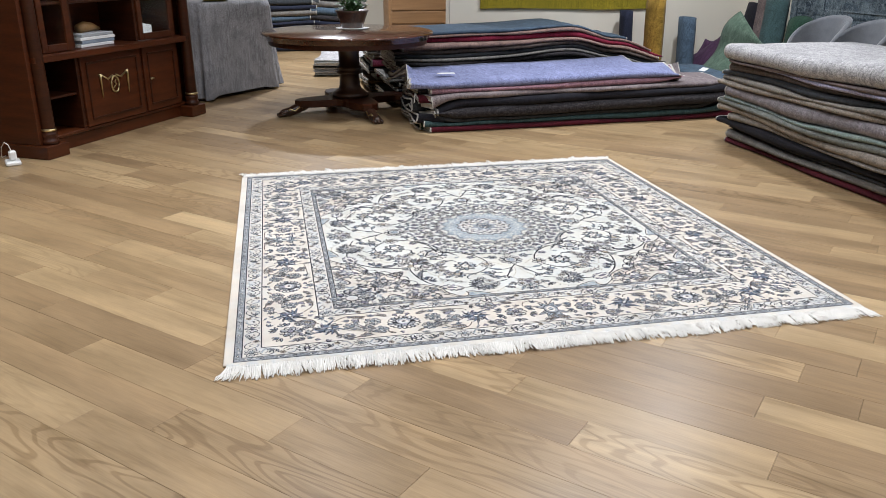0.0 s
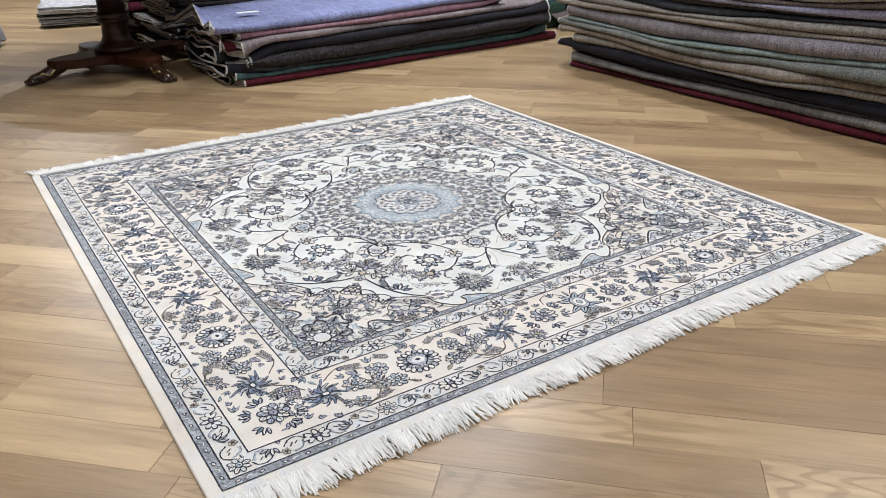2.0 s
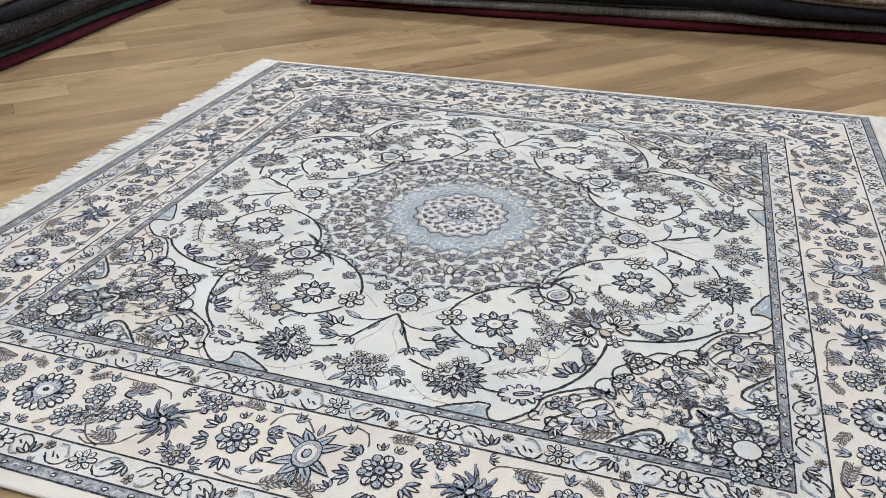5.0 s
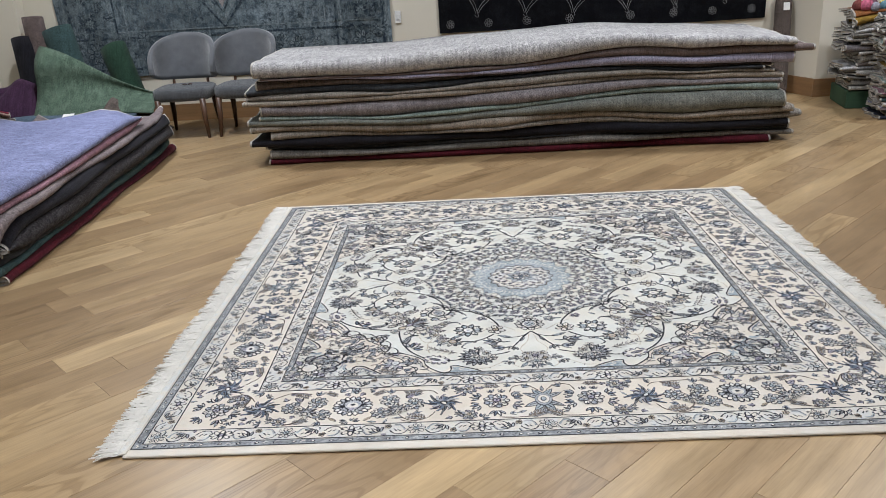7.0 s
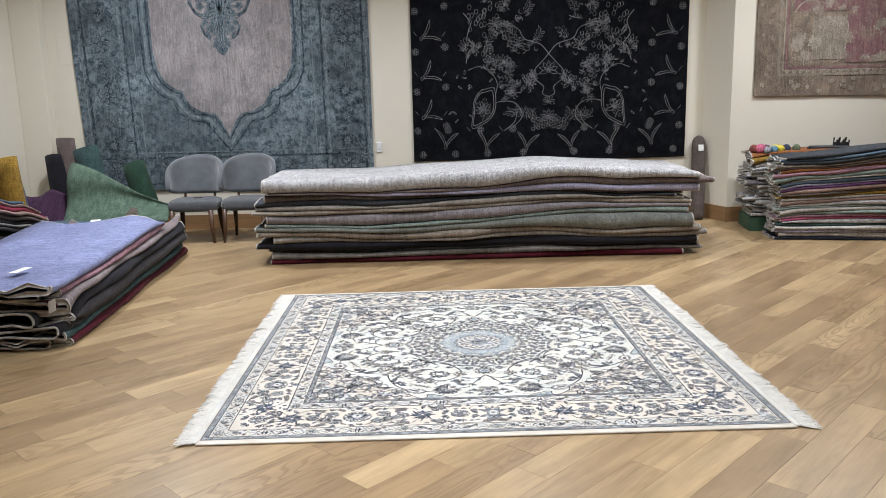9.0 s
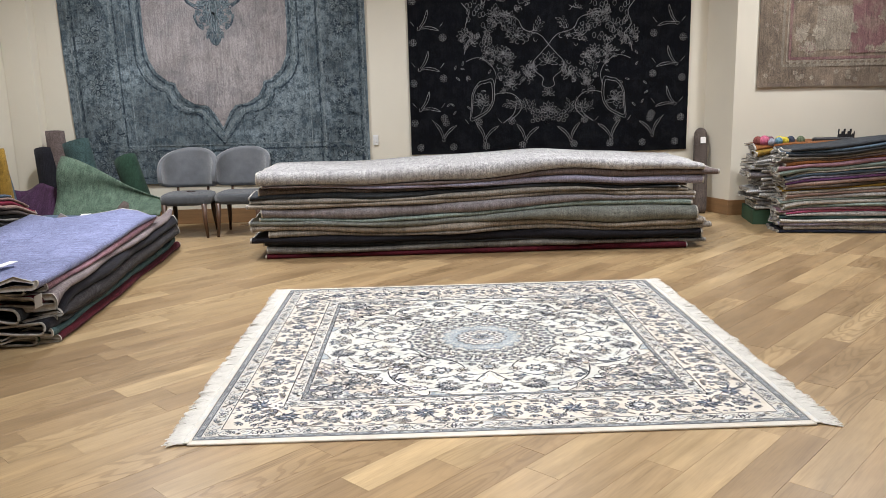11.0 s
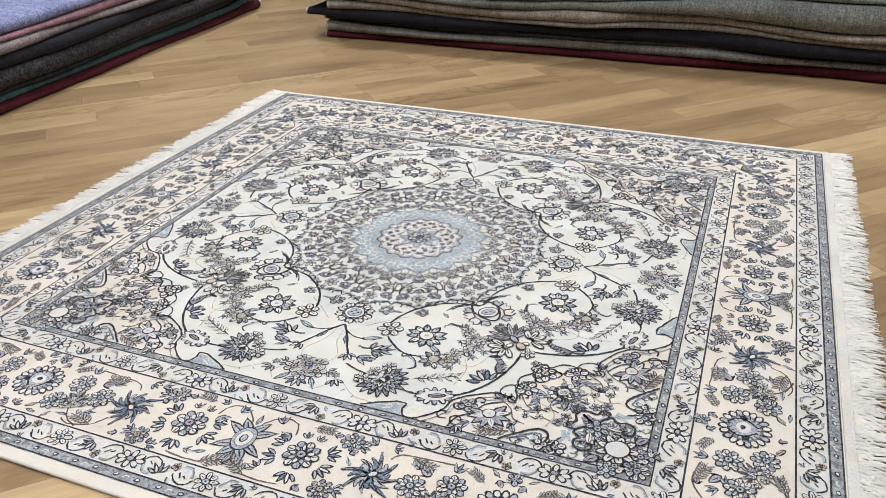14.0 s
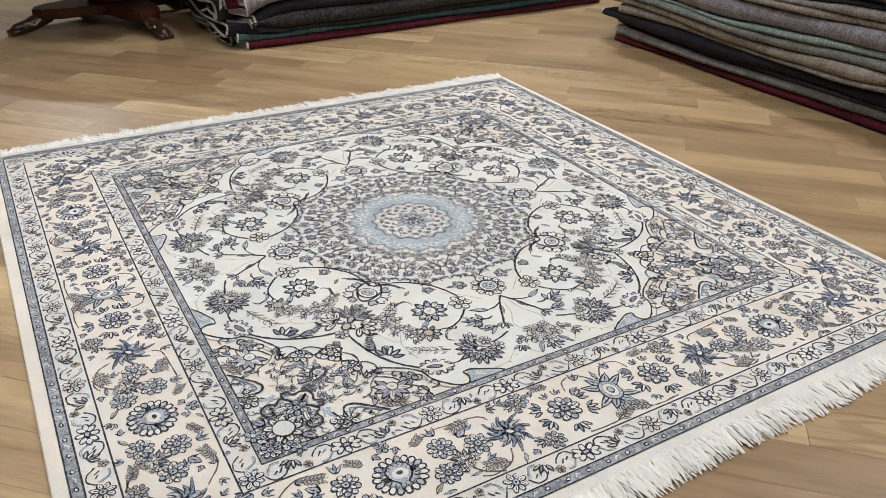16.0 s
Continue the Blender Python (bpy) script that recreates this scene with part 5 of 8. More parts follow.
fd(EYE, 0.522, 0, 0.076)
for sg in (-1, 1):
    FD.line([((0.475 + r_) * q + sg * s_ * q, -(0.475 + r_) * q + sg * s_ * q) for s_, r_ in ((0.012, -0.005), (0.05, -0.022), (0.09, -0.012))], 0.012, INK, 3, 4, True)
fd(rosette(5, SILVER, STRAW), 0.605, 0, 0.02)
fd(CREST, 0.69, 0, 0.086, 0, 2)
for sg in (-1, 1):
    for k, (across, out) in enumerate(((0.055, 0.905), (0.075, 0.935))):
        fd(LEAF, out, PI + sg * (0.9 - 0.4 * k), 0.05, sg * across)
for sg in (-1, 1):
    arch = [(0.0, 0.806), (0.022, 0.812), (0.026, 0.83), (0.062, 0.832), (0.085, 0.852), (0.084, 0.872), (0.068, 0.876), (0.066, 0.862)]
    FD.line([(r_ * q + sg * s_ * q, -r_ * q + sg * s_ * q) for s_, r_ in arch], 0.0048, INK, 3, 4)
    arch = [(0.085, 0.862), (0.112, 0.85), (0.14, 0.86), (0.146, 0.884), (0.13, 0.896), (0.12, 0.884)]
    FD.line([(r_ * q + sg * s_ * q, -r_ * q + sg * s_ * q) for s_, r_ in arch], 0.0044, INK, 3, 4)
    stem = [(0.1, 0.9), (0.108, 0.94), (0.095, 0.97)]
    FD.line([(r_ * q + sg * s_ * q, -r_ * q + sg * s_ * q) for s_, r_ in stem], 0.0036, BROWN, 2, 4)
    fd(LEAF, 0.97, PI + sg * 1.9, 0.045, sg * 0.085)
fd(rosette(6, CREAM, STRAW), 0.845, 0, 0.036)
fd(rosette(5, SILVER, STRAW), 0.8, 0, 0.016)
fd(lotus(SILVER, SILVER, 7), 0.945, PI, 0.07)
fd(EYE, 0.935, PI, 0.04, 0, 8)
for dx in (-0.012, 0.0, 0.012):
    fd(rosette(4, BROWN, INK), 1.0 + (0.008 if dx else -0.006), 0, 0.0085, dx, 4)
for sg in (-1, 1):
    cap = [(0.0, 1.012), (0.018, 1.022), (0.03, 1.04), (0.05, 1.035), (0.06, 1.05), (0.046, 1.062)]
    FD.line([(r_ * q + sg * s_ * q, -r_ * q + sg * s_ * q) for s_, r_ in cap], 0.0062, INK, 5, 4)
fd(rosette(9, CREAM, CREAM), 1.165, 0, 0.052, 0, 6)
FD.poly(ell(1.165 * q, -1.165 * q, 0.031, 0.031, 0, 14), INK, 14)
FD.poly(ell(1.165 * q, -1.165 * q, 0.027, 0.027, 0, 14), CREAM, 15)
fd(rosette(6, SILVER, SKY), 1.085, 0, 0.032, 0, 4)
fd(ROSL, 1.24, 0, 0.03, 0, 4)
for sg in (-1, 1):
    fd(leaf(CREAM), 1.12, sg * 0.7, 0.05, sg * 0.05, 4)
    fd(BUD, 1.165, -sg * 1.5, 0.05, sg * 0.055, 4)
    fd(rosette(6, SKY, CREAM), 1.21, 0, 0.024, sg * 0.06, 4)

# -- the round medallion
C = Motif()
for k in range(16):
    a = 2 * PI * k / 16
    wedge = Motif()

    def wp(mo, r, da, rot=0.0, s=1.0, lay=0):
        wedge.put(mo, r * math.sin(da), -r * math.cos(da), rot + da, s, False, lay)
    for sg in (-1, 1):
        wp(ROS6, 0.325, sg * 0.1, 0, 0.019, 3)
        wp(rosette(6, LAV, CREAM), 0.385, sg * 0.125, 0, 0.021, 3)
        wp(LEAFB, 0.30, sg * 0.13, PI + sg * 0.8, 0.028, 3)
        wp(TUFT, 0.42, sg * 0.06, PI + sg * 0.5, 0.03, 3)
        wp(leaf(CREAM), 0.35, sg * 0.16, sg * 1.0, 0.034, 3)
        wp(leaf(SKY), 0.36, sg * 0.05, sg * 1.2, 0.024, 3)
        wedge.line([(0.0, -0.275), (sg * 0.02, -0.30), (sg * 0.045, -0.325), (sg * 0.06, -0.36), (sg * 0.045, -0.385), (sg * 0.03, -0.375)], 0.0042, INK, 3, 4)
        wedge.line([(sg * 0.084, -0.428), (sg * 0.066, -0.415), (sg * 0.05, -0.43), (sg * 0.056, -0.442)], 0.0042, INK, 5, 4)
        wedge.line([(sg * 0.04, -0.428), (sg * 0.022, -0.44), (sg * 0.008, -0.455), (sg * 0.018, -0.462)], 0.0042, INK, 5, 4)
        wedge.line([(sg * 0.08, -0.412), (sg * 0.05, -0.418), (sg * 0.02, -0.434)], 0.011, SKY if k % 2 else SILVER, 2, 3)
    for sg in (-1, 1):
        for j_, (rad_, da_, rt_, sz_) in enumerate(((0.268, 0.06, 0.5, 0.026), (0.345, 0.115, 2.2, 0.026), (0.43, 0.15, 1.1, 0.022), (0.395, 0.18, 2.0, 0.024))):
            wp(TUFT if j_ % 2 else LEAFB, rad_, sg * da_, sg * rt_, sz_, 2)
        wedge.line([(sg * 0.005, -0.33), (sg * 0.03, -0.345), (sg * 0.028, -0.365), (sg * 0.012, -0.362)], 0.0036, INK, 3, 4)
        wedge.line([(sg * 0.06, -0.30), (sg * 0.075, -0.325), (sg * 0.07, -0.35), (sg * 0.055, -0.345)], 0.0036, BROWN, 3, 4)
    wp(ROSB if k % 2 else ROS, 0.40, 0, 0, 0.025, 4)
    wp(rosette(6, SILVER, CREAM), 0.285, 0, 0, 0.022, 4)
    wp(BUD, 0.345, 0, PI, 0.042, 4)
    for sg in (-1, 1):
        wp(ROS6 if k % 2 else ROSL, 0.262, sg * PI / 16 * 0.55, 0, 0.017, 4)
    wp(ROSL, 0.255, PI / 16, 0, 0.021, 4)
    wp(TUFT, 0.29, PI / 16, 0.3, 0.03, 3)
    wp(ROS6, 0.44, 0, 0, 0.014, 6)
    C.put(wedge, 0, 0, a)
star = []
for k in range(64):
    a = 2 * PI * k / 64
    r = (0.25, 0.228, 0.212, 0.228)[k % 4]
    star.append((r * math.sin(a), -r * math.cos(a)))
for k in range(16):
    a = 2 * PI * (k + 0.5) / 16
    tip = Motif()
    outlined(tip, [(0, 0.0), (0.013, 0.014), (0.011, 0.03), (0, 0.042), (-0.011, 0.03), (-0.013, 0.014)], CREAM, 0.0028, 7, GREY)
    C.put(tip, 0.215 * math.sin(a), -0.215 * math.cos(a), a + PI)
    C.put(ROSL, 0.272 * math.sin(a - PI / 16), -0.272 * math.cos(a - PI / 16), a, 0.017, lay=6)
C.poly(star, SKY, 6)
C.line(star + [star[0]], 0.003, GREY, 7, 1)
for k in range(32):
    a = 2 * PI * k / 32
    for rad, ph in ((0.168, 0.05), (0.186, 0.0), (0.204, 0.098)):
        m_ = Motif()
        m_.line([(0.012 * math.cos(0.9 * j), 0.012 * math.sin(0.9 * j)) for j in range(6)], 0.0042, (SILVER, CREAM, IVORY)[int((rad - 0.16) / 0.018)], 8, 2)
        C.put(m_, rad * math.sin(a + ph), -rad * math.cos(a + ph), a * 3)
    if k % 2 == 0:
        C.put(BUD, 0.23 * math.sin(a), -0.23 * math.cos(a), a + PI, 0.02, lay=8)
scal = [((0.147 + 0.007 * math.cos(16 * t)) * math.cos(t), (0.147 + 0.007 * math.cos(16 * t)) * math.sin(t)) for t in [2 * PI * i / 128 for i in range(128)]]
C.poly(scal, BROWN, 9)
C.poly([(x * 0.965, y * 0.965) for x, y in scal], SILVER, 10)
C.poly([(x * 0.9, y * 0.9) for x, y in scal], CREAM, 11)
for k in range(16):
    a = 2 * PI * k / 16
    C.put(SHEAFG, 0.126 * math.sin(a), -0.126 * math.cos(a), a, 0.026, lay=12)
    C.put(rosette(5, LAV, BROWN), 0.097 * math.sin(a + PI / 16), -0.097 * math.cos(a + PI / 16), a, 0.0105, lay=12)
C.poly([((0.066 if i % 2 else 0.052) * math.cos(PI * i / 8), (0.066 if i % 2 else 0.052) * math.sin(PI * i / 8)) for i in range(16)], SKY, 12)
petal_ring(C, 8, 0.056, 0.02, 0.016, SILVER, GREY, 13, 0.2, 0.5)
C.put(double(10, CREAM, BLUE), 0, 0, 0, 0.042, lay=16)
for k in range(24):
    a = 2 * PI * k / 24
    m_ = Motif()
    m_.line([(0.008 * math.cos(0.9 * j), 0.008 * math.sin(0.9 * j)) for j in range(6)], 0.0028, (INK, GREY, BROWN)[k % 3], 13, 2)
    C.put(m_, 0.125 * math.sin(a), -0.125 * math.cos(a), a * 3)
    C.put(m_, 0.078 * math.sin(a + 0.1), -0.078 * math.cos(a + 0.1), a * 5, 0.8)
    if k % 2 == 0:
        C.put(BUD, 0.075 * math.sin(a), -0.075 * math.cos(a), a + PI, 0.018, lay=13)

# -- borders: s along the side from its middle, o inwards from the dark edge line
def border(half):
    """One side, drawn with the edge line on y = 0 and the field towards +y."""
    B = Motif()
    for o, hl in ((0.066, half - 0.066), (0.368, half - 0.368)):
        n = 4 * round(hl / 0.4)
        st = 2 * hl / n
        for k in range(n):
            s = -hl + st * k
            if k % 2 == 0:
                B.put(rosette(8, CREAM, SKY), s, o, 0.2, 0.031, lay=3)
            else:
                for j in range(8):
                    a = 2 * PI * j / 8
                    B.poly(ell(s + 0.027 * math.cos(a), o + 0.016 * math.sin(a), 0.015, 0.0095, a, 8), INK, 3)
                    B.poly(ell(s + 0.027 * math.cos(a), o + 0.016 * math.sin(a), 0.0105, 0.006, a, 8), CREAM, 4)
                B.poly(ell(s, o, 0.013, 0.0085, 0, 8), INK, 5)
                B.poly(ell(s, o, 0.008, 0.005, 0, 8), LAV, 6)
            up = 1 if k % 2 else -1
            for sg, base in ((1, s), (-1, s + st)):  # scrolls leave both flowers and meet under a dark blossom
                v = up * sg
                B.line([(base + sg * 0.03, o + 0.006 * v), (base + sg * 0.045, o + 0.026 * v), (base + sg * 0.07, o + 0.024 * v), (base + sg * 0.088, o + 0.004 * v)], 0.0038, INK, 3, 4)
                B.line([(base + sg * 0.036, o + 0.004 * v), (base + sg * 0.05, o - 0.02 * v), (base + sg * 0.074, o - 0.022 * v)], 0.009, (SKY, SILVER)[k % 2], 2, 4, True)
                B.line([(base + sg * 0.036, o - 0.002 * v), (base + sg * 0.052, o - 0.025 * v), (base + sg * 0.072, o - 0.026 * v)], 0.003, GREY, 3, 4)
                for j in range(2):
                    B.line([(base + sg * (0.05 + 0.014 * j), o + 0.01 * v), (base + sg * (0.06 + 0.014 * j), o + (0.002 - 0.006 * j) * v)], 0.0036, INK, 3, 1)
            B.put(SHEAFG, s + st / 2 - 0.012, o - 0.022 * up, (0.5 if up > 0 else PI - 0.5), 0.042, lay=4)
            B.put(rosette(5, STRAW, BROWN), s + st / 2 + 0.014, o + 0.016 * up, 0, 0.013, lay=4)
    for o in (0.0155, 0.4135):
        hl = half - o
        n = int(2 * hl / 0.06)
        for k in range(n):
            s = -hl + 2 * hl * (k + 0.5) / n
            B.poly(ell(s, o, 0.0085, 0.0058, 0.3, 8), INK, 3)
            B.poly(ell(s, o, 0.005, 0.003, 0.3, 6), CREAM, 4)
            B.line([(s + 0.02, o - 0.005), (s + 0.027, o + 0.004), (s + 0.036, o + 0.002)], 0.0032, GREY if k % 2 else CREAM, 3, 2)
    o, sc = 0.217, half / 1.312
    ends = half - o

    def dais(x, y, turn=0.0):
        B.put(double(9, CREAM, LAV), x, y, turn, 0.046, lay=4)
        for k, a in enumerate((0.42, 1.3, 1.84, 2.72, -0.4, -1.57, -2.74)):
            B.put(sheaf((BLUE, LAV, BLUE)[k % 3], 3 if k in (1, 2) else 4), x + 0.054 * math.cos(a + turn), y + 0.052 * math.sin(a + turn), a + turn - PI / 2, 0.03 if k in (1, 2) else 0.046)

    def cluster(x, sg):
        """Two blue flowers, a dark palmette and a third flower on one side of the round blossom."""
        for dx, dy, r in ((0.125, 0.03, 0.036), (0.1, -0.05, 0.034), (0.213, 0.0, 0.036)):
            B.put(DOUBLE, x + sg * dx, o + dy, dx * 30, r, lay=2)
        B.put(plume(9, BROWN), x + sg * 0.155, o - 0.032, sg * 0.5, 0.042, lay=1)
        B.put(BUD, x + sg * 0.185, o + 0.045, -sg * 0.9, 0.048)
        B.put(TUFT, x + sg * 0.13, o + 0.075, sg * 0.2, 0.036)
        B.line([(x + sg * 0.16, o - 0.06), (x + sg * 0.185, o - 0.09), (x + sg * 0.225, o - 0.108)], 0.0045, BROWN, 1, 4)
        B.put(LEAF, x + sg * 0.175, o - 0.082, sg * 1.6, 0.034)
        B.put(leaf(STRAW), x + sg * 0.045, o - 0.092, -sg * 0.9, 0.042)
        B.put(BUD, x + sg * 0.03, o + 0.085, sg * 2.6, 0.032)
        B.put(FROND, x + sg * 0.06, o + 0.068, -sg * 1.0, 0.055)

    # a ringed, four-horned blossom in the middle
    for sg in (-1, 1):
        for v in (-1, 1):
            for a, ln in ((0.6, 0.038), (1.15, 0.03)):
                hx, hy = 0.045 * math.cos(a) * sg, 0.05 * math.sin(a) * v
                turn = math.atan2(v * math.sin(a * 0.8), sg * math.cos(a * 0.8))
                B.poly(ell(hx, o + hy, ln, 0.0155, turn, 10, 0.85), INK, 2)
                B.poly(ell(hx, o + hy, ln * 0.78, 0.0105, turn, 10, 0.85), (SILVER, SKY)[a > 1], 3)
                B.poly(ell(hx, o + hy, ln * 0.5, 0.002, turn, 6), INK, 4)
        B.put(LEAF, 0, o + sg * 0.052, 0 if sg > 0 else PI, 0.04, lay=2)
    for k, (r, c) in enumerate(((1.0, INK), (0.9, SILVER), (0.7, GREY), (0.62, CREAM), (0.34, INK), (0.24, SKY))):
        B.poly(ell(0, o, 0.042 * r, 0.031 * r, PI / 2, 14), c, 5 + k)
    for sg in (-1, 1):
        dais(sg * 0.156 * sc, o, 0)
        for s, v in ((0.334, 0.25), (0.945, -0.3)):
            B.put(LILY, sg * s * sc, o, v * sg + (0 if sg > 0 else PI), 0.07, sg < 0, lay=1)
        x = sg * 0.637 * sc
        t = Motif()
        for i in range(19):
            a = 2 * PI * i / 19
            t.poly(ell(0.84 * math.cos(a), 0.74 * math.sin(a), 0.2, 0.15, a, 8), INK, 1)
            t.poly(ell(0.83 * math.cos(a), 0.73 * math.sin(a), 0.14, 0.095, a, 8), (CREAM, SILVER, CREAM)[i % 3], 2)
            t.line([(0.5 * math.cos(a), 0.42 * math.sin(a)), (0.74 * math.cos(a + 0.1), 0.62 * math.sin(a + 0.1))], 0.045, INK, 5, 1)
        t.poly(ell(0, 0, 0.72, 0.6, 0, 16), GREY, 3)
        t.poly(ell(0, 0, 0.64, 0.52, 0, 16), SILVER, 4)
        for v in (-1, 1):
            t.poly(ell(v * 0.52, 0.06 * v, 0.17, 0.11, 0.5 * v, 8), INK, 5)
            t.line([(v * 0.15, 0.62), (v * 0.45, 0.3), (v * 0.4, -0.1), (v * 0.15, -0.4)], 0.07, INK, 5, 4)
        t.poly(ell(0, 0.04, 0.3, 0.26, 0, 12), CREAM, 6)
        t.poly(ell(0, 0.08, 0.13, 0.1, 0, 8), INK, 7)
        t.poly(ell(0, -0.3, 0.14, 0.12, 0, 8), LAV, 7)
        B.put(t, x, o, 0, 0.068, lay=2)
        for v in (-1, 1):
            cluster(x, v)
        B.put(rosette(5, SKY, LAV), x, o + 0.1, 0, 0.02, lay=2)
        B.put(TUFT, x, o + 0.088, 0, 0.036)
        for s, dy, r in ((0.248, 0.083, 0.031), (0.248, -0.08, 0.031), (1.03, 0.075, 0.026), (0.87, -0.085, 0.026)):
            B.put(DOUBLEL, sg * s * sc, o + dy, s, r, lay=2)
            B.put(SHEAFG, sg * (s + 0.02) * sc, o + dy * 0.9, -sg * 1.4, 0.034)
        for s, dy, rot in ((0.26, 0.045, 0.8), (0.305, -0.09, -1.2), (1.0, -0.085, 1.3), (0.2, 0.09, 1.4), (0.86, 0.09, -1.4)):
            B.put(BUD, sg * s * sc, o + dy, -sg * rot + (PI if dy < 0 else 0), 0.03)
        # vines with leafy fronds along the guard lines
        for pts in ([(0.0, -0.055), (0.03, -0.095), (0.09, -0.104), (0.15, -0.1)], [(0.012, 0.06), (0.05, 0.1), (0.095, 0.092), (0.11, 0.055)], [(0.355, 0.062), (0.375, 0.085), (0.44, 0.092), (0.5, 0.096)],
                    [(0.36, -0.052), (0.385, -0.09), (0.44, -0.106), (0.47, -0.095)], [(0.79, -0.085), (0.84, -0.1), (0.9, -0.06)], [(0.79, 0.09), (0.86, 0.1), (0.92, 0.06)], [(0.98, 0.05), (1.02, 0.1), (1.08, 0.09)]):
            B.line([(sg * s * sc, o + dy) for s, dy in pts], 0.004, BROWN, 1, 5)
        for s, dy, rot, ln in ((0.06, -0.1, 1.1, 0.085), (0.14, 0.096, -1.45, 0.06), (0.4, 0.084, -1.8, 0.07), (0.385, -0.09, -1.35, 0.075), (0.85, 0.095, 1.9, 0.065), (0.83, -0.095, 1.2, 0.06), (1.02, 0.095, -1.9, 0.06)):
            B.put(FROND, sg * s * sc, o + dy, sg * rot, ln)
        for s, dy, rot in ((0.1, 0.05, 2.0), (0.43, 0.055, 0.6), (0.43, -0.06, 1.2), (0.845, 0.03, 1.5), (1.01, 0.0, 1.2), (0.06, 0.08, 0.4), (0.305, 0.092, 0.8)):
            B.put(TUFT, sg * s * sc, o + dy, sg * rot, 0.034)
    dais(ends, o, PI / 4)
    for o_, seed in ((0.066, 6), (0.368, 7)):
        hl = half - o_
        scatter(B, seed, 1500, lambda g: (g.uniform(-hl, hl), o_ + g.uniform(-0.026, 0.026)), 0.0125, (LEAFB, TUFT, LEAF, BUD), (0.017, 0.024))
    scatter(B, 5, 2600, lambda g: (g.uniform(-ends, ends), g.uniform(0.112, 0.324)), 0.0185, (TUFT, LEAF, BUD, SHEAFG, SHEAF, LEAFB), (0.026, 0.036))
    return B


def ring_strip(soup_add, hx, hy, w, dy, lay):
    """A frame of width w whose outer half sizes are hx, hy."""
    z = ZP + lay * STEP
    O, I = [(-hx, -hy), (hx, -hy), (hx, hy), (-hx, hy)], [(-hx + w, -hy + w), (hx - w, -hy + w), (hx - w, hy - w), (-hx + w, hy - w)]
    soup_add.add([(x, y, z) for x, y in O + I], [(i, (i + 1) % 4, 4 + (i + 1) % 4, 4 + i) for i in range(4)], dy)


def knot(soup, mo, m2, lay0=0, jit=None):
    """Lays a motif into a mesh through a flat transform (a, b, c, d, x, y)."""
    a, b, c, d, x, y = m2
    amp = 0.0021
    turn = a * d - b * c < 0
    for pts, dy, lay in mo.polys:
        z = ZP + (lay + lay0) * STEP
        n = len(soup.v)
        for px, py in pts:
            wx, wy = a * px + b * py + x, c * px + d * py + y
            j = noise.noise_vector(Vector((wx * 150, wy * 150, lay * 0.9)))
            j2 = noise.noise_vector(Vector((wx * 420, wy * 420, lay * 0.7 + 5)))
            soup.v.append((wx + amp * j.x + 0.0011 * j2.x, wy + amp * j.y + 0.0011 * j2.y, z))
        idx = list(range(n, n + len(pts)))
        soup.f.append(tuple(idx))
        soup.m.append(dy)


carpet = thing("carpet", pose(CX, CY, 0), "ivory knotted wool carpet with blue medallion lying on the floor", "carpet")
body = Soup()
box(body, -HX - 0.012, -HY - 0.036, 0.001, HX + 0.012, HY + 0.03, ZP, 0.003)
part("foundation", body, DYES[PEACH], carpet, "cream wool ground and selvage")
gr = Soup()
ring_strip(gr, HX, HY, 0.428, PEACH, 1)
ring_strip(gr, HX, HY, 0.004, INK, 4)
ring_strip(gr, HX - 0.004, HY - 0.004, 0.024, SLATE, 2)
ring_strip(gr, HX - 0.028, HY - 0.028, 0.0045, INK, 4)
ring_strip(gr, HX - 0.0325, HY - 0.0325, 0.068, CREAM, 2)
ring_strip(gr, HX - 0.1, HY - 0.1, 0.0045, INK, 4)
ring_strip(gr, HX - 0.334, HY - 0.334, 0.0045, INK, 4)
ring_strip(gr, HX - 0.3385, HY - 0.3385, 0.062, CREAM, 2)
ring_strip(gr, HX - 0.402, HY - 0.402, 0.0036, INK, 4)
ring_strip(gr, HX - 0.406, HY - 0.406, 0.018, SLATE, 2)
ring_strip(gr, HX - 0.424, HY - 0.424, 0.004, INK, 4)
BX, BY = border(HX), border(HY)
knot(gr, BX, (1, 0, 0, 1, 0, -HY), 2)
knot(gr, BX, (-1, 0, 0, -1, 0, HY), 2)
knot(gr, BY, (0, -1, 1, 0, HX, 0), 2)
knot(gr, BY, (0, 1, -1, 0, -HX, 0), 2)
part("border", gr, DYES, carpet, "peach border with dark palmettes and daisies between narrow guard bands")
fd_ = Soup()
fx, fy = HX - 0.428, HY - 0.428
fd_.add([(-fx, -fy, ZP + STEP), (fx, -fy, ZP + STEP), (fx, fy, ZP + STEP), (-fx, fy, ZP + STEP)], [(0, 1, 2, 3)], PEACH)
kx, ky = fx / 0.886, fy / 0.886
octant = [(0.0, 0.884), (0.24, 0.884)]
for x, d in edge[1:]:
    if x / d > octant[-1][0] / octant[-1][1] + 0.004:
        octant.append((x, d))
octant[-1] = (0.572, 0.572)
loop = []
for k in range(4):
    c_, s_ = math.cos(k * PI / 2), math.sin(k * PI / 2)
    seg = [(x, -d) for x, d in octant] + [(d, -x) for x, d in reversed(octant[:-1])]
    loop += [(c_ * x - s_ * y, s_ * x + c_ * y) for x, y in seg[:-1]]
n0 = len(fd_.v)
fd_.v += [(0, 0, ZP + 2 * STEP)] + [(x * kx, y * ky, ZP + 2 * STEP) for x, y in loop]
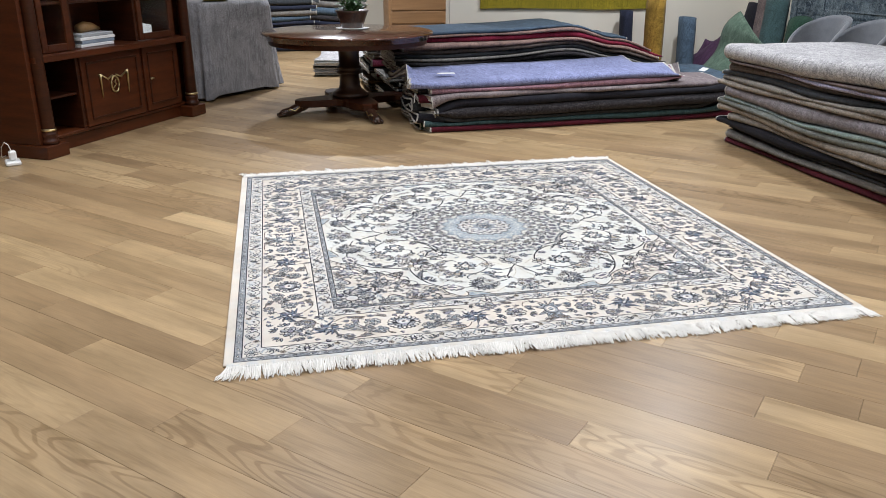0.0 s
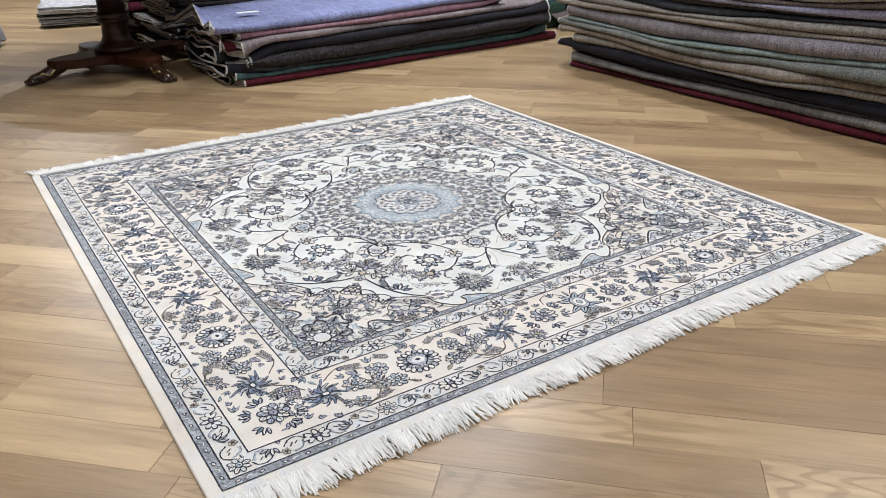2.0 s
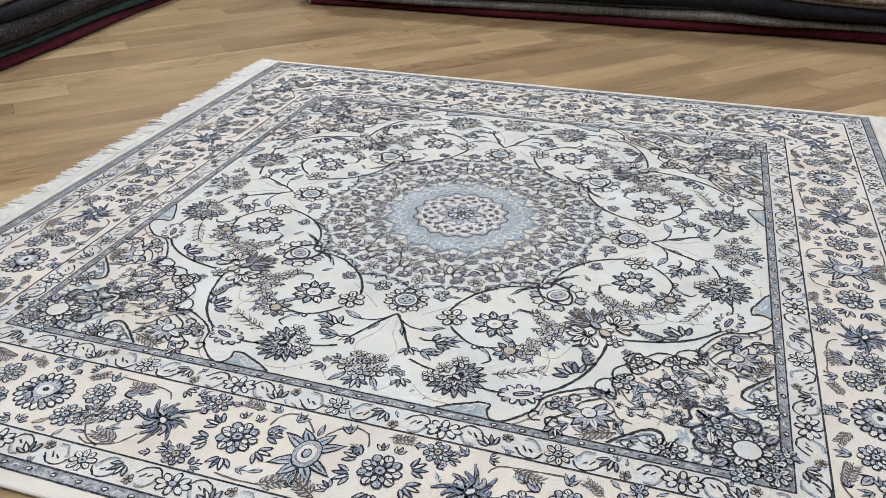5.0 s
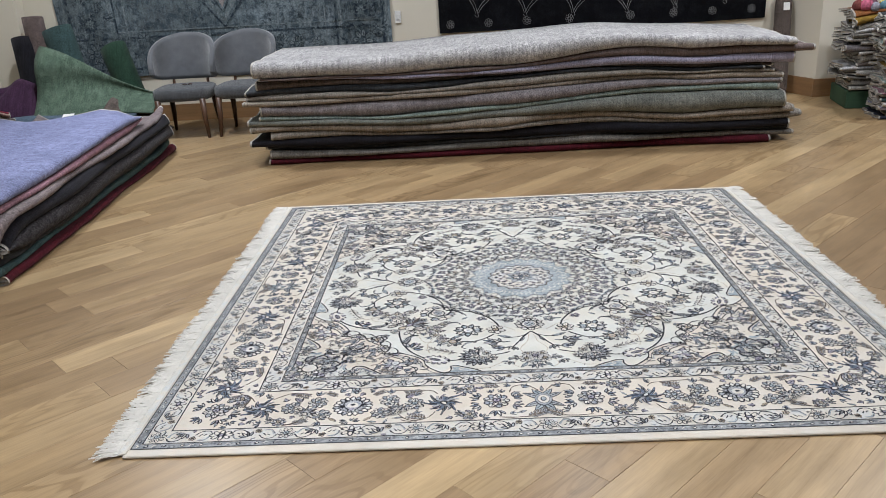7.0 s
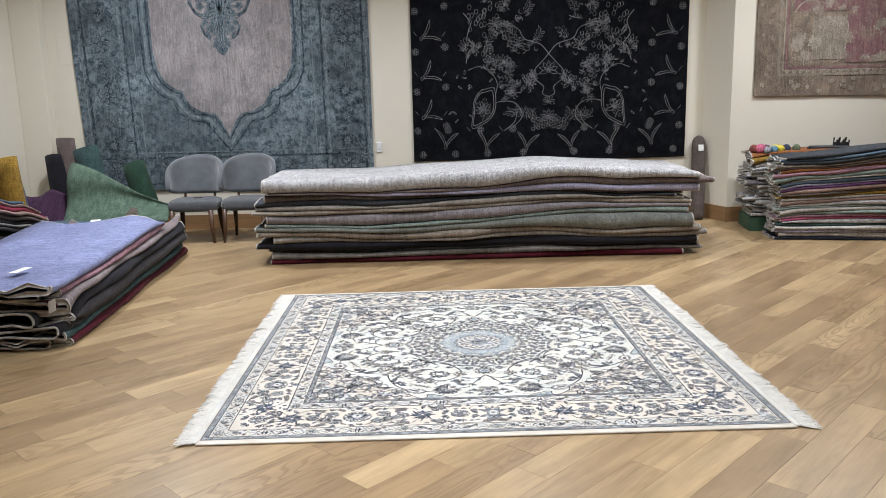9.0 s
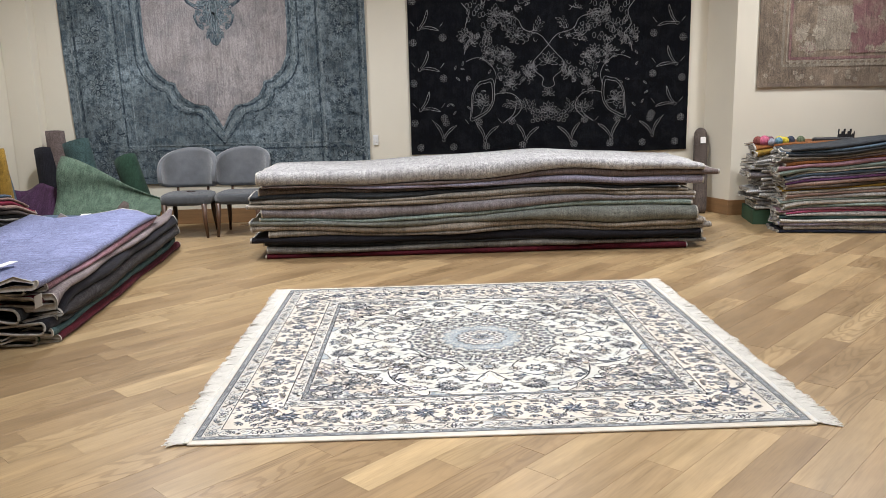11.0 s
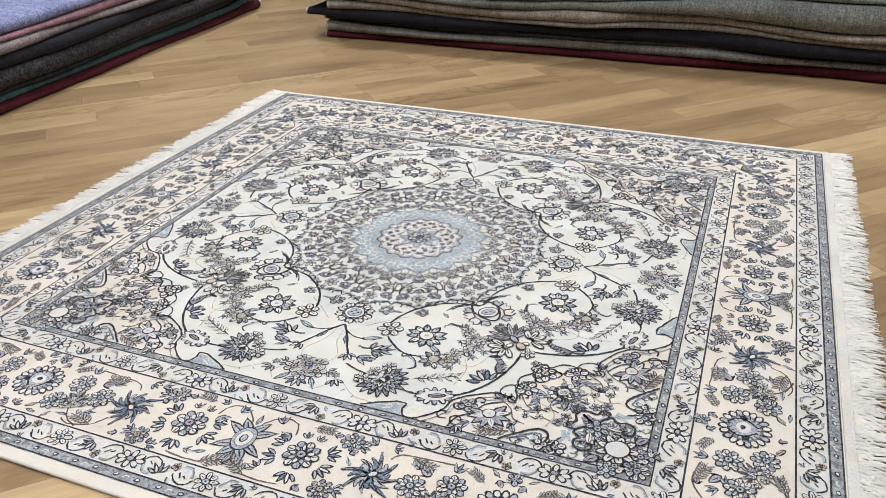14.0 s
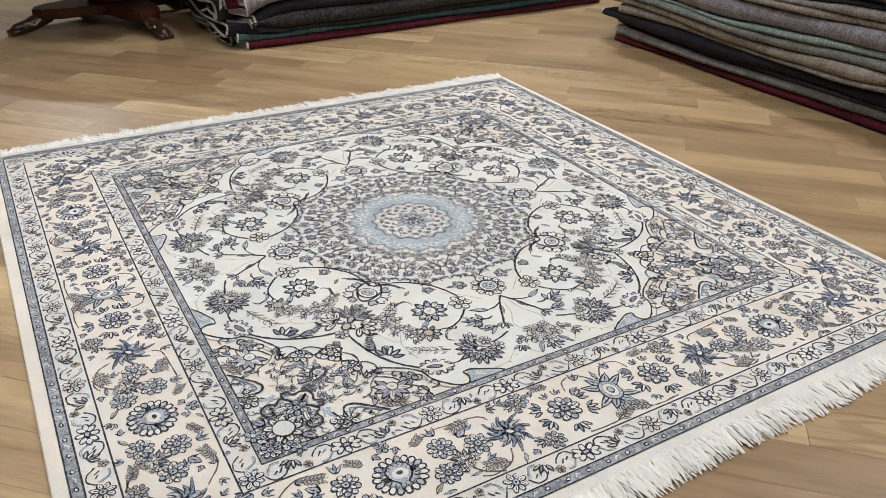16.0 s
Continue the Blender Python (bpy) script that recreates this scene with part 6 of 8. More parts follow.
fd_.f += [(n0, n0 + 1 + i, n0 + 1 + (i + 1) % len(loop)) for i in range(len(loop))]
fd_.m += [IVORY] * len(loop)
for k in range(4):
    c_, s_ = round(math.cos(k * PI / 2)), round(math.sin(k * PI / 2))
    for mx in (1, -1):
        knot(fd_, F, (kx * c_ * mx, -s_ * kx, ky * s_ * mx, c_ * ky, 0, 0), 3)
    knot(fd_, FA, (kx * c_, -s_ * kx, ky * s_, c_ * ky, 0, 0), 3)
    knot(fd_, FD, (kx * c_, -s_ * kx, ky * s_, c_ * ky, 0, 0), 3)
part("field", fd_, DYES, carpet, "ivory field with dark vines, palmettes and scrolled corners")
md = Soup()
knot(md, C, (1, 0, 0, 1, 0, 0), 3)
part("medallion", md, DYES, carpet, "round pale-blue star medallion in a dense floral ring")

# web ends and fringe on the two short ends
M_FRINGE = surface("cotton_fringe", (0.76, 0.735, 0.68), 0.95, 0.08, 12, 200, 0.3, sheen=0.2)
rf = random.Random(4)
for sgn in (-1, 1):
    wb_ = Soup()
    sheet(wb_, lambda u, v: (sgn * (HX + 0.004 + 0.031 * u), (HY + 0.024) * (2 * v - 1), 0.0112 - 0.003 * u), 2, 60, 0.005)
    part("web_end", wb_, DYES[CREAM], carpet, "flat woven cotton web")
    fr = Soup()
    y = -HY - 0.02
    while y < HY + 0.02:
        clump = 0.03 * noise.noise(Vector((y * 9, sgn * 3, 0))) + 0.02 * noise.noise(Vector((y * 31, sgn * 3, 4)))
        ln = 0.077 + 0.016 * noise.noise(Vector((y * 3, sgn * 5, 1))) + rf.uniform(-0.02, 0.018)
        endk = max(0.0, (abs(y) - HY + 0.05) / 0.07)
        dy = clump + rf.uniform(-0.011, 0.011) + math.copysign(0.03, y) * endk
        pts = []
        for k in range(5):
            t = k / 4
            pts.append((sgn * (HX + 0.029 + ln * t), y + dy * t + rf.uniform(-0.003, 0.003), max(0.0015, 0.0075 - 0.005 * t + rf.uniform(-0.0025, 0.006) + 0.026 * max(0.0, noise.noise(Vector((y * 23, sgn, 2)))) * math.sin(2.2 * t))))
        tube(fr, pts, [0.0024, 0.003, 0.003, 0.0027, 0.0018], 4)
        y += rf.uniform(0.0011, 0.0026)
    tagged(part("fringe", fr, M_FRINGE, carpet, "white cotton fringe"), kind="stuff")

# ---- wall rugs with their faded drawing ----
def on_wall(soup, mo, y0, x=0.0, z=0.0, s=1.0, flip=False, step=0.0004):
    m = -1 if flip else 1
    for pts, dy, lay in mo.polys:
        n = len(soup.v)
        soup.v += [(x + m * s * px, y0 - (lay + 1) * step, z + s * py) for px, py in pts]
        soup.f.append(tuple(range(n, n + len(pts))))
        soup.m.append(dy)


def slab(soup, x0, x1, z0, z1, y0, thick, mi=0):
    """A hung rug as a gently waving sheet."""
    sheet(soup, lambda u, v: (x0 + (x1 - x0) * u, y0 - thick / 2 - 0.003 * math.sin(11 * u), z0 + (z1 - z0) * v + 0.012 * math.sin(5 * u + 1) * (1 - v)), 30, 4, thick, mi)


GHOST = [pile("wool_faded_blue", (0.215, 0.262, 0.292), (0.07, 0.1, 0.125), 0.9, 20, 0.5), pile("wool_faded_mauve", (0.37, 0.335, 0.335), (0.27, 0.255, 0.265), 0.7, 5, 0.2), pile("wool_deep_indigo", (0.04, 0.058, 0.082), (0.17, 0.215, 0.23), 0.8, 26),
         pile("wool_pale_blue", (0.27, 0.318, 0.345), (0.12, 0.16, 0.18), 0.9, 18)]
NB, NM, NI, NP = range(4)


def recolour(mo, table):
    out = Motif()
    out.polys = [(p, table.get(d, table["*"]), l) for p, d, l in mo.polys]
    return out


bl = Soup()
slab(bl, -4.3, -0.9, 0.47, 3.4, BACK - 0.012, 0.014, NB)
A = Motif()
half = [(0.8, 2.3), (0.8, 1.02), (0.77, 0.82), (0.7, 0.68), (0.58, 0.58), (0.5, 0.56), (0.49, 0.5), (0.43, 0.4), (0.3, 0.32), (0.16, 0.3), (0.09, 0.22), (0.0, 0.05)]
shape = [(x, z + 1.06) for x, z in half] + [(-x, z + 1.06) for x, z in reversed(half[:-1])]
for (xa, za), (xb, zb_) in zip(half, half[1:]):
    for sg in (-1, 1):
        A.poly([(0, za + 1.06), (sg * xa, za + 1.06), (sg * xb, zb_ + 1.06), (0, zb_ + 1.06)], NM, 1)
for off, w, c in ((0.03, 0.02, NI), (0.075, 0.035, NP), (0.12, 0.018, NI)):
    for sg in (-1, 1):
        A.line([(sg * (x + off), z + 1.06 - off * 0.8) for x, z in half[:-1]] + [(0, 1.11 - off * 1.6)], w, c, 2, 3)
for sg in (-1, 1):
    for x, w, c in ((1.02, 0.012, NP), (1.13, 0.02, NI), (1.17, 0.03, NP), (1.6, 0.025, NI), (1.64, 0.02, NP)):
        A.line([(sg * x, 0.62), (sg * x, 3.35)], w, c, 2, 1)
for z, w, c in ((0.92, 0.012, NP), (0.86, 0.02, NI), (0.55, 0.02, NI)):
    A.line([(-1.6, z), (1.6, z)], w, c, 2, 1)
rw = random.Random(8)
dark = {"*": NI, IVORY: NP, CREAM: NP, SKY: NB, SILVER: NB, STRAW: NP}
SH2, LO2, FE2, RO2, TU2, SP2 = (recolour(m, dark) for m in (SHAG, LOTUSD, FEATH, ROS, TUFT, SPRAY))
for sg in (-1, 1):
    z = 0.72
    while z < 3.3:
        for k in range(15):
            mo = rw.choice((TU2, FE2, TU2, SP2, TU2))
            A.put(mo, sg * (1.385 + rw.uniform(-0.19, 0.19)), z + rw.uniform(-0.15, 0.15), rw.uniform(0, 6.3), rw.uniform(0.05, 0.1), lay=2)
        A.put(rw.choice((LO2, SH2, RO2)), sg * 1.385, z, rw.uniform(-0.5, 0.5), 0.11, lay=3)
        z += 0.29
    for k in range(46):
        A.put(rw.choice((TU2, FE2, TU2, RO2)), sg * rw.uniform(0.0, 1.55), rw.uniform(0.55, 0.85), rw.uniform(0, 6.3), rw.uniform(0.04, 0.09), lay=2)
    for k in range(30):
        A.put(rw.choice((TU2, SP2)), sg * rw.uniform(0.15, 0.95), rw.uniform(0.92, 1.3), rw.uniform(0, 6.3), rw.uniform(0.04, 0.06), lay=0)
for z, s in ((2.15, 0.1), (2.3, 0.17), (2.45, 0.2), (2.65, 0.26), (2.9, 0.34)):
    A.put(LO2, 0, z, PI, s, lay=3)
A.put(TU2, 0, 2.02, 0, 0.16, lay=3)
for sg in (-1, 1):
    A.put(FE2, sg * 0.12, 2.2, -sg * 0.4, 0.2, sg < 0, 3)
    A.put(FE2, sg * 0.2, 2.45, -sg * 0.5, 0.25, sg < 0, 3)
on_wall(bl, A, BACK - 0.03, -2.58, 0.0)
bl_l, bl_r = min(p[0] for p in bl.v), max(p[0] for p in bl.v)
bl.v = [(x + 0.06 * max(0.0, (2.25 - z) / 1.5) ** 1.2 * ((bl_r - x) / (bl_r - bl_l)) ** 1.5, y, z) for x, y, z in bl.v]  # it hangs askew
tagged(part("wall_rug", bl, GHOST), "large faded blue rug with mauve field hung on the wall", "rug", "rugs hung on the walls")

INKW = [pile("wool_black", (0.003, 0.0034, 0.0058), (0.011, 0.012, 0.015), 0.7, 7, 0.4, 0.0), pile("wool_chalk_line", (0.27, 0.27, 0.28), (0.11, 0.11, 0.115), 0.5, 12)]
bk = Soup()
slab(bk, -0.42, 2.79, 0.73, 3.4, BACK - 0.012, 0.014, 0)
K = Motif()


def outline(mo, pts, w=0.0075, closed=True, lay=1):
    mo.line(list(pts) + ([pts[0]] if closed else []), w, 1, lay, 3)


def chalk_rosette(r=0.042):
    m = Motif()
    for k in range(8):
        a = 2 * PI * k / 8
        outline(m, ell(0.7 * r * math.cos(a), 0.7 * r * math.sin(a), 0.3 * r, 0.25 * r, a, 6), 0.0037)
    outline(m, ell(0, 0, 0.28 * r, 0.28 * r, 0, 8), 0.0037)
    return m


def gull():
    m = Motif()
    for sg in (-1, 1):
        m.line([(0, -0.07), (sg * 0.03, 0.0), (sg * 0.075, 0.055), (sg * 0.13, 0.085), (sg * 0.09, 0.035), (sg * 0.045, -0.02), (0.01 * sg, -0.09)], 0.0056, 1, 1, 4)
    m.line([(0, -0.07), (0.02, -0.11), (0.0, -0.12), (-0.02, -0.1)], 0.0050, 1, 1, 3)
    return m


def twig():
    m = Motif()
    m.line([(0, 0), (0.05, 0.12), (0.03, 0.26)], 0.0056, 1, 1, 4)
    for k in range(6):
        sg = -1 if k % 2 else 1
        outline(m, ell(0.04 + sg * 0.05, 0.05 + 0.04 * k, 0.045, 0.018, PI / 2 - sg * 0.8, 7, 0.6), 0.0043)
    return m


def bloom(n=5, r=0.1):
    m = Motif()
    for k in range(n):
        a = PI / 2 + (k - (n - 1) / 2) * 0.62
        outline(m, ell(0.55 * r * math.cos(a), 0.55 * r * math.sin(a), 0.5 * r, 0.2 * r, a, 8, 0.7), 0.0050)
    outline(m, ell(0, 0, 0.25 * r, 0.2 * r, 0, 8), 0.0043)
    return m


CR, GU, TW, BLM = chalk_rosette(), gull(), twig(), bloom()
rk = random.Random(21)
for sg in (-1, 1):
    for k, x in enumerate((0.25, 0.72, 1.2)):
        K.put(GU, sg * x, 0.96 + 0.02 * k, 0.15 * sg, 1.0)
    for z in (1.3, 1.75, 2.2, 2.65, 3.1):
        K.put(GU, sg * 1.38, z, sg * (PI / 2 - 0.5), 1.0)
        K.put(CR, sg * 1.54, z - 0.2)
        K.put(CR, sg * 1.2, z - 0.15)
        K.line([(sg * 1.52, z - 0.02), (sg * 1.56, z + 0.03)], 0.0050, 1, 1, 1)
        K.line([(sg * 1.19, z + 0.02), (sg * 1.23, z - 0.03)], 0.0050, 1, 1, 1)
    for x in (0.0, 0.42, 0.8, 1.18):
        K.put(CR, sg * x, 1.1)
        K.line([(sg * (x + 0.12), 1.08), (sg * (x + 0.16), 1.13)], 0.0050, 1, 1, 1)
        K.put(CR, sg * (x + 0.3), 0.82)
    # cartouches
    c = [(0.0, 0.2), (0.06, 0.21), (0.13, 0.22), (0.15, 0.1), (0.14, -0.02), (0.08, -0.12), (-0.02, -0.18), (-0.11, -0.21), (-0.1, -0.08), (-0.09, 0.06), (-0.05, 0.15)]
    for s in (1.08, 0.92):
        outline(K, [(-sg * (-(0.78) - 0.0) + sg * px * s * 1.0, 1.34 + pz * s) for px, pz in [(-p, q_) for p, q_ in c]], 0.0068)
    K.put(bloom(7, 0.13), sg * 0.78, 1.32, 0, 0.8)
    K.put(TW, sg * 0.78, 1.2, 0, 0.8)
    K.line([(sg * 0.62, 1.5), (sg * 0.6, 1.62), (sg * 0.66, 1.74), (sg * 0.8, 1.82), (sg * 0.94, 1.78)], 0.0062, 1, 1, 5)
    K.line([(sg * 0.42, 1.12), (sg * 0.32, 1.22), (sg * 0.33, 1.33), (sg * 0.42, 1.41), (sg * 0.55, 1.42), (sg * 0.62, 1.4)], 0.0074, 1, 1, 5)
    K.line([(sg * 0.52, 1.08), (sg * 0.4, 1.18), (sg * 0.37, 1.3)], 0.0074, 1, 1, 5)
    for k in range(4):
        K.put(TW, sg * (0.2 + 0.055 * k), 1.18 + 0.02 * k, -sg * (0.2 + 0.35 * k), 0.6)
    K.line([(0, 1.46), (sg * 0.07, 1.5), (sg * 0.06, 1.58), (sg * 0.15, 1.66), (sg * 0.17, 1.76), (sg * 0.1, 1.84), (sg * 0.0, 1.95)], 0.0074, 1, 1, 5)
    K.line([(0.0, 1.95), (sg * 0.1, 2.06), (sg * 0.28, 2.12), (sg * 0.36, 2.24), (sg * 0.55, 2.3)], 0.0081, 1, 1, 5)
    K.line([(sg * 0.96, 1.86), (sg * 0.92, 2.0), (sg * 0.86, 2.05), (sg * 0.94, 2.16), (sg * 0.9, 2.3), (sg * 0.98, 2.42)], 0.0081, 1, 1, 5)
    for k, (x, z, turn) in enumerate(((0.46, 1.5, 0.3), (0.4, 1.58, -0.5), (0.5, 1.64, 0.2), (0.44, 1.8, 0.0), (0.52, 1.86, 0.2), (0.62, 1.8, -0.2), (0.7, 1.86, 0.3), (0.36, 2.05, 0.5), (0.42, 2.16, -0.4), (0.5, 2.26, 0.4),
                                     (0.62, 2.28, 0.1), (0.76, 2.1, 0.9), (0.88, 2.0, 1.2), (0.95, 2.06, -0.6), (0.18, 2.1, 0.5), (0.2, 1.7, 1.3), (0.24, 1.62, 0.8), (0.3, 2.4, 0.5), (0.5, 2.5, -0.4), (0.7, 2.6, 0.4), (0.9, 2.75, 0.2), (0.3, 2.8, 0.1), (0.55, 3.0, 0.3))):
        K.put((BLM, bloom(6, 0.12), TW)[k % 3], sg * x, z, sg * turn, 0.62 if k % 3 == 2 else 0.75)
        K.put(BLM, sg * (x + 0.04), z - 0.06, -sg * turn, 0.45)
        for j in range(5):
            a0, cx_, cz_ = rk.uniform(0, 6.3), sg * (x + rk.uniform(-0.07, 0.07)), z + rk.uniform(-0.1, 0.08)
            K.line([(cx_ + 0.03 * math.cos(a0 + 0.9 * i) * (1 - 0.12 * i), cz_ + 0.03 * math.sin(a0 + 0.9 * i) * (1 - 0.12 * i)) for i in range(5)], 0.0058, 1, 1, 3)
    for k in range(40):
        x, z = rk.uniform(0.5, 0.95), rk.uniform(1.95, 2.5)
        outline(K, ell(sg * x, z, 0.02, 0.028, 0, 7), 0.0043)
    for k in range(16):
        x, z = rk.uniform(0.5, 1.15), rk.uniform(1.15, 1.9)
        outline(K, ell(sg * x, z, 0.025, 0.0074, rk.uniform(0, 3), 7), 0.0043)
for k in range(7):
    for j in range(3):
        outline(K, ell(0.06 * (k - 3) + 0.03 * (j % 2), 1.13 + 0.05 * j - 0.012 * abs(k - 3), 0.02, 0.02, 0, 7), 0.0050)
for z, s in ((1.22, 0.8), (1.4, 0.6), (1.76, 0.9)):
    K.put(bloom(7, 0.12), 0, z, 0, s)
on_wall(bk, K, BACK - 0.03, 1.17, 0.0)
tagged(part("wall_rug", bk, INKW), "large black rug with chalk-white floral outlines hung on the wall", "rug", "rugs hung on the walls")

BRW = [pile("wool_taupe_faded", (0.3, 0.235, 0.178), (0.18, 0.145, 0.115), 0.6, 8, 0.25), pile("wool_rosewood", (0.27, 0.15, 0.15), (0.34, 0.25, 0.21), 0.7, 9), pile("wool_sand_line", (0.46, 0.4, 0.32), (0.3, 0.25, 0.2), 0.5, 20), pile("wool_soft_sand", (0.35, 0.3, 0.24), (0.25, 0.21, 0.165), 0.6, 8)]
br = Soup()
slab(br, 3.4, 6.0, 1.4, 3.5, 4.3 - 0.012, 0.014, 0)
Q = Motif()
for x0, w, c in ((0.26, 0.03, 3), (0.31, 0.012, 2), (0.34, 0.03, 1)):
    Q.line([(x0, x0 * 0.92), (x0, 2.1)], w, c, 1, 1)
    Q.line([(x0, x0 * 0.92), (2.3, x0 * 0.92)], w, c, 1, 1)
Q.poly([(0.62, 0.4), (1.0, 0.4), (1.0, 0.86), (0.62, 0.86)], 3, 0)
Q.poly([(1.0, 0.36), (1.66, 0.36), (1.66, 0.92), (1.0, 0.92)], 1, 1)
Q.poly([(0.4, 0.92), (2.3, 0.92), (2.3, 2.0), (0.4, 2.0)], 1, 1)
for pts in ([(0.4, 0.9), (0.48, 1.0), (0.6, 1.04), (0.68, 1.0)], [(0.78, 0.86), (0.9, 0.78), (1.0, 0.8), (1.0, 0.6), (0.96, 0.42), (0.86, 0.36)], [(1.66, 0.36), (1.68, 0.6), (1.66, 0.8), (1.8, 0.84), (1.9, 0.95)]):
    Q.line(pts, 0.014, 2, 3, 4)
rose = {"*": 1, IVORY: 2, CREAM: 2, SKY: 3, SILVER: 3, INK: 2, STRAW: 2}
rs = [recolour(m, rose) for m in (LOTUS, ROS, SHAG, TUFT, FEATH)]
rq = random.Random(3)
for k in range(120):
    Q.put(rq.choice(rs), rq.uniform(0.4, 2.1), (rq.uniform(0.86, 2.0) if k % 4 else rq.uniform(0.36, 0.8)), rq.uniform(0, 6.3), rq.uniform(0.04, 0.09), lay=2)
for k in range(24):
    Q.put(rs[1], 0.36 + 0.075 * k, 0.275, 0, 0.026, lay=2)
    Q.put(rs[1], rq.uniform(0.04, 2.2), rq.uniform(0.05, 0.2), 0, 0.028, lay=2)
    Q.put(rs[3], rq.uniform(0.05, 0.22), rq.uniform(0.2, 2.0), rq.uniform(0, 6), 0.05, lay=2)
on_wall(br, Q, 4.3 - 0.03, 3.4, 1.4)
tagged(part("wall_rug", br, BRW), "faded taupe and rose antique rug hung on the wall", "rug", "rugs hung on the walls")

yl = Soup()
slab(yl, 0.0, 2.1, 0.88, 3.4, -0.012, 0.014, 0)
yo = part("wall_rug", yl, WOOL["olive"])
yo.matrix_basis = Matrix.Translation((WEST, 1.25, 0)) @ Matrix.Rotation(radians(90), 4, "Z")
tagged(yo, "plain olive-gold rug hung on the wall", "rug", "rugs hung on the walls")


# ---- rolled rugs and a draped one in the corner ----
def rolled(base, top, r, mat, label, seed=1, flat=0.8):
    """A rug rolled up and leaned: a spiral of cloth drawn out along a line."""
    b, t = Vector(base), Vector(top)
    d = (t - b)
    ln = d.length
    d.normalize()
    a = d.cross(Vector((0, 1, 0))).normalized()
    c = d.cross(a)
    sp = Soup()
    n, turns, th = 46, 2.6, 0.011
    rows = []
    for k in range(9):
        s = k / 8
        row = []
        for side in (0, 1):
            seq = range(n + 1) if side == 0 else range(n, -1, -1)
            for i in seq:
                ang_ = 2 * PI * turns * i / n
                rad = r * (0.35 + 0.65 * i / n) * (1 + 0.05 * noise.noise(Vector((s * 3, i * 0.2, seed)))) - (th if side else 0)
                row.append(tuple(b + d * (ln * s + 0.012 * math.sin(ang_ + seed)) + a * rad * math.cos(ang_) + c * rad * flat * math.sin(ang_)))
        rows.append(row)
    w = len(rows[0])
    sp.add([p for q_ in rows for p in q_], [(i * w + j, i * w + (j + 1) % w, (i + 1) * w + (j + 1) % w, (i + 1) * w + j) for i in range(8) for j in range(w)], 0)
    for s in (0, 8 * w):
        sp.f += [(s + j, s + j + 1, s + w - 2 - j, s + w - 1 - j) for j in range(n)]
        sp.m += [1] * n
    return tagged(part("rolled_rug", sp, [mat, M_EDGE], None, "", True), label, "rug", "rolled rugs in the corner")


rolled((-4.3, 4.1, 0.0), (-4.5, 4.45, 0.92), 0.125, WOOL["char"], "dark grey rolled rug leaning in the corner", 1)
rolled((-4.25, 4.25, 0.0), (-4.4, 4.52, 1.12), 0.11, WOOL["rosy"], "brown patterned rolled rug standing in the corner", 2)
rolled((-3.9, 4.25, 0.0), (-4.18, 4.5, 1.0), 0.16, WOOL["teal"], "blue-green rolled rug leaning on the wall", 3)
rolled((-3.28, 4.08, 0.0), (-3.62, 4.43, 0.8), 0.135, WOOL["dkgreen"], "bottle-green rolled rug leaning on the wall", 4, 1.0)
rolled((-4.3, 3.1, 0.0), (-4.4, 3.14, 1.0), 0.14, WOOL["gold"], "ochre-gold rolled rug standing by the wall", 5)
rolled((-4.66, 2.95, 0.0), (-4.74, 2.95, 0.86), 0.1, WOOL["navy"], "navy rolled rug standing by the wall", 6)
rolled((-4.5, 3.62, 0.0), (-4.66, 3.68, 0.78), 0.13, WOOL["steel"], "steel-blue rolled rug standing by the wall", 7)
pu = Soup()
sheet(pu, lambda u, v: (-4.62 + 0.72 * u - 0.1 * v, 3.92 - 0.3 * v + 0.05 * math.sin(5 * u), 0.62 - 0.24 * abs(u - 0.32) - 0.34 * v ** 0.8 - 0.06 * max(0.0, math.sin(8 * u + 5 * v))), 20, 14, 0.014)
tagged(part("draped_rug", pu, WOOL["purple"], None, "", True), "plum rug crumpled over the rolled rugs", "rug")
rolled((-4.6, 3.9, 0.12), (-3.5, 3.7, 0.12), 0.12, WOOL["teal"], "teal rolled rug lying on the floor", 9, 1.0)
gd = Soup()


def green_fold(u, v):
    x = -4.12 + 1.06 * u + 0.02 * v
    ridge = 0.88 - 0.5 * u ** 1.15
    z = ridge - (ridge - 0.24) * v ** 1.1 * (1 - 0.15 * u)
    y = 4.02 - 0.36 * v - 0.06 * math.sin(4 * u + 2 * v) - 0.05 * math.sin(7 * v + 3 * u)
    return (x, y, z + 0.025 * math.sin(6 * u) * (1 - v))


sheet(gd, green_fold, 22, 16, 0.012)
tagged(part("draped_rug", gd, WOOL["green"], None, "", True), "sage-green rug thrown in folds over the rolled rugs", "rug")
gs = Soup()
sheet(gs, lambda u, v: (-3.45 + 0.5 * u, 3.9 - 0.35 * v, 0.4 - 0.3 * u - 0.1 * v + 0.03 * math.sin(6 * u + 3 * v)), 10, 8, 0.02)
tagged(part("draped_rug", gs, WOOL["taupe"], None, "", True), "taupe rug end sliding off the heap", "rug")
gs = Soup()
sheet(gs, lambda u, v: (-4.3 + 1.1 * u, 3.72 - 0.4 * v, 0.27 + 0.02 * math.sin(4 * u + 3 * v)), 10, 8, 0.03)
tagged(part("folded_rug", gs, WOOL["steel"], None, "", True), "blue-grey rug folded flat behind the tall stack", "rug")
gs = Soup()
box(gs, -4.3, 3.3, 0.0, -3.15, 3.75, 0.245, 0.03)
tagged(part("folded_rug", gs, WOOL["dkgreen"], None, "", True), "thick green rug folded on the floor", "rug")
cu = Soup()
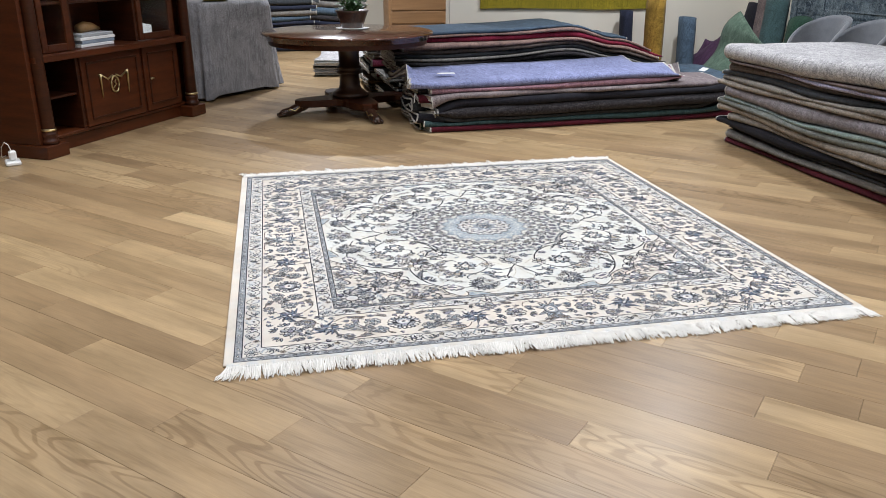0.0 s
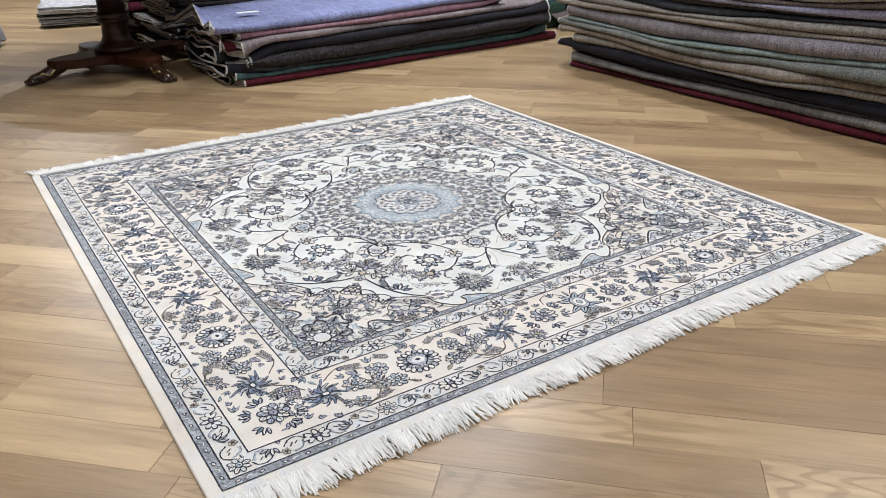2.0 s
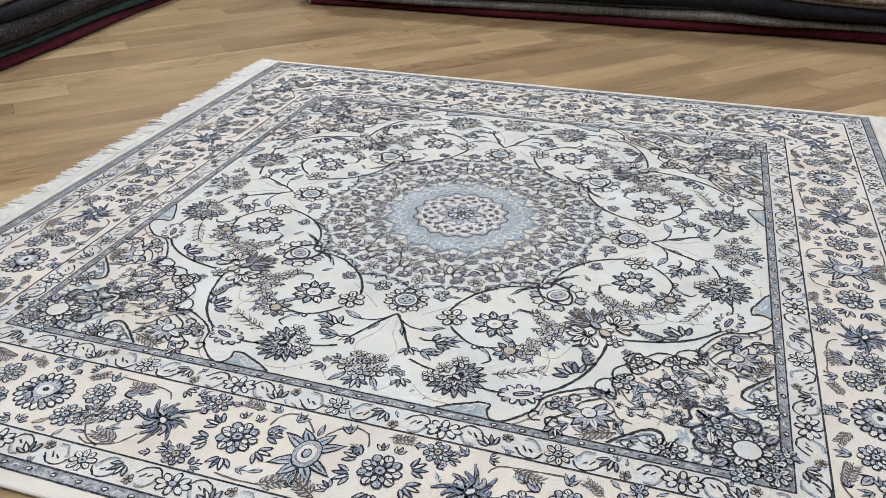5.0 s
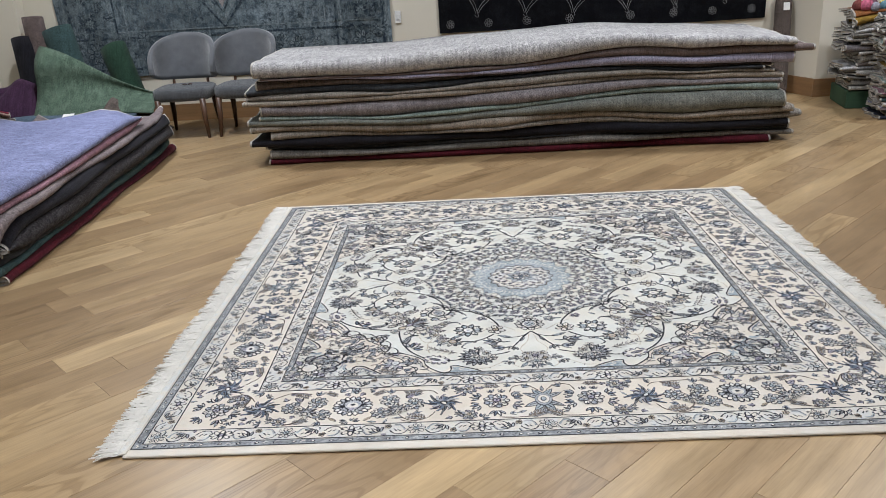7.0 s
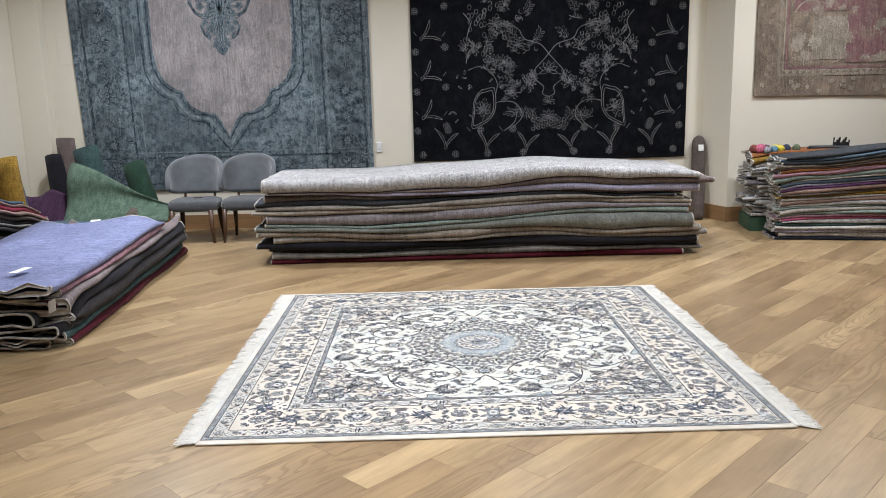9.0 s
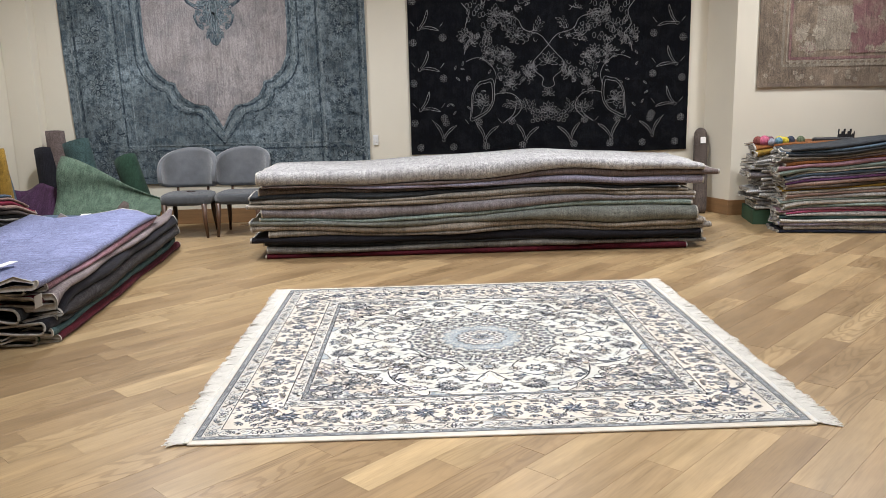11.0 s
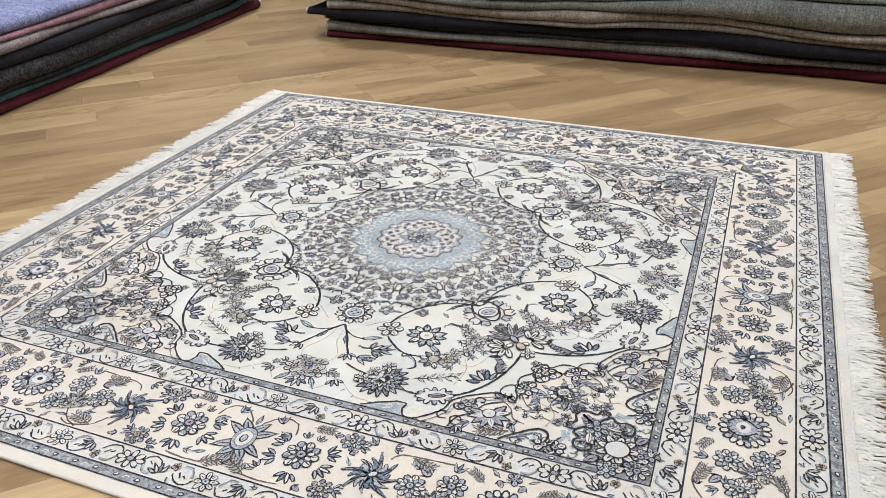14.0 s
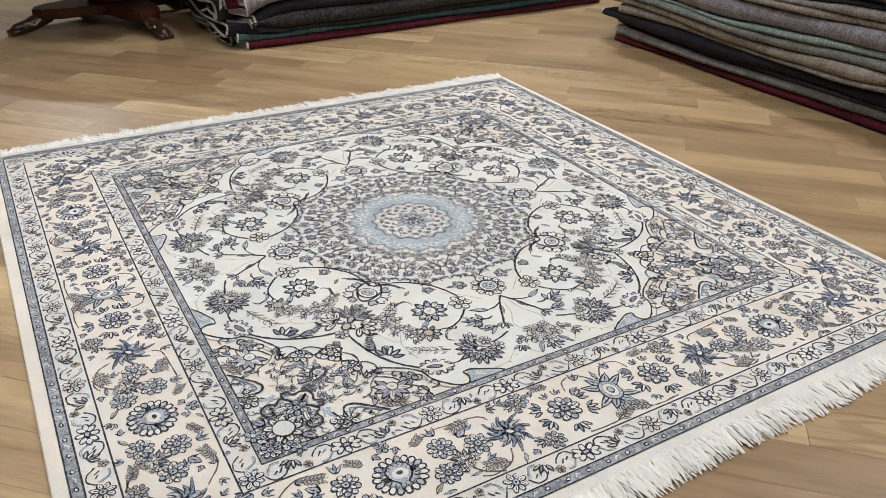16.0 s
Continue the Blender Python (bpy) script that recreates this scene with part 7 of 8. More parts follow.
tube(cu, [(2.9 + 0.035 * v, 4.5 + 0.17 * v, 0.0 + 0.97 * v) for v in (0.0, 0.05, 0.3, 0.6, 0.85, 0.94, 0.98, 1.0)], [0.06, 0.075, 0.08, 0.08, 0.078, 0.07, 0.05, 0.015], 18)
bc = thing("rolled_bag", Matrix(), "dark grey rolled rug in a sleeve leaning in the wall's corner", "rug", "")
part("sleeve", cu, WOOL["taupe"], bc, "", True)
tg = Soup()
sheet(tg, lambda u, v: (2.9 + 0.06 * u, 4.555 + 0.01 * v, 0.8 + 0.07 * v), 2, 2, 0.003)
part("label_tag", tg, M_TAG, bc, "blank white tag")


# ---- chairs ----
def chair(m, label):
    ch = thing("armchair", m, label, "chair", "grey chairs by the wall")
    st = Soup()

    def seat_top(k):
        out = []
        for i in range(28):
            a = 2 * PI * i / 28
            e = 0.55
            x = 0.27 * math.copysign(abs(math.cos(a)) ** e, math.cos(a))
            y = 0.25 * math.copysign(abs(math.sin(a)) ** e, math.sin(a))
            out.append((x * k, y * k))
        return out
    prof = [(0.93, 0.345), (0.99, 0.355), (1.0, 0.385), (1.0, 0.42), (0.97, 0.445), (0.85, 0.458), (0.5, 0.465), (0.05, 0.467)]
    v = [(x, y, z) for k, z in prof for x, y in seat_top(k)]
    f = [(k * 28 + i, k * 28 + (i + 1) % 28, (k + 1) * 28 + (i + 1) % 28, (k + 1) * 28 + i) for k in range(len(prof) - 1) for i in range(28)]
    st.add(v, f + [tuple(range(27, -1, -1)), tuple(range((len(prof) - 1) * 28, len(prof) * 28))])
    part("seat", st, M_TWEED, ch, "grey tweed seat cushion", True)
    bk_ = Soup()

    def shell(u, v):
        a = (u - 0.5) * 3.5
        top = 0.5 + 0.42 * max(0.0, math.cos(a * 0.86)) ** 0.42
        low = 0.49 + 0.08 * (abs(u - 0.5) * 2) ** 3
        top = max(top, low + 0.05)
        z = low + (top - low) * v
        lean_ = 0.05 * (z - 0.45)
        return ((0.275 + lean_) * math.sin(a), 0.02 + (0.25 + lean_ * 2) * math.cos(a), z)
    sheet(bk_, shell, 36, 10, 0.045)
    part("backrest", bk_, M_VELVET, ch, "curved grey velvet backrest", True)
    for sx in (-1, 1):
        for fy, by in ((-0.21, -0.23), (0.18, 0.24)):
            lg = Soup()
            tube(lg, [(sx * 0.205, fy, 0.36), (sx * 0.21, (fy + by) / 2, 0.18), (sx * 0.225, by, 0.0)], [0.028, 0.022, 0.014], 10)
            part("leg", lg, M_LEGW, ch, "", True)
    for sx in (-1, 1):
        pg = Soup()
        tube(pg, [(sx * 0.16, 0.2, 0.4), (sx * 0.165, 0.235, 0.56)], 0.014, 8)
        part("back_support", pg, M_LEGW, ch, "", True)
    return ch


chair(pose(-2.81, 3.98, 0, 0, 0, 2), "grey velvet tub chair with a tweed seat and dark wooden legs")
chair(pose(-2.24, 4.0, 0, 0, 0, -2), "grey velvet tub chair partly behind the stacked rugs")
sun = Soup()
for k in range(2):
    tube(sun, [(-2.8 + 0.05 * k, 3.9, 0.478), (-2.775 + 0.05 * k, 3.895, 0.484), (-2.76 + 0.05 * k, 3.9, 0.478)], 0.006, 6)
tagged(part("small_tool", sun, M_DARKW), "small dark tool lying on the seat", "tool")

# ---- round table with its potted plant ----
tb = thing("round_table", pose(-3.72, -0.35, 0), "dark polished round wooden pedestal table with carved paw feet", "table")
part("tabletop", lathe(Soup(), [(0.3, 0.695), (0.74, 0.695), (0.77, 0.7), (0.775, 0.735), (0.8, 0.74), (0.815, 0.75), (0.815, 0.76), (0.8, 0.768), (0.02, 0.77)], 72), M_TABLE, tb, "glossy round top", True)
part("apron", lathe(Soup(), [(0.7, 0.655), (0.745, 0.655), (0.75, 0.66), (0.75, 0.7), (0.7, 0.7)], 64), M_MAHOG, tb)
ped = [(0.13, 0.15), (0.175, 0.155), (0.18, 0.18), (0.15, 0.2), (0.115, 0.225), (0.1, 0.26), (0.095, 0.36), (0.1, 0.365), (0.125, 0.375), (0.125, 0.395), (0.105, 0.405), (0.12, 0.415), (0.12, 0.435), (0.1, 0.445), (0.098, 0.6), (0.11, 0.63), (0.15, 0.66), (0.2, 0.695)]
part("pedestal", lathe(Soup(), ped, 24), M_DARKW, tb, "turned dark pedestal", True)
pf = Soup()
ring_ = []
for i in range(48):
    a = 2 * PI * i / 48
    r = 0.24 + 0.32 * abs(math.cos(2 * (a - radians(-75)))) ** 3
    ring_.append((r * math.cos(a), r * math.sin(a)))
pf.add([(x, y, z) for z, k in ((0.085, 0.98), (0.09, 1.0), (0.145, 1.0), (0.15, 0.97)) for x, y in [(px * k, py * k) for px, py in ring_]],
       [(k * 48 + i, k * 48 + (i + 1) % 48, (k + 1) * 48 + (i + 1) % 48, (k + 1) * 48 + i) for k in range(3) for i in range(48)] + [tuple(range(47, -1, -1)), tuple(range(144, 192))])
part("base_platform", pf, M_MAHOG, tb, "four-armed base platform")
for k in range(4):
    a = radians(-75 + 90 * k)
    c_, s_ = math.cos(a), math.sin(a)
    ft = Soup()
    tube(ft, [((0.44) * c_, 0.44 * s_, 0.09), (0.53 * c_, 0.53 * s_, 0.075), (0.61 * c_, 0.61 * s_, 0.045), (0.68 * c_, 0.68 * s_, 0.035), (0.72 * c_, 0.72 * s_, 0.02)], [0.03, 0.05, 0.042, 0.036, 0.018], 10)
    for j in range(3):
        w_ = (j - 1) * 0.03
        tube(ft, [(0.64 * c_ - w_ * s_, 0.64 * s_ + w_ * c_, 0.035), (0.73 * c_ - w_ * s_, 0.73 * s_ + w_ * c_, 0.016)], [0.022, 0.015], 8)
    paw = part("paw_foot", ft, M_DARKW, tb, "carved paw foot", True)
    tr = Soup()
    for sg in (-1, 1):
        pts = [((0.5 + 0.14 * t) * c_ - sg * (0.05 - 0.02 * t) * s_, (0.5 + 0.14 * t) * s_ + sg * (0.05 - 0.02 * t) * c_, 0.085 - 0.03 * t + 0.015 * math.sin(9 * t)) for t in [j / 6 for j in range(7)]]
        tube(tr, pts, 0.009, 6)
    part("gilt_leaf", tr, M_GILT, paw, "worn gilt acanthus", True)
pot = thing("potted_plant", pose(-3.98, -0.28, 0.77), "small dark glazed pot with trailing green leaves on the table", "plant")
part("pot", lathe(Soup(), [(0.085, 0.0), (0.1, 0.005), (0.125, 0.07), (0.15, 0.14), (0.165, 0.165), (0.158, 0.172), (0.14, 0.16), (0.1, 0.14), (0.01, 0.14)], 28), M_POT, pot, "", True)
part("saucer", lathe(Soup(), [(0.12, 0.0), (0.16, 0.0), (0.165, 0.004), (0.1, 0.005)], 28), M_TAG, pot, "white paper mat")
lv = Soup()
rl = random.Random(6)
for k in range(110):
    a, r0 = rl.uniform(0, 6.3), rl.uniform(0.0, 0.13)
    out_, ln = rl.uniform(0.03, 0.1), rl.uniform(0.05, 0.09)
    z0 = 0.16 + rl.uniform(0, 0.13)
    p = Vector((r0 * math.cos(a), r0 * math.sin(a), z0))
    d = Vector((math.cos(a), math.sin(a), rl.uniform(-0.5, 0.9))).normalized()
    s_ = d.cross(Vector((0, 0, 1))).normalized() * ln * 0.3
    nn = s_.cross(d).normalized() * ln * 0.1
    q_ = [p, p + d * ln * 0.5 + s_ - nn, p + d * ln, p + d * ln * 0.5 - s_ - nn, p + d * ln * 0.5]
    lv.add(q_, [(0, 1, 4), (1, 2, 4), (2, 3, 4), (3, 0, 4)])
    tube(lv, [(0, 0, 0.14), tuple(p)], 0.003, 4)
part("foliage", lv, M_LEAF, pot, "green leaves")

# ---- tall cabinet ----
CB = pose(-2.15, -2.75, 0, 0, 0, 150.1)
cab = thing("display_cabinet", CB, "tall reddish mahogany display cabinet with gilt mounts and columns", "cabinet")
LX, DP = 1.985, 0.48
s = Soup()
box(s, 0.02, 0.12, 0.0, LX - 0.02, DP, 0.1, 0.004)
box(s, -0.02, -0.02, 0.0, 0.2, DP, 0.1, 0.006)
box(s, LX - 0.2, -0.02, 0.0, LX + 0.02, DP, 0.1, 0.006)
part("plinth", s, M_MAHOG2, cab)
part("side_panel", box(Soup(), 0.0, 0.06, 0.102, 0.04, DP, 2.05, 0.003), M_MAHOG2, cab)
part("side_panel", box(Soup(), LX - 0.04, 0.06, 0.102, LX, DP, 2.05, 0.003), M_MAHOG2, cab)
part("back_panel", box(Soup(), 0.04, DP - 0.02, 0.102, LX - 0.04, DP, 2.05, 0.003), M_MAHOG2, cab)
for nm, z0, z1, y0 in (("bottom_board", 0.102, 0.13, 0.1), ("waist_moulding", 0.69, 0.74, 0.02), ("shelf", 1.08, 1.1, 0.12), ("shelf", 1.5, 1.52, 0.12)):
    s = Soup()
    box(s, 0.042, y0, z0, LX - 0.042, DP - 0.022, z1, 0.006)
    part(nm, s, M_MAHOG2 if nm != "shelf" else M_MAHOG, cab)
s = Soup()
box(s, -0.06, -0.06, 2.052, LX + 0.06, DP, 2.12, 0.02)
box(s, -0.03, -0.03, 2.0, LX + 0.03, DP, 2.05, 0.01)
part("cornice", s, M_MAHOG2, cab)
for x in (0.17, 0.52, 1.27, LX - 0.2):
    s = Soup()
    box(s, x, 0.1, 0.132, x + 0.03, DP - 0.022, 0.688, 0.003)
    box(s, x, 0.1, 0.742, x + 0.03, DP - 0.022, 1.998, 0.003)
    part("divider", s, M_MAHOG, cab)
s = Soup()
box(s, 0.202, 0.12, 0.4, 0.518, DP - 0.022, 0.415, 0.003)
part("shelf", s, M_MAHOG, cab, "low open shelf")


def panel_door(x0, x1, z0, z1, mount):
    s = Soup()
    box(s, x0, 0.085, z0, x1, 0.11, z1, 0.004)
    dr = part("door", s, M_MAHOG2, cab, "panelled door")
    s = Soup()
    w_ = 0.05
    for bx in ((x0 + w_, z0 + w_, x1 - w_, z0 + w_ + 0.015), (x0 + w_, z1 - w_ - 0.015, x1 - w_, z1 - w_), (x0 + w_, z0 + w_ + 0.016, x0 + w_ + 0.015, z1 - w_ - 0.016), (x1 - w_ - 0.015, z0 + w_ + 0.016, x1 - w_, z1 - w_ - 0.016)):
        box(s, bx[0], 0.075, bx[1], bx[2], 0.084, bx[3], 0.003)
    part("moulding", s, M_MAHOG, dr)
    if mount:
        xc, zc = (x0 + x1) / 2, (z0 + z1) / 2 + 0.02
        s = Soup()
        tube(s, [(xc + 0.045 * math.cos(a), 0.078, zc + 0.065 * math.sin(a)) for a in [2 * PI * i / 20 for i in range(21)]], 0.008, 6)
        tube(s, [(xc - 0.02, 0.078, zc - 0.03), (xc + 0.01, 0.076, zc), (xc - 0.01, 0.076, zc + 0.02), (xc + 0.015, 0.078, zc + 0.035)], 0.007, 6)
        for sg in (-1, 1):
            tube(s, [(xc + sg * 0.02, 0.078, zc + 0.075), (xc + sg * 0.08, 0.078, zc + 0.05), (xc + sg * 0.15, 0.078, zc + 0.09)], [0.006, 0.008, 0.006], 6)
            tube(s, [(xc + sg * 0.16, 0.078, zc + 0.1), (xc + sg * 0.163, 0.076, zc + 0.06), (xc + sg * 0.16, 0.078, zc - 0.09)], [0.014, 0.01, 0.004], 6)
        part("gilt_mount", s, M_GILT, dr, "gilt garland and wreath mount", True)
    else:
        s = Soup()
        tube(s, [(x0 + 0.06, 0.075, (z0 + z1) / 2), (x0 + 0.1, 0.07, (z0 + z1) / 2 + 0.004)], [0.01, 0.006], 8)
        part("key_plate", s, M_GILT, dr, "", True)


panel_door(0.555, 1.265, 0.135, 0.685, True)
panel_door(1.305, LX - 0.205, 0.135, 0.685, False)


def glass_door(x0, x1, z0, z1):
    s = Soup()
    w_ = 0.055
    box(s, x0, 0.085, z0, x0 + w_, 0.11, z1, 0.004)
    box(s, x1 - w_, 0.085, z0, x1, 0.11, z1, 0.004)
    box(s, x0 + w_, 0.085, z0, x1 - w_, 0.11, z0 + w_, 0.004)
    box(s, x0 + w_, 0.085, z1 - w_, x1 - w_, 0.11, z1, 0.004)
    dr = part("door", s, M_MAHOG2, cab, "glazed door frame")
    s = Soup()
    box(s, x0 + w_ - 0.004, 0.094, z0 + w_ - 0.004, x1 - w_ + 0.004, 0.099, z1 - w_ + 0.004, 0.001)
    part("pane", s, glass, dr, "clear glass pane").visible_shadow = False


glass_door(0.205, 0.515, 0.745, 1.99)
glass_door(1.305, LX - 0.205, 0.745, 1.99)
for x in (0.09, LX - 0.09):
    s = Soup()
    lathe(s, [(0.06, 0.1), (0.065, 0.105), (0.065, 0.13), (0.05, 0.14), (0.06, 0.165), (0.06, 0.18), (0.05, 0.19), (0.052, 0.2), (0.04, 1.9), (0.05, 1.93), (0.06, 1.95), (0.06, 1.998)], 20, 0, Matrix.Translation((x, 0.05, 0.002)))
    col_ = part("column", s, M_MAHOG, cab, "slender engaged column", True)
    s = Soup()
    lathe(s, [(0.052, 0.195), (0.058, 0.198), (0.058, 0.212), (0.051, 0.215)], 20, 0, Matrix.Translation((x, 0.05, 0.002)))
    part("gilt_ring", s, M_GILT, col_, "", True)
for k in range(4):
    bo = Soup()
    box(bo, 0.66 + 0.015 * (k % 2), 0.14, 0.7415 + 0.026 * k, 1.04 + 0.01 * (k % 3), 0.38, 0.7655 + 0.026 * k, 0.003)
    b_ = part("book", bo, (M_TAG, surface("book_blue", (0.25, 0.3, 0.36), 0.5, 0.1), M_TAG, surface("book_grey", (0.4, 0.42, 0.44), 0.5, 0.1))[k])
    b_.matrix_basis = CB
    tagged(b_, "large pale book lying in a pile on the cabinet shelf", "book", "books on the cabinet shelf")
sh = Soup()
tube(sh, [(0.78, 0.26, 0.875), (0.86, 0.26, 0.885), (0.95, 0.27, 0.88), (1.04, 0.28, 0.862)], [0.035, 0.045, 0.032, 0.012], 10)
sv = part("wooden_block", sh, surface("carved_tan_wood", (0.3, 0.17, 0.06), 0.5, 0.2), None, "", True)
sv.matrix_basis = CB
tagged(sv, "carved tan wooden ornament lying on the books", "ornament")
pp = Soup()
sheet(pp, lambda u, v: (1.4 + 0.28 * u, 0.25, 0.76 + 0.14 * v * (1 - 0.4 * u)), 4, 3, 0.006)
po = part("paper_stack", pp, M_TAG)
po.matrix_basis = CB
tagged(po, "pale paper standing behind the cabinet glass", "paper")

# charger on the floor beside the cabinet
ad = thing("power_adapter", pose(-2.06, -2.97, 0, 0, 0, 20), "white plug adapter with a cable in a floor socket", "adapter")
part("socket_plate", box(Soup(), -0.07, -0.05, 0.0, 0.07, 0.05, 0.03, 0.008), M_WHITE, ad)
part("plug", box(Soup(), -0.035, -0.02, 0.03, 0.025, 0.03, 0.1, 0.01), M_WHITE, ad)
s = Soup()
tube(s, [(-0.005, 0.0, 0.1), (-0.02, -0.01, 0.14), (-0.08, -0.03, 0.15), (-0.16, -0.05, 0.1), (-0.22, -0.06, 0.01), (-0.3, -0.02, 0.006)], 0.004, 6)
part("cable", s, M_WHITE, ad, "", True)

# table under a draped grey rug
dr_ = Soup()
nn_ = 72
prof_ = [(1.0, 0.98), (1.02, 0.9), (1.035, 0.6), (1.06, 0.3), (1.1, 0.03)]
def drape_ring(k, z):
    out = []
    for i in range(nn_):
        a = 2 * PI * i / nn_
        e = 0.28
        x = 0.62 * math.copysign(abs(math.cos(a)) ** e, math.cos(a))
        y = 0.4 * math.copysign(abs(math.sin(a)) ** e, math.sin(a))
        fold = 1 + (k - 1) * (0.9 + 0.8 * math.sin(9 * a) + 0.5 * math.sin(23 * a))
        out.append((x * fold, y * fold, z + (0.015 * math.sin(7 * a) if z < 0.1 else 0)))
    return out
vv = [p for k, z in prof_ for p in drape_ring(k, z)]
ff = [((k + 1) * nn_ + i, (k + 1) * nn_ + (i + 1) % nn_, k * nn_ + (i + 1) % nn_, k * nn_ + i) for k in range(len(prof_) - 1) for i in range(nn_)] + [tuple(range(nn_))]
dr_.add(vv, ff)
do = thing("draped_table", pose(-5.22, -1.72, 0, 0, 0, 139), "table covered to the floor by a silver-grey rug", "table")
part("cover", dr_, pile("wool_silver_grey", (0.36, 0.355, 0.37), (0.2, 0.2, 0.215), 0.5, 5), do, "faded silver-grey rug hanging in folds", True)
part("tabletop", box(Soup(), -0.58, -0.36, 0.93, 0.58, 0.36, 0.965, 0.006), M_DARKW, do)
for lx in (-0.52, 0.52):
    for ly in (-0.3, 0.3):
        part("leg", box(Soup(), lx - 0.03, ly - 0.03, 0.0, lx + 0.03, ly + 0.03, 0.93, 0.004), M_DARKW, do)
gp = Soup()
sheet(gp, lambda u, v: (-5.45 + 0.5 * u, -1.75 + 0.25 * v, 0.995 + 0.01 * u), 3, 3, 0.02)
tagged(part("folded_cloth", gp, WOOL["olive"]), "mustard cloth folded on the draped table", "cloth")

# far side of the shop
fp_ = ["linen", "white", "ash", "linen", "sage", "white"]
low = [(0.03, W[c], names[c] + " flat rug in a low far pile", 0.0, r_.uniform(-0.05, 0.05), r_.uniform(-0.05, 0.05)) for c in fp_]
rug_stack(Matrix.Translation((-6.2, -0.2, 0)) @ Matrix.Rotation(radians(170), 4, "Z") @ Matrix.Translation((0, -0.45, 0)), low, "low far pile of rugs", 0.0, 2.2, lerp_fn([(0, 0.2), (2.2, 0.2)]), 0.8, 211)
dc = thing("drawer_cabinet", pose(-8.6, 0.75, 0, 0, 0, 90), "brown wooden chest of wide drawers at the far side", "cabinet")
part("body", box(Soup(), 0, 0, 0, 1.7, 0.6, 1.5, 0.01), M_BASE, dc)
for k in range(7):
    s = Soup()
    box(s, 0.04, -0.02, 0.06 + 0.2 * k, 1.66, 0.0, 0.24 + 0.2 * k, 0.006)
    part("drawer", s, M_BASE, dc)
far_mix = [("steel", -2.1, 0.95), ("navy", -1.15, 0.8), ("coal", -0.4, 1.0)]
for k, (c, y, h) in enumerate(far_mix):
    lays = [(0.06, W[cc], names[cc] + " folded rug in a far dim pile", 0.0, r_.uniform(-0.04, 0.04), r_.uniform(-0.04, 0.04)) for cc in (c, "steel", "slate", c, "navy", c, "steel", "ash", c, "slate")]
    rug_stack(Matrix.Translation((-9.2, y, 0)) @ Matrix.Rotation(radians(90), 4, "Z"), lays, "far dim piles of rugs", 0.0, 0.85, lerp_fn([(0, h), (1, h)]), 0.7, 301 + 20 * k)

# balls of yarn and a brush on the pale stack
YARN = [((0.62, 0.16, 0.26), 0.16, 0.1, 0.05), ((0.22, 0.06, 0.05), 0.1, 0.13, 0.045), ((0.16, 0.3, 0.38), 0.3, 0.09, 0.04), ((0.65, 0.52, 0.05), 0.36, 0.1, 0.042), ((0.6, 0.5, 0.12), 0.33, 0.19, 0.045),
        ((0.16, 0.07, 0.1), 0.24, 0.2, 0.042), ((0.04, 0.05, 0.08), 0.45, 0.22, 0.042), ((0.13, 0.16, 0.09), 0.55, 0.22, 0.042), ((0.36, 0.36, 0.42), 0.22, 0.06, 0.036)]
for k, (col, x, y, r) in enumerate(YARN):
    yb = Soup()
    rows_ = []
    for i in range(9):
        a = -1.5 + 3.0 * i / 8
        rows_.append((r * math.cos(a) * (1 + 0.06 * math.sin(7 * i + k)), r + r * math.sin(a)))
    lathe(yb, rows_, 14)
    for j in range(3):  # strands wound over the ball
        q1 = Vector((math.sin(j * 2.1 + k), math.cos(j * 2.1 + k), 0.6 * math.sin(3 * j))).normalized()
        q2 = q1.orthogonal().normalized()
        q3 = q1.cross(q2)
        tube(yb, [tuple(Vector((0, 0, r)) + (q2 * math.cos(t) + q3 * math.sin(t)) * r * 1.02) for t in [2 * PI * n / 14 for n in range(15)]], 0.004, 5)
    y_ = part("yarn_ball", yb, surface("yarn", col, 0.95, 0.3, 40, 160, 0.6), None, "", True)
    y_.matrix_basis = AT_R2 @ Matrix.Translation((x, y, 0.662))
    tagged(y_, "small ball of coloured yarn on the pale stack", "yarn ball", "balls of yarn")
M_BLACK = surface("black_bristle", (0.012, 0.012, 0.014), 0.6, 0.3, 20, 90, 0.2)
bs_ = thing("wire_brush", AT_R2 @ Matrix.Translation((0.7, 0.3, 0.672)), "long black brush with upright bristles on the pale stack", "brush")
part("handle", box(Soup(), 0.0, 0.0, 0.0, 0.42, 0.08, 0.05, 0.015), M_BLACK, bs_)
s_ = Soup()
for k in range(16):
    tube(s_, [(0.26 + 0.02 * (k % 8), 0.02 + 0.04 * (k // 8), 0.048), (0.265 + 0.02 * (k % 8), 0.02 + 0.04 * (k // 8), 0.085 + 0.025 * (k % 3))], 0.007, 6)
part("bristle", s_, M_BLACK, bs_)

# light switch beside the blue rug
sw = thing("light_switch", pose(-0.83, BACK, 0.92), "white wall switch on the cream wall", "switch")
part("plate", box(Soup(), -0.03, -0.015, -0.06, 0.03, 0.0, 0.06, 0.004), M_WHITE, sw)
part("rocker", box(Soup(), -0.012, -0.022, -0.025, 0.012, -0.015, 0.025, 0.003), M_WHITE, sw)
ap = Soup()
box(ap, -4.47, BACK - 0.006, 1.95, -4.28, BACK, 2.3, 0.002)
tagged(part("access_panel", ap, M_WALL), "flush cream access panel in the wall", "panel", "", "structure")

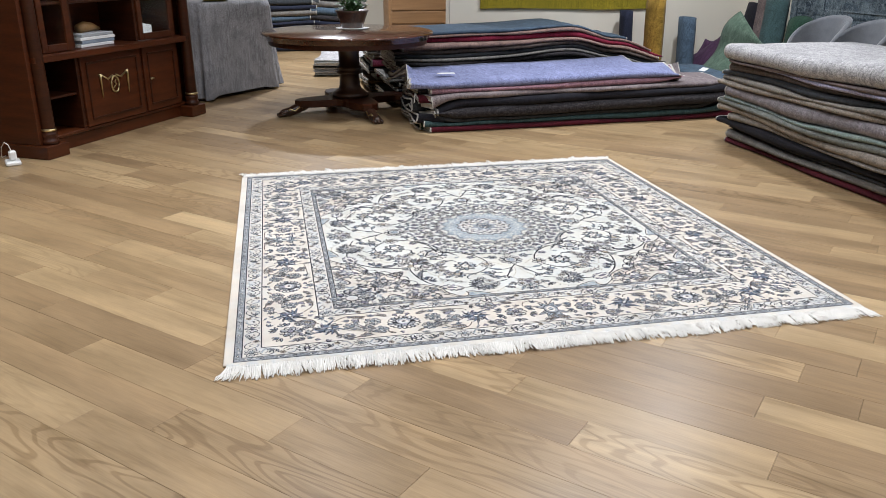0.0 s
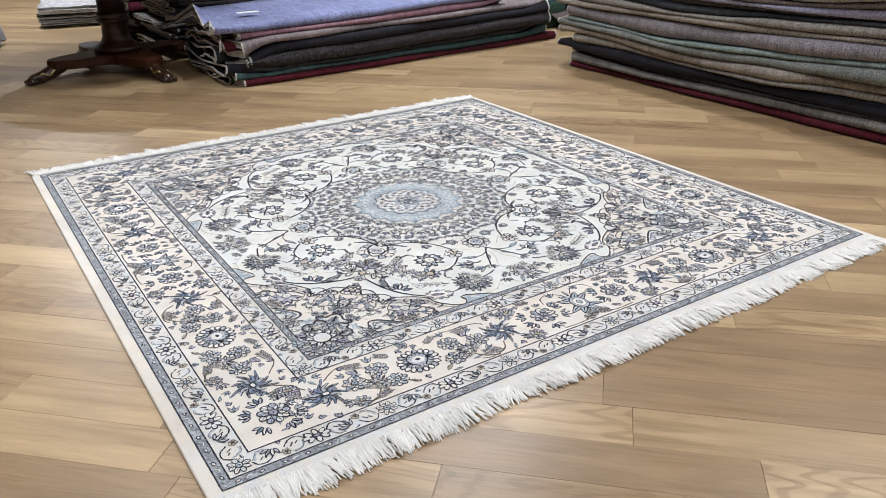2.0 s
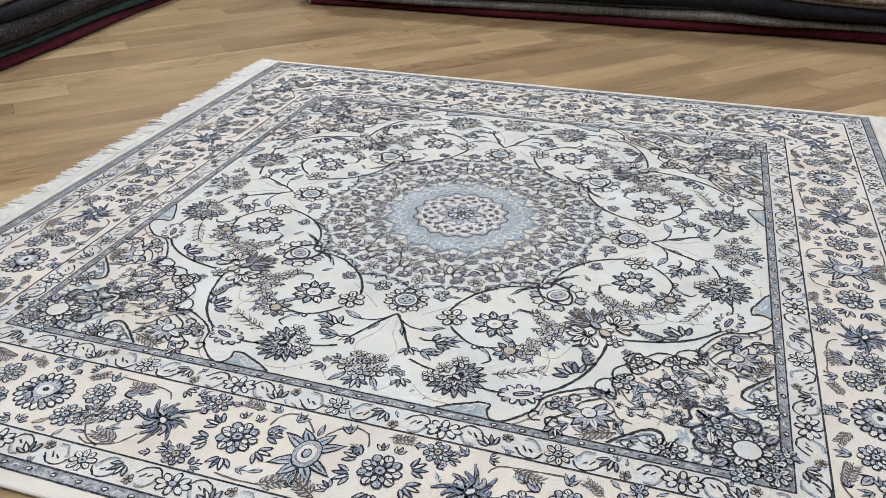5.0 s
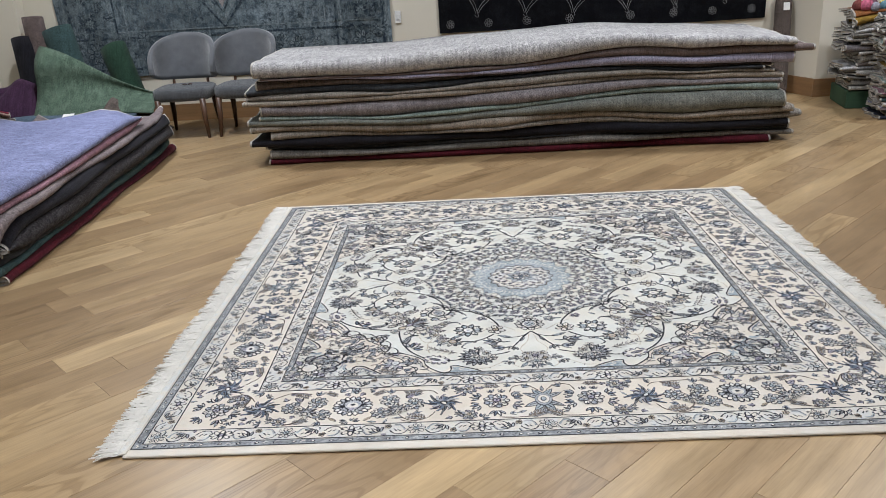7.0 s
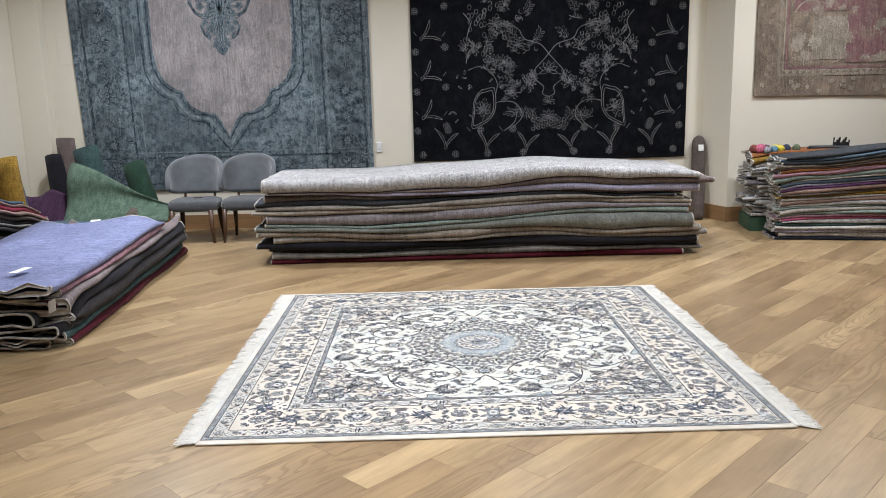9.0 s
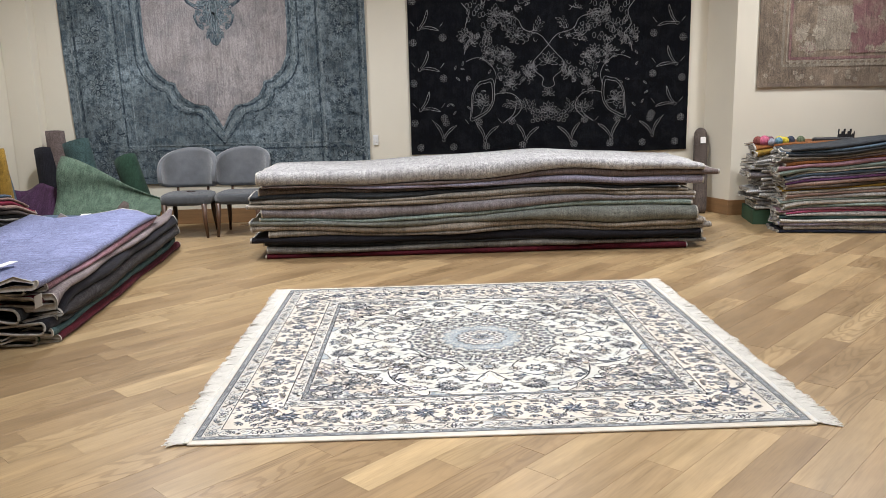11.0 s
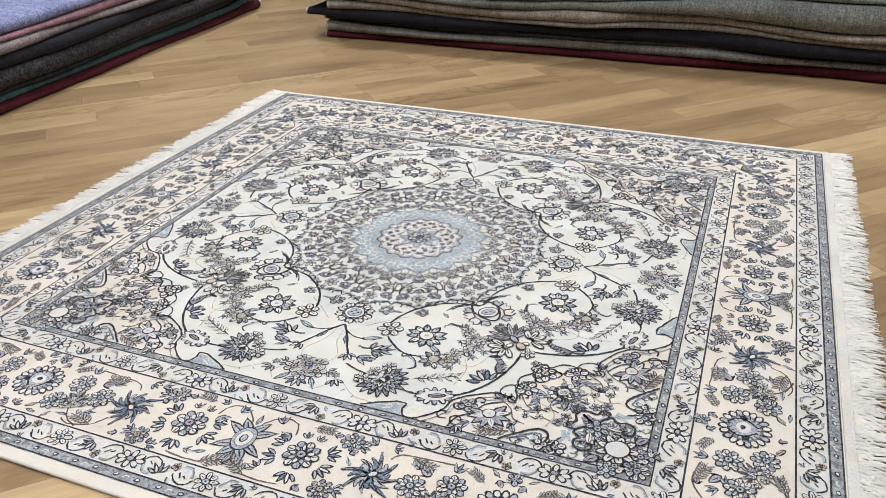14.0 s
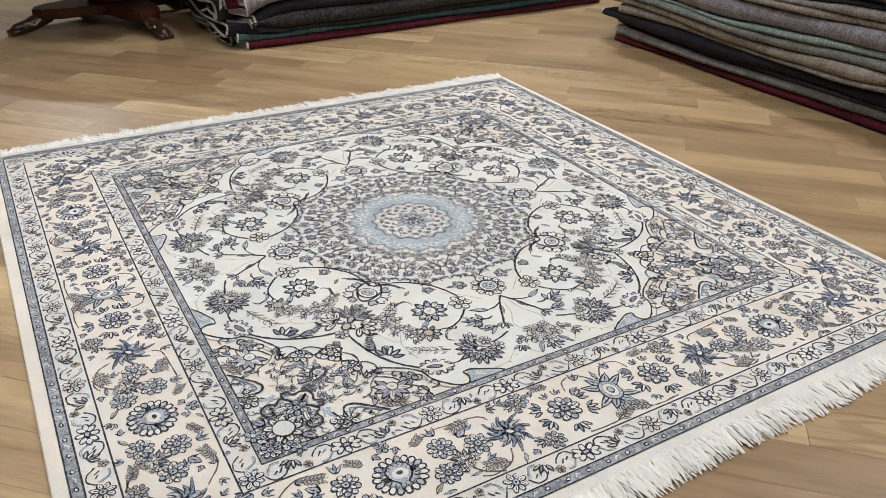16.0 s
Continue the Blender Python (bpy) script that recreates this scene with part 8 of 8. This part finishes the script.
# ---- oak floor, board by board ----
tagged(part("floor", box(Soup(), -11.2, -7.4, -0.1, 8.4, 4.95, -0.0125, 0.004), M_SUB), "floor of mixed-tone oiled oak boards laid on the diagonal", "floor", "", "structure")
floor_ob = bpy.data.objects["floor"]
PW, ca, sa = 0.162, math.cos(PLANK_ANGLE), math.sin(PLANK_ANGLE)
BOARD_MESHES = {}


def board_soup(ln, w=PW - 0.0007, c=0.0005):
    """One board with eased edges, from 0 to ln along x."""
    return Soup().add(
        [(0, 0, -0.012), (ln, 0, -0.012), (ln, w, -0.012), (0, w, -0.012), (0, 0, -c), (ln, 0, -c), (ln, w, -c), (0, w, -c), (c, c, 0), (ln - c, c, 0), (ln - c, w - c, 0), (c, w - c, 0)],
        [(3, 2, 1, 0), (0, 1, 5, 4), (1, 2, 6, 5), (2, 3, 7, 6), (3, 0, 4, 7), (4, 5, 9, 8), (5, 6, 10, 9), (6, 7, 11, 10), (7, 4, 8, 11), (8, 9, 10, 11)])


JOINTS = {-3: [1.325], -1: [1.747], 0: [-1.086, 0.916], 2: [-0.727, 1.3], 4: [-0.08]}  # board ends that stand out
rb = random.Random(17)
LENGTHS = [0.5, 0.7, 0.86, 1.05, 1.3, 1.6, 1.9]
rest = Soup()
near = 0
row = -90
while row < 90:
    t0 = 1.199 - PW * 100 + PW * (row + 100)  # distance of this row's edge along the normal
    s_ = -16 + rb.uniform(0, 1.5)
    while s_ < 16:
        ln = rb.choice(LENGTHS)
        for jn in JOINTS.get(row, ()):
            if s_ < jn - 0.01 and s_ + ln > jn - 0.35:
                ln = round(jn - s_, 4)
                break
        cxm, cym = (s_ + ln / 2) * ca + (t0 + PW / 2) * sa, (s_ + ln / 2) * sa - (t0 + PW / 2) * ca
        if -11.3 < cxm < 8.5 and -7.5 < cym < 5.0:
            m = Matrix(((ca, -sa, 0, 0), (sa, ca, 0, 0), (0, 0, 1, 0), (0, 0, 0, 1)))
            m = m @ Matrix.Translation((s_, -t0 - PW, rb.uniform(-0.0004, 0.0004)))
            if -2.6 < cxm < 2.9 and -3.0 < cym < 2.9 and near < 300 and not (-0.9 < cxm < 1.0 and -0.9 < cym < 0.9):
                if ln not in BOARD_MESHES:
                    BOARD_MESHES[ln] = board_soup(ln - 0.0008).mesh("board", [M_OAK])
                ob = new("board", BOARD_MESHES[ln])
                ob.matrix_basis = m
                ob.parent = floor_ob
                near += 1
            else:
                b = board_soup(ln - 0.0008)
                rest.add(b.v, b.f, 0, m)
        s_ += ln
    row += 1
tagged(part("boards", rest, M_OAKS, floor_ob), "oak boards farther off", kind="stuff")
